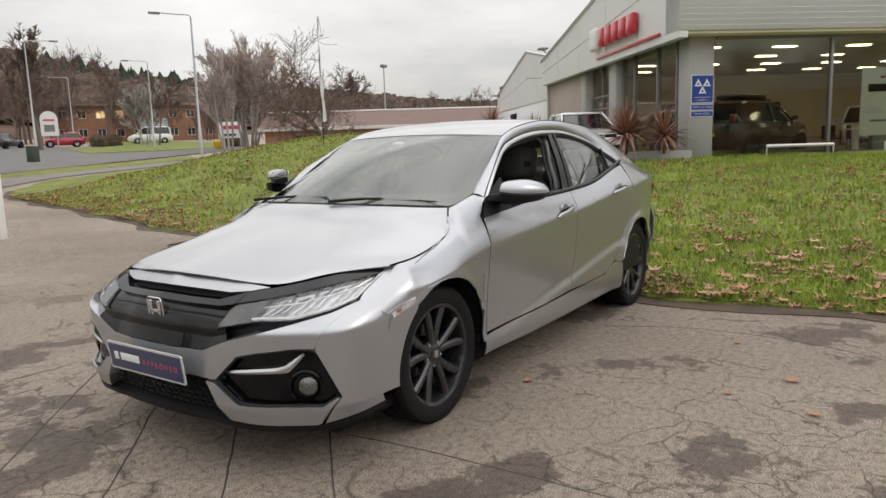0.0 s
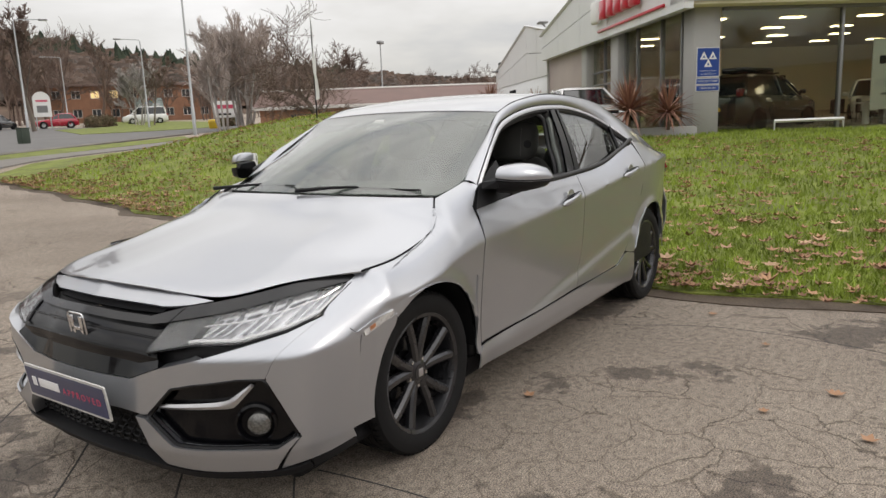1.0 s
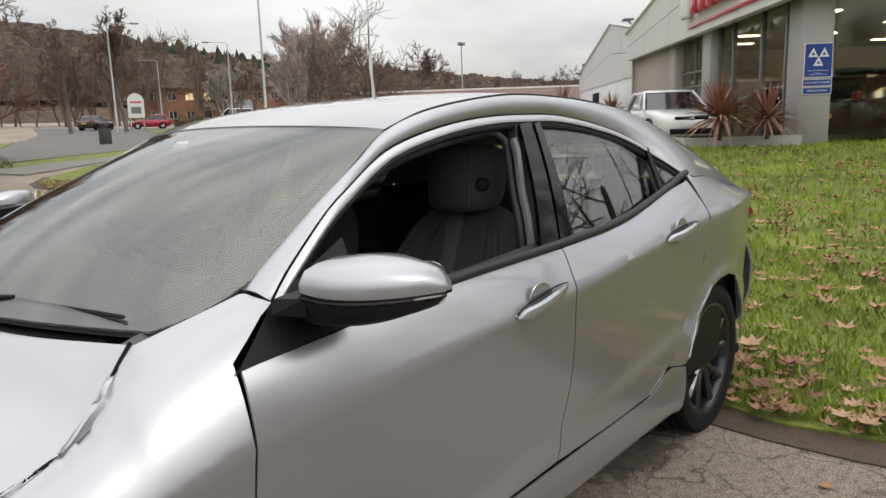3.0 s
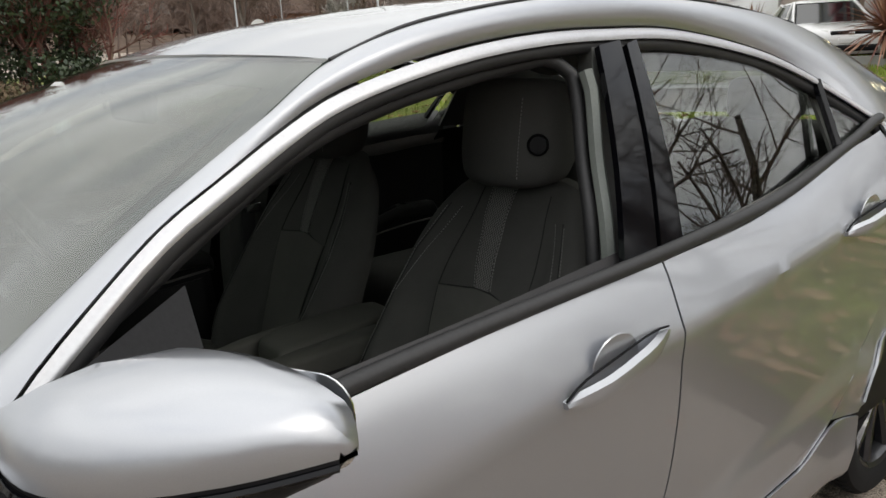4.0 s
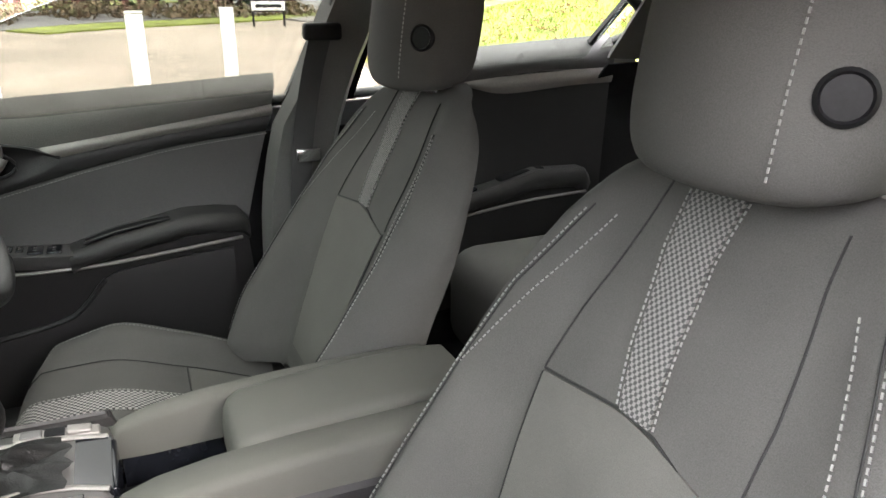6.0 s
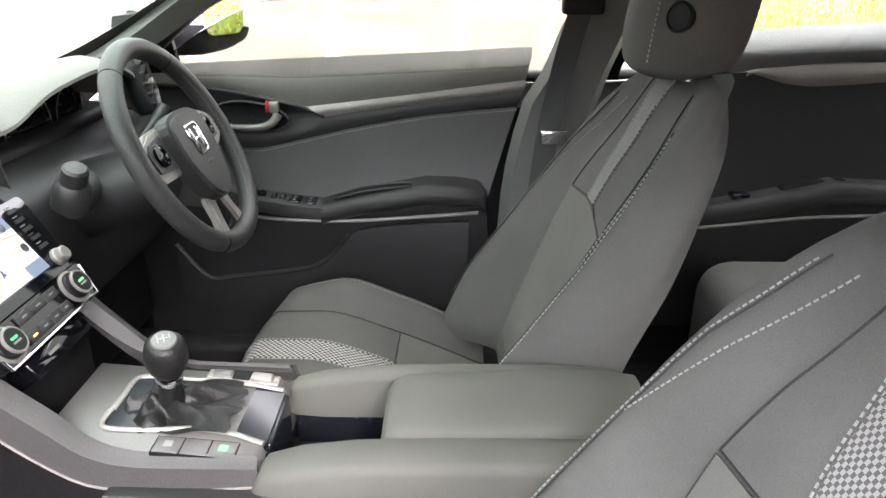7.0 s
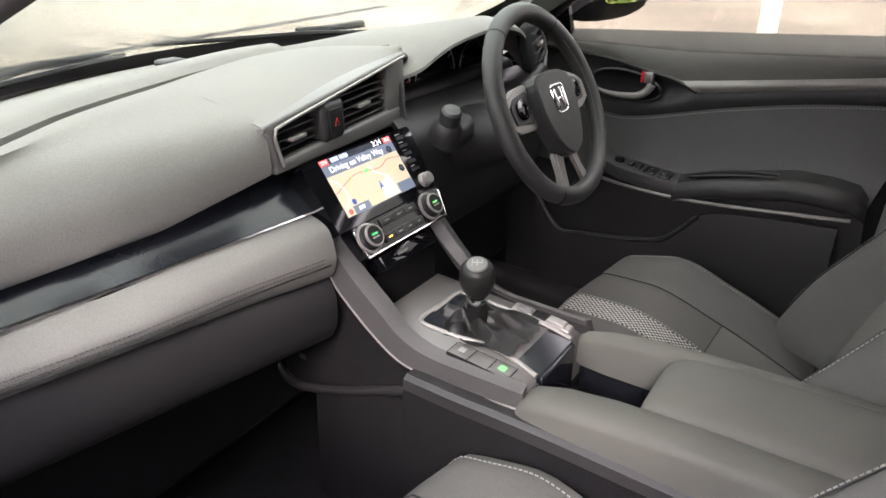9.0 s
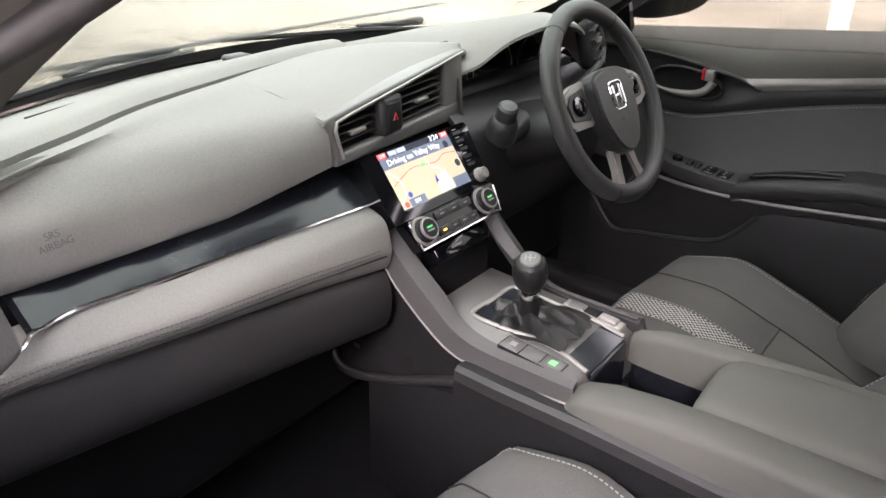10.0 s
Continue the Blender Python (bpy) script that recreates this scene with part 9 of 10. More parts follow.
# steering column and wheel
WC = Vector((0.550, -0.365, 0.935))
wmat = facing(WC, (0, -1, 0), Vector((0.438, 0, 0.899)))
col = loft("steering_column", [[(0.80 - 0.21 * t, -0.365 + 0.078 * math.cos(a) * (1.15 - 0.25 * t), 0.815 + 0.075 * t + 0.062 * math.sin(a) * (1.25 - 0.30 * t)) for a in np.linspace(0, 2 * math.pi, 20, endpoint=False)] for t in (0, 0.3, 0.7, 1.0)], HARD, dash, "black steering column shroud", smooth=60)
sk = Vector((-0.28, 0.16, 0.62)).normalized()
stalk_m = Matrix.Translation((0.662, -0.184, 0.895)) @ sk.to_track_quat("Z", "Y").to_matrix().to_4x4()
spin("control_stalk", [(0.026, 0.0), (0.027, 0.022), (0.024, 0.036), (0.0185, 0.042), (0.0175, 0.064), (0.014, 0.068), (0, 0.069)], HARD, col, "stubby black control stalk", 24, "z", m=stalk_m)
tube("control_stalk", [(0.66, -0.44, 0.925), (0.650, -0.48, 0.945), (0.632, -0.505, 0.972)], [0.010, 0.012, 0.014], HARD, col, "", k=12)
tube("stalk_link", [(0.70, -0.30, 0.885), (0.675, -0.215, 0.885)], [0.03, 0.024], HARD, col, "", k=12)
R_W = 0.173
ring = []
for a in np.linspace(0, 2 * math.pi, 73):
    rr = R_W * (1 - 0.03 * max(0, -math.sin(a)) ** 6)
    ring.append(tuple(wmat @ Vector((rr * math.cos(a), rr * math.sin(a), 0.0))))
wheel_ob = put("steering_wheel", tube_mesh("steering_wheel", ring, 0.0170, LEATHER, 14, 1.0), car, "black leather three-spoke steering wheel")
pad_out = [(x, y) for x, y in fair([(-0.068, 0.040), (-0.052, 0.054), (0.0, 0.060), (0.052, 0.054), (0.068, 0.040), (0.070, -0.010), (0.056, -0.055), (0.032, -0.088), (0.0, -0.098), (-0.032, -0.088), (-0.056, -0.055), (-0.070, -0.010), (-0.068, 0.040)], 40)[:-1]]
slab("airbag_pad", pad_out, 0.036, LEATHER, wheel_ob, "grained black airbag pad", wmat @ pose(0, 0, -0.014), bevel=0.010)
for sx in (1, -1):
    sp = [(0.060 * sx, 0.052), (0.10 * sx, 0.050), (0.140 * sx, 0.036), (0.164 * sx, 0.020), (0.163 * sx, -0.012), (0.13 * sx, -0.026), (0.066 * sx, -0.030)]
    slab("wheel_spoke", sp if sx > 0 else sp[::-1], 0.016, SPOKE, wheel_ob, "satin grey wheel spoke", wmat @ pose(0, 0, -0.016), bevel=0.003)
    kp = [(0.074 * sx, 0.040), (0.122 * sx, 0.034), (0.138 * sx, 0.020), (0.134 * sx, -0.010), (0.076 * sx, -0.018)]
    slab("spoke_keys", kp if sx > 0 else kp[::-1], 0.004, HARD, wheel_ob, "", wmat @ pose(0, 0, -0.001), bevel=0.0012)
    spin("key_pad", [(0.0185, 0), (0.0175, 0.005), (0.010, 0.007), (0.009, 0.004), (0, 0.0045)], GLOSS_BLACK, wheel_ob, "round key pad", 24, "z", m=wmat @ pose(0.106 * sx, 0.012, 0.002))
    for a in (0, 90, 180, 270):
        block("key_mark", (-0.002, 0.011, 0.0052), (0.002, 0.0135, 0.0064), SPOKE, wheel_ob, "", 0, m=wmat @ pose(0.106 * sx, 0.012, 0.002) @ pose(0, 0, 0, 0, 0, a))
    ls = [(0.012 * sx, -0.092), (0.040 * sx, -0.080), (0.044 * sx, -0.120), (0.060 * sx, -0.158), (0.030 * sx, -0.168), (0.022 * sx, -0.125)]
    slab("lower_spoke", ls[::-1] if sx > 0 else ls, 0.014, SPOKE, wheel_ob, "satin lower spoke", wmat @ pose(0, 0, -0.016), bevel=0.003)
    for a in (np.linspace(-0.95, 0.75, 44) if sx > 0 else np.linspace(2.4, 4.1, 44),):
        stitch([tuple(wmat @ Vector(((R_W - 0.0155) * math.cos(k), (R_W - 0.0155) * math.sin(k), 0.0080))) for k in a], wheel_ob).data.materials[0] = DARK_THREAD
    for a in ((0.95 if sx > 0 else math.pi - 0.95), (-1.05 if sx > 0 else math.pi + 1.05)):
        c = wmat @ Vector((R_W * math.cos(a), R_W * math.sin(a), 0))
        tang = (wmat.to_3x3() @ Vector((-math.sin(a), math.cos(a), 0)))
        spin("rim_seam", [(0.0172, -0.0008), (0.0174, 0.0), (0.0172, 0.0008)], DARK, wheel_ob, "", 20, "z", m=Matrix.Translation(c) @ tang.to_track_quat("Z", "Y").to_matrix().to_4x4())
slab("spoke_gap", [(-0.020, -0.100), (-0.026, -0.160), (0.026, -0.160), (0.020, -0.100)], 0.006, GLOSS_BLACK, wheel_ob, "gloss black spoke centre", wmat @ pose(0, 0, -0.014))
for lo, hi in (((-0.0135, -0.012, 0.0205), (-0.0075, 0.026, 0.0245)), ((0.0075, -0.012, 0.0205), (0.0135, 0.026, 0.0245)), ((-0.009, 0.003, 0.0205), (0.009, 0.009, 0.0240))):
    put("wheel_badge", block_mesh("wheel_badge", lo, hi, CHROME, 0.002, 2, lambda x, y, z: (x * (1 + 4.0 * (y - 0.007)), y, z)), wheel_ob, "", wmat)
tube("badge_rim", [tuple(wmat @ Vector((x * (1 + 3.0 * y), y + 0.007, 0.0225))) for x, y in rounded(0.044, 0.050, 0.009, 4) + [rounded(0.044, 0.050, 0.009, 4)[0]]], 0.0018, CHROME, wheel_ob, k=6)
block("pad_letters", (-0.012, -0.038, 0.0218), (0.012, -0.033, 0.0226), HARD, wheel_ob, "", 0.0004, m=wmat)

# ---------------------------------------------------------------- the distance: trees, hill, houses, parked cars
BARK = island_mat("winter_bark", [(0.075, 0.06, 0.05), (0.11, 0.09, 0.075), (0.14, 0.115, 0.095), (0.09, 0.075, 0.06)], 0.9)
BIRCH_TWIG = island_mat("birch_twigs", [(0.36, 0.30, 0.27), (0.44, 0.38, 0.34), (0.30, 0.25, 0.22), (0.50, 0.44, 0.41)], 0.9)
BIRCH = island_mat("birch_bark", [(0.42, 0.40, 0.37), (0.30, 0.28, 0.26), (0.36, 0.33, 0.31), (0.24, 0.21, 0.19)], 0.8)
TWIG = island_mat("bare_twigs", [(0.11, 0.075, 0.06), (0.15, 0.10, 0.08), (0.18, 0.13, 0.105), (0.09, 0.065, 0.055)], 0.9)
RED_TWIG = island_mat("reddish_twigs", [(0.16, 0.06, 0.05), (0.20, 0.075, 0.06), (0.12, 0.06, 0.05), (0.15, 0.10, 0.07)], 0.9)
IVY = island_mat("dark_ivy_leaves", [(0.022, 0.040, 0.016), (0.035, 0.055, 0.022), (0.05, 0.075, 0.03), (0.028, 0.035, 0.02)], 0.45)
BRACKEN = island_mat("dry_undergrowth", [(0.13, 0.09, 0.05), (0.17, 0.12, 0.075), (0.09, 0.07, 0.04), (0.10, 0.10, 0.04)], 0.9)
GALV = mat("galvanised_steel", (0.42, 0.43, 0.44), 0.45, 0.5, 0.1, 2, 60)
BRICKWORK = mat("orange_brick", (0.30, 0.155, 0.095), 0.85, 0, 0.22, 0.9, 9, 0.2)
ROOF_FELT = mat("brown_roof", (0.20, 0.14, 0.12), 0.8, 0, 0.15, 0.6, 8)
CREAM_BAND = mat("white_fascia", (0.62, 0.60, 0.57), 0.6, 0, 0.08, 1, 30)
FAR_PANE = mat("dark_far_pane", (0.04, 0.045, 0.05), 0.08, 0, 0.3, 0.7, 9, spec=0.8)
LIT_PANE = mat("lit_far_window", (0.5, 0.4, 0.2), 0.5, 0, 0.1, 1, 9, emit=(1.0, 0.72, 0.32), emit_power=0.9)


def grow(rng, start, heading, length, radius, level, levels, out, kids=(4, 6), wander=0.18, up=0.06, shrink=0.62, angle=(0.5, 1.0)):
    """Adds a limb and its side limbs to out as (points, radii, level)."""
    n = 7 if level == 0 else 5 if level < 3 else 4
    p, d = [np.array(start, float)], np.array(heading, float)
    for _ in range(n - 1):
        d = d + rng.normal(0, wander, 3) + [0, 0, up]
        d = d / np.linalg.norm(d)
        p.append(p[-1] + d * length / (n - 1))
    p = np.array(p)
    tip = 0.45 if level < levels else 0.3
    out.append((p, np.linspace(radius, radius * tip, n), level))
    if level >= levels:
        return
    for k in range(rng.integers(kids[0], kids[1] + 1)):
        f = rng.uniform(0.35 if level == 0 else 0.2, 1.0)
        i = min(n - 2, int(f * (n - 1)))
        at = p[i] + (p[i + 1] - p[i]) * (f * (n - 1) - i)
        axis = (p[i + 1] - p[i]) / np.linalg.norm(p[i + 1] - p[i])
        side_v = np.cross(axis, rng.normal(0, 1, 3))
        side_v = side_v / (np.linalg.norm(side_v) + 1e-9)
        a = rng.uniform(*angle)
        grow(rng, at, axis * math.cos(a) + side_v * math.sin(a), length * shrink * rng.uniform(0.7, 1.15), radius * (1 - 0.55 * f) * 0.55, level + 1, levels, out, kids, wander, up, shrink, angle)


def limbs_mesh(name, limbs, material):
    """One mesh of tapered limbs, thick ones rounder."""
    v, f, base = [], [], 0
    for p, r, level in limbs:
        k = 8 if level == 0 else 5 if level == 1 else 3
        d = np.gradient(p, axis=0)
        d = d / (np.linalg.norm(d, axis=1, keepdims=True) + 1e-9)
        ref = np.array([0.31, 0.87, 0.12])
        a = np.cross(d, ref)
        a = a / (np.linalg.norm(a, axis=1, keepdims=True) + 1e-9)
        b = np.cross(a, d)
        t = np.linspace(0, 2 * math.pi, k, endpoint=False)
        ring = p[:, None] + r[:, None, None] * (np.cos(t)[None, :, None] * a[:, None] + np.sin(t)[None, :, None] * b[:, None])
        v.append(ring.reshape(-1, 3))
        i = np.arange(len(p) * k).reshape(len(p), k) + base
        j = np.roll(i, -1, 1)
        f += np.stack([i[:-1].ravel(), j[:-1].ravel(), j[1:].ravel(), i[1:].ravel()], 1).tolist()
        base += len(p) * k
    return mesh(name, np.vstack(v), f, material, 60)


def bare_tree(name, label, x, y, seed, tall, radius, levels=4, stems=1, bark=BARK, twig=TWIG, lean=(0, 0), group="", **kw):
    """A leafless tree: trunk and limbs, and a crown of thin twigs."""
    rng = np.random.default_rng(seed)
    limbs = []
    for k in range(stems):
        a = 2 * math.pi * k / max(1, stems) + rng.uniform(0, 1)
        off = 0.0 if stems == 1 else 0.35
        h = np.array([lean[0] + (0.22 * math.cos(a) if stems > 1 else 0), lean[1] + (0.22 * math.sin(a) if stems > 1 else 0), 1.0])
        grow(rng, (off * math.cos(a), off * math.sin(a), -0.15), h / np.linalg.norm(h), tall * 0.62, radius, 0, levels, limbs, **kw)
    thin = 0.00034 * math.hypot(x, y)
    limbs = [(p, np.maximum(r, thin), level) for p, r, level in limbs]
    ob = thing(name, label, "tree", group, m=pose(x, y, float(height(x, y)), 0, 0, 40 * seed))
    put("trunk", limbs_mesh("trunk", [l for l in limbs if l[2] <= 1], bark), ob)
    put("crown", limbs_mesh("crown", [l for l in limbs if l[2] > 1], twig), ob)
    return ob


bare_tree("oak_tree", "leafless spreading oak tree on the lawn mound", -17.9, -17.5, 3, 3.45, 0.16, 4, kids=(5, 7), wander=0.20, up=0.05, shrink=0.76, angle=(0.6, 1.25))
bare_tree("birch_tree", "clump of pale leafless birch stems", -32, -39, 5, 8.6, 0.10, 3, 8, BIRCH, BIRCH_TWIG, kids=(10, 13), wander=0.08, up=0.10, shrink=0.44, angle=(0.3, 0.85), group="birches")
bare_tree("birch_tree", "pale leafless birch on the verge", -29.5, -38.5, 6, 7.4, 0.09, 3, 4, BIRCH, BIRCH_TWIG, kids=(9, 12), wander=0.08, up=0.10, shrink=0.42, angle=(0.3, 0.8), group="birches")
bare_tree("birch_tree", "small pale birch before the brick building", -41, -66, 8, 7.5, 0.09, 3, 4, BIRCH, BIRCH, kids=(8, 10), wander=0.10, up=0.10, shrink=0.42, angle=(0.3, 0.8), group="birches")
bare_tree("bare_tree", "tall leafless tree beside the road", -28, -61.5, 9, 12.5, 0.20, 4, kids=(6, 8), wander=0.08, up=0.10, shrink=0.45, angle=(0.35, 0.9), group="roadside trees")
bare_tree("bare_tree", "leafless tree beside the road", -23, -61, 10, 10.5, 0.18, 4, kids=(5, 7), wander=0.10, up=0.10, shrink=0.5, angle=(0.35, 0.9), group="roadside trees")
bare_tree("bare_tree", "slim leafless tree before the brick building", -40, -62, 11, 7.5, 0.10, 4, kids=(5, 6), wander=0.10, up=0.10, shrink=0.48, angle=(0.35, 0.9), group="roadside trees")
bare_tree("plane_tree", "large leafless tree on the edge of the forecourt", -9.6, 7.4, 13, 10.5, 0.27, 4, kids=(5, 7), wander=0.14, up=0.05, shrink=0.66, angle=(0.5, 1.1))
bare_tree("bare_tree", "leafless tree on the far lawn", -46, -20, 14, 7.0, 0.15, 4, kids=(5, 6), wander=0.12, up=0.08, shrink=0.55, angle=(0.4, 1.0), group="far trees")
bare_tree("bare_tree", "leafless tree on the far lawn", -41, -38, 15, 6.5, 0.14, 4, kids=(5, 6), wander=0.12, up=0.08, shrink=0.55, angle=(0.4, 1.0), group="far trees")


def merged(copies):
    """Many moved copies of limb lists as one limb list."""
    out = []
    for limbs, (x, y, z), turn, size in copies:
        c, s = math.cos(turn) * size, math.sin(turn) * size
        rot = np.array([[c, -s, 0], [s, c, 0], [0, 0, size]])
        out += [(p @ rot.T + [x, y, z], r * size, level) for p, r, level in limbs]
    return out


rng = np.random.default_rng(21)
kinds = []
for k in range(4):
    limbs = []
    grow(rng, (0, 0, -0.3), (0.03, 0.02, 1), 6.0, 0.16, 0, 3, limbs, kids=(7, 9), wander=0.10, up=0.09, shrink=0.50, angle=(0.35, 1.0))
    kinds.append([(p, np.maximum(r, 0.018), max(level, 1)) for p, r, level in limbs])
copies = []
for k in range(120):
    # a belt of woods behind the road and the brick building
    u = rng.uniform(0, 1)
    x, y = -6 - 94 * u + rng.normal(0, 5), -118 + 82 * u**1.4 + rng.normal(0, 6)
    if u > 0.35 and rng.uniform() < 0.3:
        continue
    copies.append((kinds[k % 4], (x, y, float(height(x, y))), rng.uniform(0, 6.3), rng.uniform(0.75, 1.35) * (1.0 if u < 0.45 else 0.62)))
woods = thing("bare_woods", "belt of brown leafless woods behind the road", "woods", kind="stuff", data=limbs_mesh("bare_woods", merged(copies), TWIG))

# thicket left of the road: red twigs over dark ivy
copies = []
for k in range(34):
    x, y = rng.uniform(-6.3, 4.0), rng.uniform(-30, -24.5)
    copies.append((kinds[k % 4], (x, y, float(height(x, y))), rng.uniform(0, 6.3), rng.uniform(0.45, 0.95)))
thing("thicket", "tangled reddish bare thicket on the bank", "bushes", kind="stuff", data=limbs_mesh("thicket", merged(copies), RED_TWIG))


def leaf_cloud(name, blobs, count, size, material, seed):
    """Small bent leaves strewn over the shells of uneven blobs."""
    rng = np.random.default_rng(seed)
    v, f = [], []
    w = np.array([b[3] ** 2 for b in blobs])
    pick = rng.choice(len(blobs), count, p=w / w.sum())
    d = rng.normal(0, 1, (count, 3))
    d = d / np.linalg.norm(d, axis=1, keepdims=True)
    c = np.array([b[:3] for b in blobs])[pick] + d * (np.array([b[3] for b in blobs])[pick] * rng.uniform(0.55, 1.12, count))[:, None] * [1, 1, 0.9]
    a = np.cross(d + rng.normal(0, 0.5, (count, 3)), rng.normal(0, 1, (count, 3)))
    a = a / np.linalg.norm(a, axis=1, keepdims=True)
    b = np.cross(a, d + rng.normal(0, 0.4, (count, 3)))
    b = b / np.linalg.norm(b, axis=1, keepdims=True)
    s = size * rng.uniform(0.6, 1.4, (count, 1))
    quad = np.stack([c - a * s, c + b * s * 0.6, c + a * s, c - b * s * 0.6], 1)
    i = np.arange(count * 4).reshape(-1, 4)
    return mesh(name, quad.reshape(-1, 3), i.tolist(), material, 0)


blobs = [(rng.uniform(-5.8, 0), rng.uniform(-27, -24.5), 1.1 + rng.uniform(0, 1) ** 1.3 * 2.9, rng.uniform(0.5, 1.0)) for _ in range(26)]
thing("ivy_bush", "dark evergreen ivy bush in the thicket", "bush", kind="stuff", data=leaf_cloud("ivy_bush", blobs, 9000, 0.085, IVY, 3))
blobs = [(rng.uniform(-6.3, 4), rng.uniform(-26.5, -23.2), float(height(-5, -25)) + rng.uniform(-0.2, 0.35), rng.uniform(0.3, 0.6)) for _ in range(60)]
thing("undergrowth", "dry brown undergrowth on the bank", "undergrowth", kind="stuff", data=leaf_cloud("undergrowth", blobs, 9000, 0.07, BRACKEN, 4))
blobs = [(x, y, float(height(x, y)) + 0.4, 0.9) for x, y in ((-36, -66), (-38, -67), (-37.5, -47.5), (-39, -49))]
thing("shrub_border", "low dark shrubs along the road", "shrubs", kind="stuff", data=leaf_cloud("shrub_border", blobs, 5000, 0.11, BRACKEN, 5))

# hill with woods
RIDGE = [(30, -420, 66), (-60, -400, 60), (-120, -380, 55), (-165, -360, 49), (-194, -345, 43), (-227, -324, 37), (-272, -287, 32), (-313, -242, 26), (-350, -190, 20), (-380, -120, 14), (-400, -40, 8)]
HILL = mat("wooded_hillside", (0.10, 0.07, 0.052), 0.95, 0, 0.4, 0.03, 0.25, spec=0.1)
ridge = fair(RIDGE, 60)
foot = ridge * [0.36, 0.36, 0] + np.array([0, 0, 2.5])
rows = []
for t in np.linspace(0, 1, 14):
    r = foot + (ridge - foot) * t
    r[:, 2] = 2.5 + (ridge[:, 2] - 2.5) * t**1.35
    rows.append(r)
back = ridge * [1.35, 1.35, 0] + np.array([0, 0, -5.0])
hill_p = np.stack(rows + [back])
hill = thing("hillside", "brown wooded hill beyond the town", "hill", kind="structure")
shell("slope", hill_p, HILL, hill, 0.5, (0, 0, 1))
HILL_TREE = island_mat("hill_trees", [(0.095, 0.062, 0.045), (0.125, 0.083, 0.06), (0.075, 0.055, 0.045), (0.06, 0.05, 0.04)], 0.95)
CONIFER = island_mat("dark_conifers", [(0.018, 0.028, 0.016), (0.026, 0.038, 0.02), (0.035, 0.045, 0.026)], 0.95)


def clumps(count, lo, hi, tall, wide, seed, near_ridge):
    rng = np.random.default_rng(seed)
    v, f = [], []
    for k in range(count):
        t = rng.uniform(0.25, 1.0) if not near_ridge else rng.uniform(0.80, 1.0)
        u = rng.uniform(lo, hi) * 59
        i, fr = int(min(58, u)), u - int(min(58, u))
        a = foot[i] * (1 - fr) + foot[i + 1] * fr
        b = ridge[i] * (1 - fr) + ridge[i + 1] * fr
        c = a + (b - a) * t
        c[2] = 2.5 + (b[2] - 2.5) * t**1.35
        h, w = tall * rng.uniform(0.6, 1.3), wide * rng.uniform(0.6, 1.3)
        n0 = len(v)
        low_ring = [(c[0] + w * rng.uniform(0.7, 1.2) * math.cos(q), c[1] + w * rng.uniform(0.7, 1.2) * math.sin(q), c[2] + h * rng.uniform(0.1, 0.45)) for q in np.linspace(0, 5.2, 6)]
        top_w = w * (0.15 if near_ridge else 0.62)
        top_ring = [(c[0] + top_w * rng.uniform(0.6, 1.2) * math.cos(q), c[1] + top_w * rng.uniform(0.6, 1.2) * math.sin(q), c[2] + h * rng.uniform(0.75, 1.05)) for q in np.linspace(0, 5.2, 6)]
        v += low_ring + top_ring
        for q in range(6):
            r = (q + 1) % 6
            f.append([n0 + q, n0 + r, n0 + 6 + r, n0 + 6 + q])
        f.append([n0 + 6 + q for q in range(6)])
    return v, f


v, f = clumps(6500, 0.0, 1.0, 3.6, 4.2, 7, False)
thing("hill_woods", "brown leafless woods on the hill", "woods", kind="stuff", data=mesh("hill_woods", v, f, HILL_TREE, 0))
v, f = clumps(90, 0.34, 0.60, 7.5, 3.2, 8, True)
thing("hill_conifers", "dark conifers along the hill's crest", "trees", kind="stuff", data=mesh("hill_conifers", v, f, CONIFER, 0))


# lampposts
def lamppost(x, y, z0, top, arm_dir, arm_len=1.6, label="tall galvanised street lamp with a bent arm"):
    ob = thing("street_lamp", label, "lamppost", "street lamps", m=pose(x, y, z0))
    h = top - z0
    tube("post", [(0, 0, -0.3), (0, 0, 1.2), (0, 0, 1.25), (0, 0, h * 0.7), (0, 0, h - 0.1)], [0.095, 0.095, 0.07, 0.055, 0.045], GALV, ob, k=12)
    a = np.array([arm_dir[0], arm_dir[1], 0]) / math.hypot(*arm_dir)
    tube("arm", fair([(0, 0, h - 0.12), tuple(a * 0.10 + [0, 0, h]), tuple(a * arm_len * 0.6 + [0, 0, h + 0.03]), tuple(a * arm_len + [0, 0, h + 0.06])], 12), 0.03, GALV, ob, k=8)
    hm = Matrix.Translation(Vector(a * (arm_len + 0.25) + [0, 0, h + 0.05])) @ Matrix.Rotation(math.atan2(a[1], a[0]), 4, "Z")
    put("lamp_head", block_mesh("lamp_head", (-0.30, -0.11, -0.06), (0.30, 0.11, 0.05), FRAME, 0.03, 2, lambda x, y, z: (x, y * (1 if x < 0 else 0.8), z)), ob, "", hm)
    put("lamp_lens", block_mesh("lamp_lens", (-0.22, -0.08, -0.075), (0.24, 0.08, -0.058), PLATE_RIM, 0.004, 1), ob, "", hm)
    block("access_door", (-0.10, -0.04, 0.45), (-0.088, 0.04, 0.85), GALV, ob, "", 0.003)
    return ob


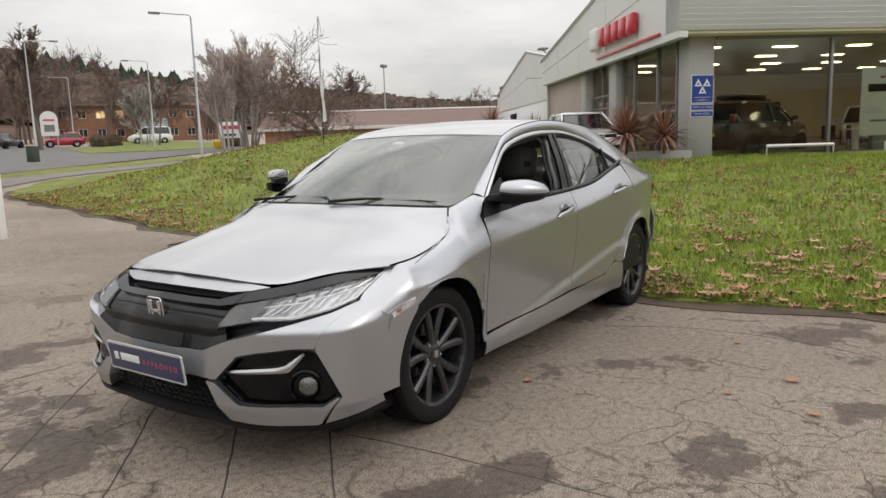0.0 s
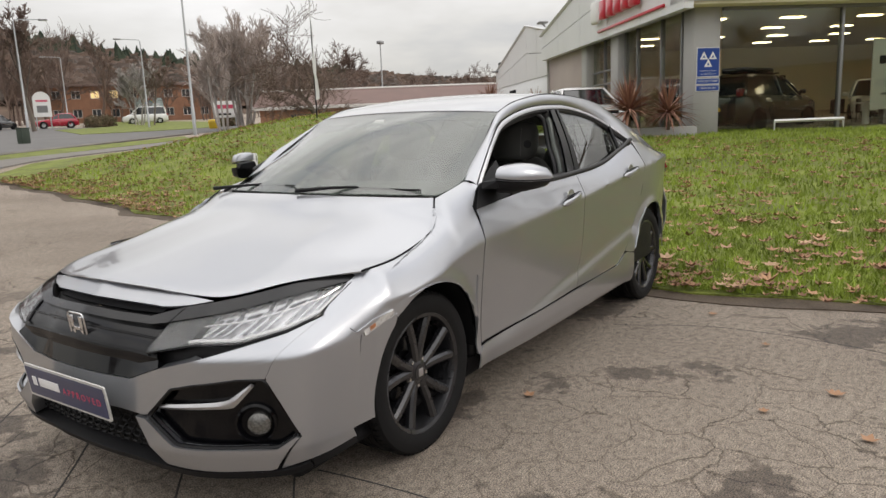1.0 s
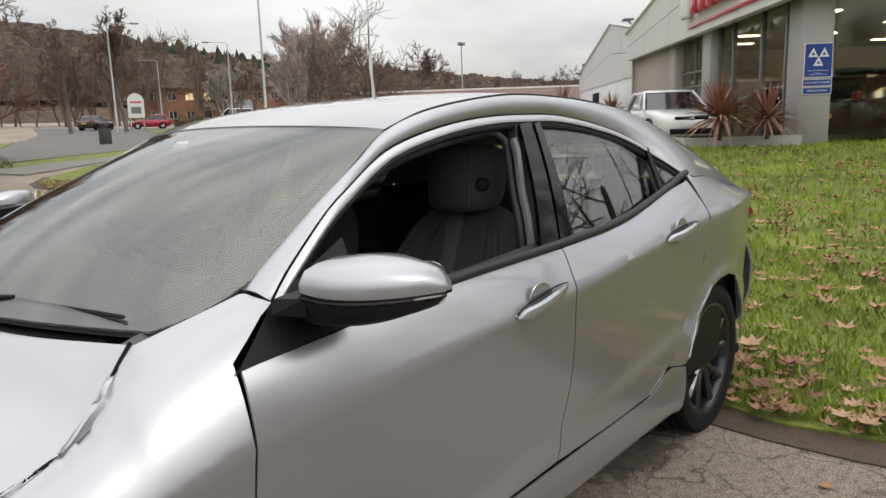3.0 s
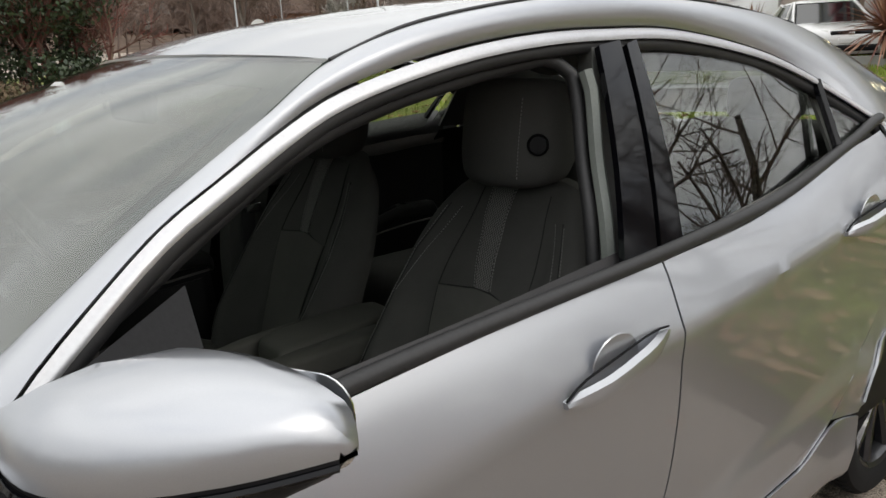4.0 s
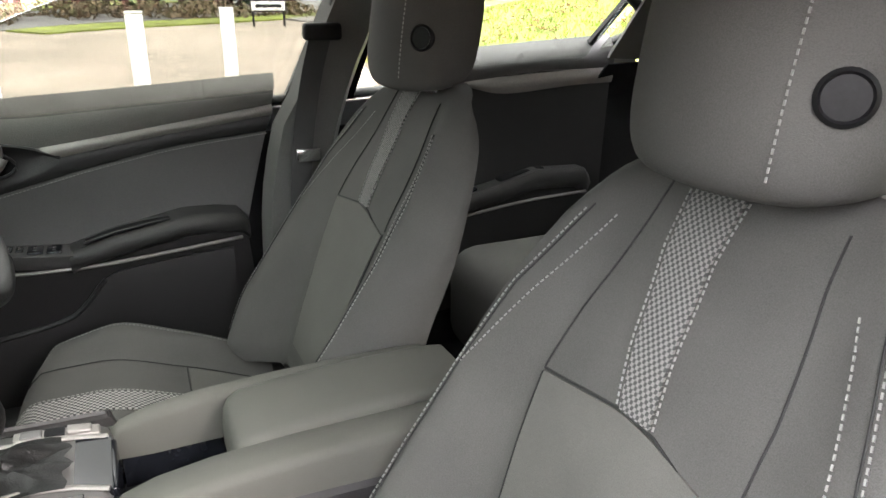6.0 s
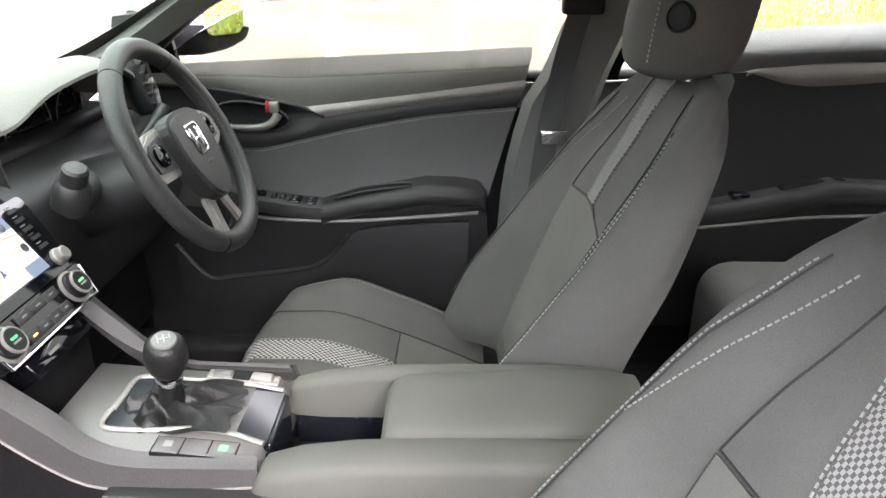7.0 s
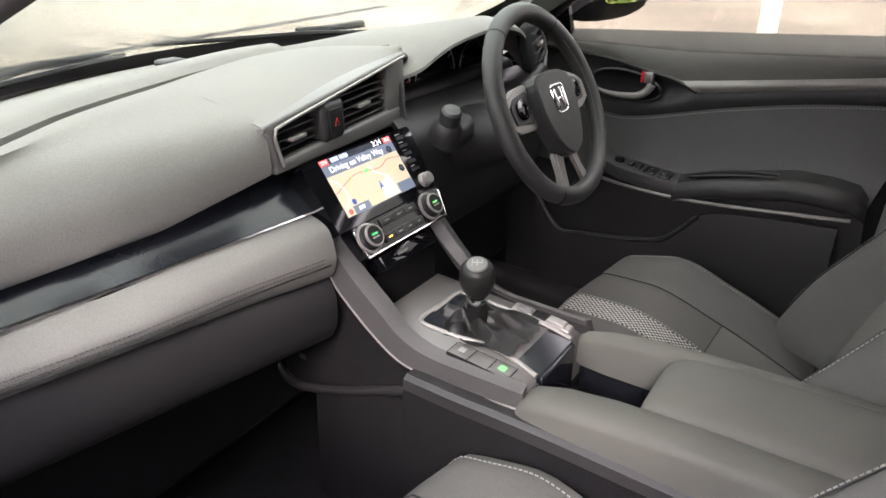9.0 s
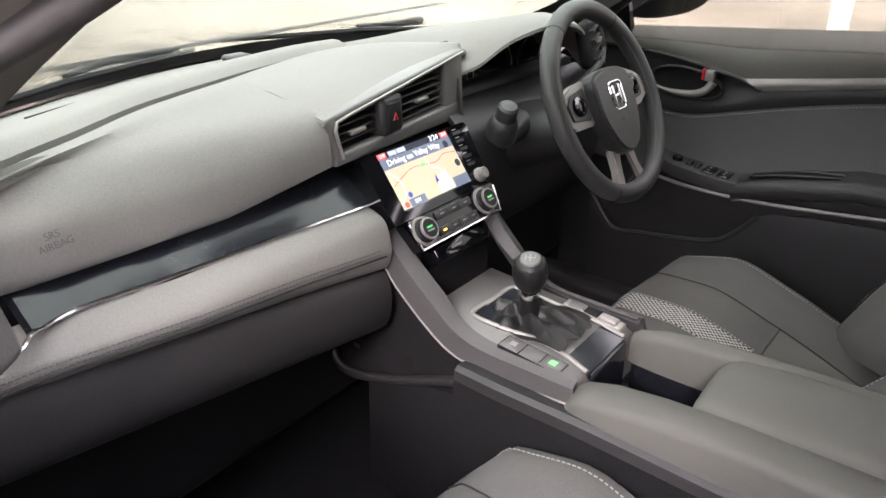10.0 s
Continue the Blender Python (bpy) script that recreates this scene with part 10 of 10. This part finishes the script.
lamppost(-21.4, -30.8, 1.43, 8.7, (0.84, -0.54))
lamppost(-22.5, -51.2, 2.0, 9.6, (-0.9, 0.43))
lamppost(-41.5, -80.8, 2.6, 10.4, (0.89, -0.46))
lamppost(-35.1, -55.5, 2.0, 9.5, (0.86, -0.5))
lamppost(-14.5, -62.0, 1.6, 8.6, (0.9, -0.4))
fl = thing("street_lamp", "far floodlight on a slim pole", "lamppost", m=pose(-43, -34.7, float(height(-43, -34.7))))
tube("post", [(0, 0, -0.3), (0, 0, 3), (0, 0, 6.3)], [0.08, 0.06, 0.05], GALV, fl, k=10)
block("lamp_head", (-0.28, -0.18, 6.25), (0.28, 0.18, 6.5), FRAME, fl, "", 0.04)

# feather flag
fz = float(height(-12, -12.5))
flag = thing("feather_flag", "narrow white feather flag on a black pole", "flag", m=pose(-12, -12.5, fz))
tube("pole", [(0, 0, -0.2), (0, 0, 1.2), (0, 0, 3.6)], [0.022, 0.018, 0.010], BLACK, flag, k=8)
zz = np.linspace(0.55, 3.65, 24)
wv = 0.05 + 0.03 * np.sin(zz * 1.7) + 0.03 * (zz < 1.2)
flag_p = np.stack([np.stack([0.015 + 0 * zz + 0.012 * np.sin(zz * 5), 0 * zz, zz], -1), np.stack([0.012 * np.cos(zz * 4), wv * 0.6, zz], -1), np.stack([0.02 * np.sin(zz * 7), wv * 1.3, zz + 0.02], -1)])
shell("banner", flag_p, WHITE, flag, 0.004, (1, 0, 0), "white furled banner")

# brick office block with windows
A0, A1 = Vector((-46.5, -96, 0)), Vector((-66, -82.6, 0))
ax_ = (A1 - A0).normalized()
OM = Matrix(((ax_.x, -ax_.y, 0, A0.x), (ax_.y, ax_.x, 0, A0.y), (0, 0, 1, 3.0), (0, 0, 0, 1)))
LEN = (A1 - A0).length
office = thing("office_building", "two-storey orange brick office with white-framed windows", "building", m=OM)
deep = -9.0


def wall_with_openings(parent, length, z0, z1, thick, openings, material):
    """A wall along x from 0 to length, facing -y or +y, with real openings (x0, x1, z0, z1)."""
    xs = sorted({0.0, length} | {o[k] for o in openings for k in (0, 1)})
    for xa, xb in zip(xs[:-1], xs[1:]):
        holes = sorted([o for o in openings if o[0] <= xa + 1e-6 and o[1] >= xb - 1e-6], key=lambda o: o[2])
        z = z0
        for o in holes + [None]:
            top_ = o[2] if o else z1
            if top_ - z > 0.02:
                block("wall", (xa, -thick / 2, z), (xb, thick / 2, top_), material, parent, "", 0)
            z = o[3] if o else z1


side_sign = 1 if (OM.to_3x3() @ Vector((0, 1, 0))).dot(Vector((50, 90, 0))) > 0 else -1
wins = []
for k in range(9):
    xa = 1.2 + k * (LEN - 2.4) / 9
    wins.append((xa, xa + 1.15, 3.35, 4.45))
    wins.append((xa, xa + 1.15, 0.8, 1.95))
wall_with_openings(office, LEN, -0.6, 5.0, 0.3, wins, BRICKWORK)
for k, (xa, xb, za, zb) in enumerate(wins):
    w_ob = put("window", block_mesh("pane", (xa, -0.03, za), (xb, 0.03, zb), LIT_PANE if k in (4, 6) else FAR_PANE, 0), office)
    for lo, hi in (((xa, -0.06, za), (xa + 0.08, 0.06, zb)), ((xb - 0.08, -0.06, za), (xb, 0.06, zb)), ((xa, -0.06, zb - 0.08), (xb, 0.06, zb)), ((xa, -0.06, za), (xb, 0.06, za + 0.08)), ((xa + 0.52, -0.06, za), (xa + 0.6, 0.06, zb))):
        block("window_frame", lo, hi, CREAM_BAND, w_ob, "", 0)
yb = -side_sign * 9.0
block("wall", (0, min(0, yb), -0.6), (0.3, max(0, yb), 5.0), BRICKWORK, office, "", 0)
block("wall", (LEN - 0.3, min(0, yb), -0.6), (LEN, max(0, yb), 5.0), BRICKWORK, office, "", 0)
block("wall", (0, min(yb, yb + 0.3), -0.6), (LEN, max(yb, yb + 0.3), 5.0), BRICKWORK, office, "", 0)
block("roof", (-0.6, min(0.7 * side_sign, yb - 0.4 * side_sign), 5.0), (LEN + 0.6, max(0.7 * side_sign, yb - 0.4 * side_sign), 5.32), ROOF_FELT, office, "flat brown roof with deep eaves", 0.02)
block("inner_floor", (0.3, min(-0.2 * side_sign, yb * 0.95), 2.5), (LEN - 0.3, max(-0.2 * side_sign, yb * 0.95), 2.7), DARK, office, "", 0)
bn = thing("welcome_banner", "pale welcome banner with a rainbow on the brick wall", "banner", m=OM @ facing((LEN * 0.56, side_sign * 0.22, 2.55), (side_sign * -1, 0, 0), (0, 0, 1)))
TEAL = mat("banner_cloth", (0.36, 0.44, 0.43), 0.7, 0, 0.08, 1, 30)
block("cloth", (-1.9, -0.75, 0), (1.9, 0.75, 0.03), TEAL, bn, "", 0.01)
words("letters", "WELCOME", 0.62, WHITE_INK, bn, pose(0, -0.28, 0.032))
for k, col in enumerate(((0.5, 0.05, 0.04), (0.6, 0.3, 0.04), (0.10, 0.35, 0.10), (0.05, 0.12, 0.4))):
    tube("rainbow_band", [((0.72 - 0.10 * k) * math.cos(a), 0.02 + (0.62 - 0.10 * k) * math.sin(a), 0.035) for a in np.linspace(0, math.pi, 17)], 0.035, mat("rainbow_print", col, 0.7), bn, k=5)
# low house behind the mound
H0, H1 = Vector((-29.5, -34.5, 0)), Vector((-46, -13.5, 0))
hx = (H1 - H0).normalized()
HM = Matrix(((hx.x, -hx.y, 0, H0.x), (hx.y, hx.x, 0, H0.y), (0, 0, 1, 1.15), (0, 0, 0, 1)))
HL = (H1 - H0).length
low = thing("low_building", "long low brick building with a pinkish-brown roof", "building", m=HM)
hs = 1 if (HM.to_3x3() @ Vector((0, 1, 0))).dot(Vector((40, 30, 0))) > 0 else -1
lw = [(2 + 3.1 * k, 3.6 + 3.1 * k, 0.2, 1.05) for k in range(7)]
wall_with_openings(low, HL, -0.8, 1.45, 0.3, lw, BRICKWORK)
for xa, xb, za, zb in lw:
    block("window", (xa, -0.03, za), (xb, 0.03, zb), FAR_PANE, low, "", 0)
yb = -hs * 8.0
for lo, hi in (((0, min(0, yb), -0.8), (0.3, max(0, yb), 1.45)), ((HL - 0.3, min(0, yb), -0.8), (HL, max(0, yb), 1.45)), ((0, min(yb, yb + 0.3), -0.8), (HL, max(yb, yb + 0.3), 1.45))):
    block("wall", lo, hi, BRICKWORK, low, "", 0)
block("fascia", (-0.4, min(hs * 0.42, hs * 0.54), 1.36), (HL + 0.4, max(hs * 0.42, hs * 0.54), 1.58), CREAM_BAND, low, "white fascia board", 0.01)
PINK_ROOF = mat("pinkish_roof", (0.17, 0.11, 0.095), 0.8, 0, 0.12, 0.8, 12)
shell("roof", np.array([[(-0.4, hs * 0.5, 1.58), (HL / 2, hs * 0.5, 1.58), (HL + 0.4, hs * 0.5, 1.58)], [(-0.4, yb / 2, 2.78), (HL / 2, yb / 2, 2.78), (HL + 0.4, yb / 2, 2.78)], [(-0.4, yb - hs * 0.5, 1.58), (HL / 2, yb - hs * 0.5, 1.58), (HL + 0.4, yb - hs * 0.5, 1.58)]]), PINK_ROOF, low, 0.12, (0, 0, 1), smooth=10)

tube("roof_ridge", [(-0.4, yb / 2, 2.80), (HL / 2, yb / 2, 2.80), (HL + 0.4, yb / 2, 2.80)], 0.10, CREAM_BAND, low, "pale ridge capping", k=6)

# signs, bin, cabinet
rx, ry = 0.78, -0.62
sb = thing("dealer_sign", "white and maroon sign board on two posts", "sign", m=facing((-35.4, -45.3, 3.05), (-0.79, 0.61, 0), (0, 0, 1)))
block("board", (-0.95, -0.68, -0.05), (0.95, 0.68, 0.05), WHITE, sb, "", 0.02)
block("sign_stripe", (-0.70, 0.05, 0.05), (0.72, 0.36, 0.056), RED_INK, sb, "", 0)
block("sign_stripe", (-0.6, -0.48, 0.05), (0.45, -0.32, 0.056), BLACK, sb, "", 0)
for xx in (-0.8, 0.8):
    block("post", (xx - 0.05, -1.7, -0.06), (xx + 0.05, 0.6, -0.05 + 0.0), GALV, sb, "", 0.004)
YELLOW = mat("yellow_plastic", (0.62, 0.42, 0.02), 0.5, 0, 0.1, 3, 60)
gz = float(height(-33.4, -44.3))
gb = thing("grit_bin", "yellow plastic grit bin on the verge", "bin", m=pose(-33.4, -44.3, gz, 0, 0, 37))
block("tub", (-0.5, -0.35, 0.0), (0.5, 0.35, 0.55), YELLOW, gb, "", 0.05, shape=lambda x, y, z: (x * (0.85 + 0.27 * z), y * (0.85 + 0.27 * z), z))
block("lid", (-0.54, -0.39, 0.55), (0.54, 0.39, 0.72), YELLOW, gb, "", 0.05, shape=lambda x, y, z: (x * (1 if z < 0.6 else 0.8), y * (1 if z < 0.6 else 0.7), z))
GREEN_BOX = mat("dark_green_cabinet", (0.035, 0.05, 0.035), 0.5, 0, 0.15, 3, 60)
cz = float(height(-15.7, -37.8))
cbn = thing("utility_cabinet", "dark green roadside cabinet", "cabinet", m=pose(-15.7, -37.8, cz, 0, 0, 30) @ Matrix.Scale(0.72, 4))
block("body", (-0.45, -0.22, -0.1), (0.45, 0.22, 1.15), GREEN_BOX, cbn, "", 0.01)
block("cap", (-0.49, -0.26, 1.15), (0.49, 0.26, 1.22), GREEN_BOX, cbn, "", 0.02)
for s in (0, 1):
    block("door", (-0.43 + 0.44 * s, -0.235, 0.02), (-0.01 + 0.44 * s, -0.22, 1.1), GREEN_BOX, cbn, "", 0.004)
ns = thing("street_nameplate", "white street nameplate on two black legs", "sign", m=facing((-4.0, -19.7, 0.0), (-1, 0.02, 0), (0, 0, 1)))
nz = float(height(-4, -19.7))
block("plate", (-0.46, nz + 0.42, -0.015), (0.46, nz + 0.66, 0.0), WHITE, ns, "", 0.004)
block("plate_surround", (-0.49, nz + 0.39, -0.03), (0.49, nz + 0.69, -0.015), BLACK, ns, "", 0.006)
block("plate_bar", (-0.36, nz + 0.50, 0.0), (0.36, nz + 0.58, 0.003), BLACK, ns, "", 0)
for xx in (-0.42, 0.42):
    block("leg", (xx - 0.03, nz - 0.2, -0.06), (xx + 0.03, nz + 0.66, -0.03), BLACK, ns, "", 0.006)
ws = thing("round_sign", "pale round-topped sign on the verge", "sign", m=facing((-31.6, -66.8, float(height(-31.6, -66.8)) + 2.5), (-0.88, 0.47, 0), (0, 0, 1)))
slab("board", [(-0.75, -1.3), (0.75, -1.3)] + [(0.75 * math.cos(a), 0.3 + 0.75 * math.sin(a)) for a in np.linspace(0, math.pi, 13)], 0.06, WHITE, ws)
for xx in (-0.6, 0.6):
    block("post", (xx - 0.06, -2.7, -0.05), (xx + 0.06, -0.2, -0.001), GALV, ws, "", 0.004)
block("sign_stripe", (-0.5, 0.1, 0.06), (0.5, 0.28, 0.066), RED_INK, ws, "", 0)
block("sign_stripe", (-0.45, -0.9, 0.06), (0.45, -0.25, 0.066), FRAME, ws, "", 0)

# ---------------------------------------------------------------- other parked cars
TINT = mat("car_window", (0.012, 0.014, 0.016), 0.05, 0, 0.2, 2, 20, spec=0.8)


def parked_car(name, label, m, paint, size, belt=0.95, screen=(0.62, 0.10), tail=(-1.75, -1.35), group="", estate=False):
    """A complete car at a distance; size is (length, width, height), front along x."""
    L, W, H = size
    ob = thing(name, label, "car", group, m=m)
    h, w = L / 2, W / 2
    xs = [-h, -h + 0.06, -h + 0.3, -h * 0.5, 0, screen[0] + 0.35, h - 0.35, h - 0.08, h]
    ws_ = [0.72, 0.88, 0.97, 1.0, 1.0, 0.99, 0.90, 0.76, 0.55]
    zt = [belt - 0.12, belt - 0.04, belt, belt, belt - 0.02, belt - 0.05, belt - 0.18, belt - 0.28, belt - 0.36]
    zb = [0.34, 0.27, 0.22, 0.2, 0.2, 0.2, 0.2, 0.22, 0.28]
    rings = []
    for x, k, t, b in zip(xs, ws_, zt, zb):
        half = [(x, w * k * 0.86, b), (x, w * k * 0.97, b + 0.10), (x, w * k, (b + t) * 0.5), (x, w * k * 0.985, t - 0.08), (x, w * k * 0.93, t - 0.01), (x, w * k * 0.7, t + 0.015)]
        rings.append(half + [(p, -q, r) for p, q, r in half[::-1]])
    body_ob = loft("body", rings, paint, ob, smooth=50)
    # glasshouse: belt outline up to roof outline
    def ring(z, xf, xr, wide):
        c = []
        for sx, sy in ((1, 1), (1, -1), (-1, -1), (-1, 1)):
            c.append((xf if sx > 0 else xr, sy * wide, z))
        out_ = []
        for i in range(4):
            a, b = np.array(c[i]), np.array(c[(i + 1) % 4])
            out_ += [tuple(a + (b - a) * t) for t in (0.05, 0.35, 0.65, 0.95)]
        return out_
    xr0, xr1 = tail
    loft("glasshouse", [ring(belt - 0.04, screen[0], xr0, w * 0.92), ring(H - 0.07, screen[1] - 0.25, xr1, w * 0.72)], TINT, ob, "dark tinted windows", smooth=20)
    loft("roof", [ring(H - 0.085, screen[1] - 0.20, xr1 - 0.04, w * 0.735), ring(H - 0.03, screen[1] - 0.30, xr1 + 0.03, w * 0.69), ring(H, screen[1] - 0.5, xr1 + 0.25, w * 0.52)], paint, ob, smooth=60)
    for s in (1, -1):
        for xa, xb in ((screen[0], screen[1] - 0.25), (-0.15, -0.25), (xr0, xr1)):
            tube("pillar", [(xa, s * w * 0.93, belt - 0.05), ((xa + xb) / 2, s * w * 0.84, (belt + H) / 2 - 0.03), (xb, s * w * 0.735, H - 0.07)], 0.035 if xa != xr0 else 0.07, paint, ob, k=6)
        put("door_mirror", block_mesh("door_mirror", (screen[0] - 0.25, s * (w + 0.10) - 0.09, belt - 0.02), (screen[0] - 0.13, s * (w + 0.10) + 0.09, belt + 0.11), paint, 0.03), ob)
        hl = [(h - 0.42, s * w * 0.88, belt - 0.24), (h - 0.12, s * w * 0.66, belt - 0.30)]
        put("headlight", block_mesh("headlight", (h - 0.40, min(s * w * 0.48, s * w * 0.86), belt - 0.36), (h - 0.10, max(s * w * 0.48, s * w * 0.86), belt - 0.22), MARKER, 0.03, 2, lambda x, y, z: (x - 0.22 * (abs(y) > w * 0.7), y, z)), ob, "clear headlight")
        put("tail_light", block_mesh("tail_light", (-h - 0.01, min(s * w * (0.76 if estate else 0.62), s * w * 0.92), belt - (0.06 if estate else 0.20)), (-h + 0.28, max(s * w * (0.76 if estate else 0.62), s * w * 0.92), belt + (0.16 if estate else 0.0)), RED_LENS, 0.03, 2), ob, "red tail light")
        put("door_handle", block_mesh("door_handle", (-0.2, s * w - 0.01, belt - 0.17), (0.0, s * w + 0.02, belt - 0.14), paint, 0.008), ob)
    block("grille", (h - 0.12, -w * 0.46, belt - 0.40), (h - 0.02, w * 0.46, belt - 0.24), GLOSS_BLACK, ob, "black grille", 0.02)
    block("lower_grille", (h - 0.10, -w * 0.6, 0.27), (h + 0.01, w * 0.6, 0.42), BLACK, ob, "", 0.03)
    block("number_plate", (h - 0.03, -0.26, 0.45), (h + 0.02, 0.26, 0.56), WHITE, ob, "plain number plate", 0.004)
    block("number_plate", (-h - 0.015, -0.26, 0.62), (-h + 0.02, 0.26, 0.73), YELLOW, ob, "plain number plate", 0.004)
    block("badge", (h - 0.04, -0.06, belt - 0.36), (h - 0.005, 0.06, belt - 0.27), CHROME, ob, "", 0.01)
    for xc in (h * 0.60, -h * 0.60):
        for s in (1, -1):
            wh = put("wheel", spin_mesh("tyre", [(0.19, -0.1), (0.30, -0.105), (0.325, -0.07), (0.325, 0.07), (0.30, 0.105), (0.19, 0.1), (0.19, -0.1)], RUBBER, 24), ob, "", Matrix.Translation((xc, s * (w - 0.10), 0.325)))
            put("rim", spin_mesh("rim", [(0.20, 0.06 * s), (0.18, 0.085 * s), (0.05, 0.07 * s), (0, 0.075 * s)], SATIN if not estate else GLOSS_BLACK, 20), wh)
            put("wheel_arch", spin_mesh("wheel_arch", [(0.34, w - 0.20), (0.375, w - 0.20), (0.375, w * 1.0 + 0.005), (0.34, w * 1.0 + 0.005), (0.34, w - 0.20)], BLACK, 24), ob, "", Matrix.Translation((xc, 0, 0.325)) @ Matrix.Diagonal((1, s, 1, 1)))
    return ob


CAR_WHITE = mat("white_car_paint", (0.70, 0.70, 0.69), 0.25, 0, 0.04, 2, 90, coat=1)
CAR_RED = mat("red_car_paint", (0.38, 0.012, 0.03), 0.25, 0, 0.05, 2, 90, coat=1)
CAR_DARK = mat("black_car_paint", (0.012, 0.012, 0.013), 0.2, 0, 0.1, 2, 90, coat=1)
CAR_GREEN = mat("dark_grey_car_paint", (0.030, 0.032, 0.030), 0.25, 0.2, 0.1, 2, 90, coat=1)
ground_at = lambda x, y, yaw: pose(x, y, float(height(x, y)), 0, 0, yaw)
parked_car("parked_hatchback", "white hatchback parked beside the showroom planter", ground_at(-17.45, -6.35, 38) @ pose(0, 0, -0.2), CAR_WHITE, (4.3, 1.78, 1.48), 0.95)
parked_car("parked_hatchback", "small red hatchback parked by the road", ground_at(-34.4, -69.9, -25), CAR_RED, (4.0, 1.75, 1.48), 0.93, group="roadside cars")
parked_car("parked_hatchback", "black car parked by the road", ground_at(-29.8, -72, 215), CAR_DARK, (4.2, 1.75, 1.45), 0.93, group="roadside cars")
parked_car("parked_van", "white panel van with dark windows before the brick building", ground_at(-45.9, -72.3, -28), CAR_WHITE, (4.9, 1.9, 1.95), 1.10, (1.5, 0.95), (-2.2, -2.05), group="roadside cars")
suv = parked_car("parked_suv", "dark grey estate car with a roof box shown in the showroom", BM @ pose(3.25, 2.7, 0.03, 0, 0, 31), CAR_GREEN, (4.6, 1.86, 1.66), 1.08, (0.95, 0.35), (-2.12, -1.80), estate=True)
block("roof_box", (-1.35, -0.36, 1.70), (0.35, 0.36, 1.86), GLOSS_BLACK, suv, "black roof box", 0.07, 3)
for xx in (-0.9, 0.1):
    block("roof_bar", (xx - 0.03, -0.62, 1.66), (xx + 0.03, 0.62, 1.70), BLACK, suv, "", 0.006)
parked_car("parked_suv", "white estate car shown in the showroom", BM @ pose(8.7, 4.6, 0.03, 0, 0, 235), CAR_WHITE, (4.4, 1.8, 1.55), 1.0, (0.8, 0.25), (-2.0, -1.7))

# buildings and trees on the forecourt's other sides, seen in the paint and the glass; some added unseen to darken
# reflections
def shed(name, label, x, y, yaw, length, depth, tall, wall_mat, roof_mat):
    ob = thing(name, label, "building", m=ground_at(x, y, yaw))
    wl_ = [(1.5 + 3.4 * k, 3.6 + 3.4 * k, 0.9, 2.2) for k in range(int((length - 3) / 3.4))]
    wall_with_openings(ob, length, -0.5, tall, 0.3, wl_, wall_mat)
    for xa, xb, za, zb in wl_:
        block("window", (xa, -0.03, za), (xb, 0.03, zb), FAR_PANE, ob, "", 0)
    for lo, hi in (((0, 0.15, -0.5), (0.3, depth, tall)), ((length - 0.3, 0.15, -0.5), (length, depth, tall)), ((0, depth - 0.3, -0.5), (length, depth, tall))):
        block("wall", lo, hi, wall_mat, ob, "", 0)
    shell("roof", np.array([[(-0.5, -0.6, tall), (length + 0.5, -0.6, tall)], [(-0.5, depth / 2, tall + 2.2), (length + 0.5, depth / 2, tall + 2.2)], [(-0.5, depth + 0.6, tall), (length + 0.5, depth + 0.6, tall)]]), roof_mat, ob, 0.15, (0, 0, 1), smooth=10)
    return ob


SLATE = mat("grey_slate_roof", (0.13, 0.13, 0.135), 0.7, 0, 0.15, 0.8, 12)
shed("workshop_building", "low brick workshop with a grey roof across the forecourt", -24, 24, 8, 40, 9, 3.0, BRICKWORK, SLATE)
# unseen block ahead of the car, added to darken what its nose reflects
shed("workshop_building", "low grey unseen workshop added to darken the car's reflections", 27, 18, -80, 36, 9, 3.2, CLAD, SLATE)
# tree belt carried on past the reflected trees to darken low reflections
copies = []
for k in range(46):
    a = radians(-40 + 190 * k / 46)
    r = 42 + rng.uniform(-4, 6)
    x, y = r * math.cos(a), r * math.sin(a)
    copies.append((kinds[k % 4], (x, y, float(height(x, y))), rng.uniform(0, 6.3), rng.uniform(1.0, 1.5)))
thing("bare_woods", "belt of leafless trees round the forecourt, partly added to darken reflections", "woods", kind="stuff", data=limbs_mesh("bare_woods", merged(copies), TWIG))
parked_car("parked_hatchback", "red hatchback parked on the forecourt", ground_at(-3.0, 14.5, 95), CAR_RED, (4.1, 1.75, 1.48), 0.93)
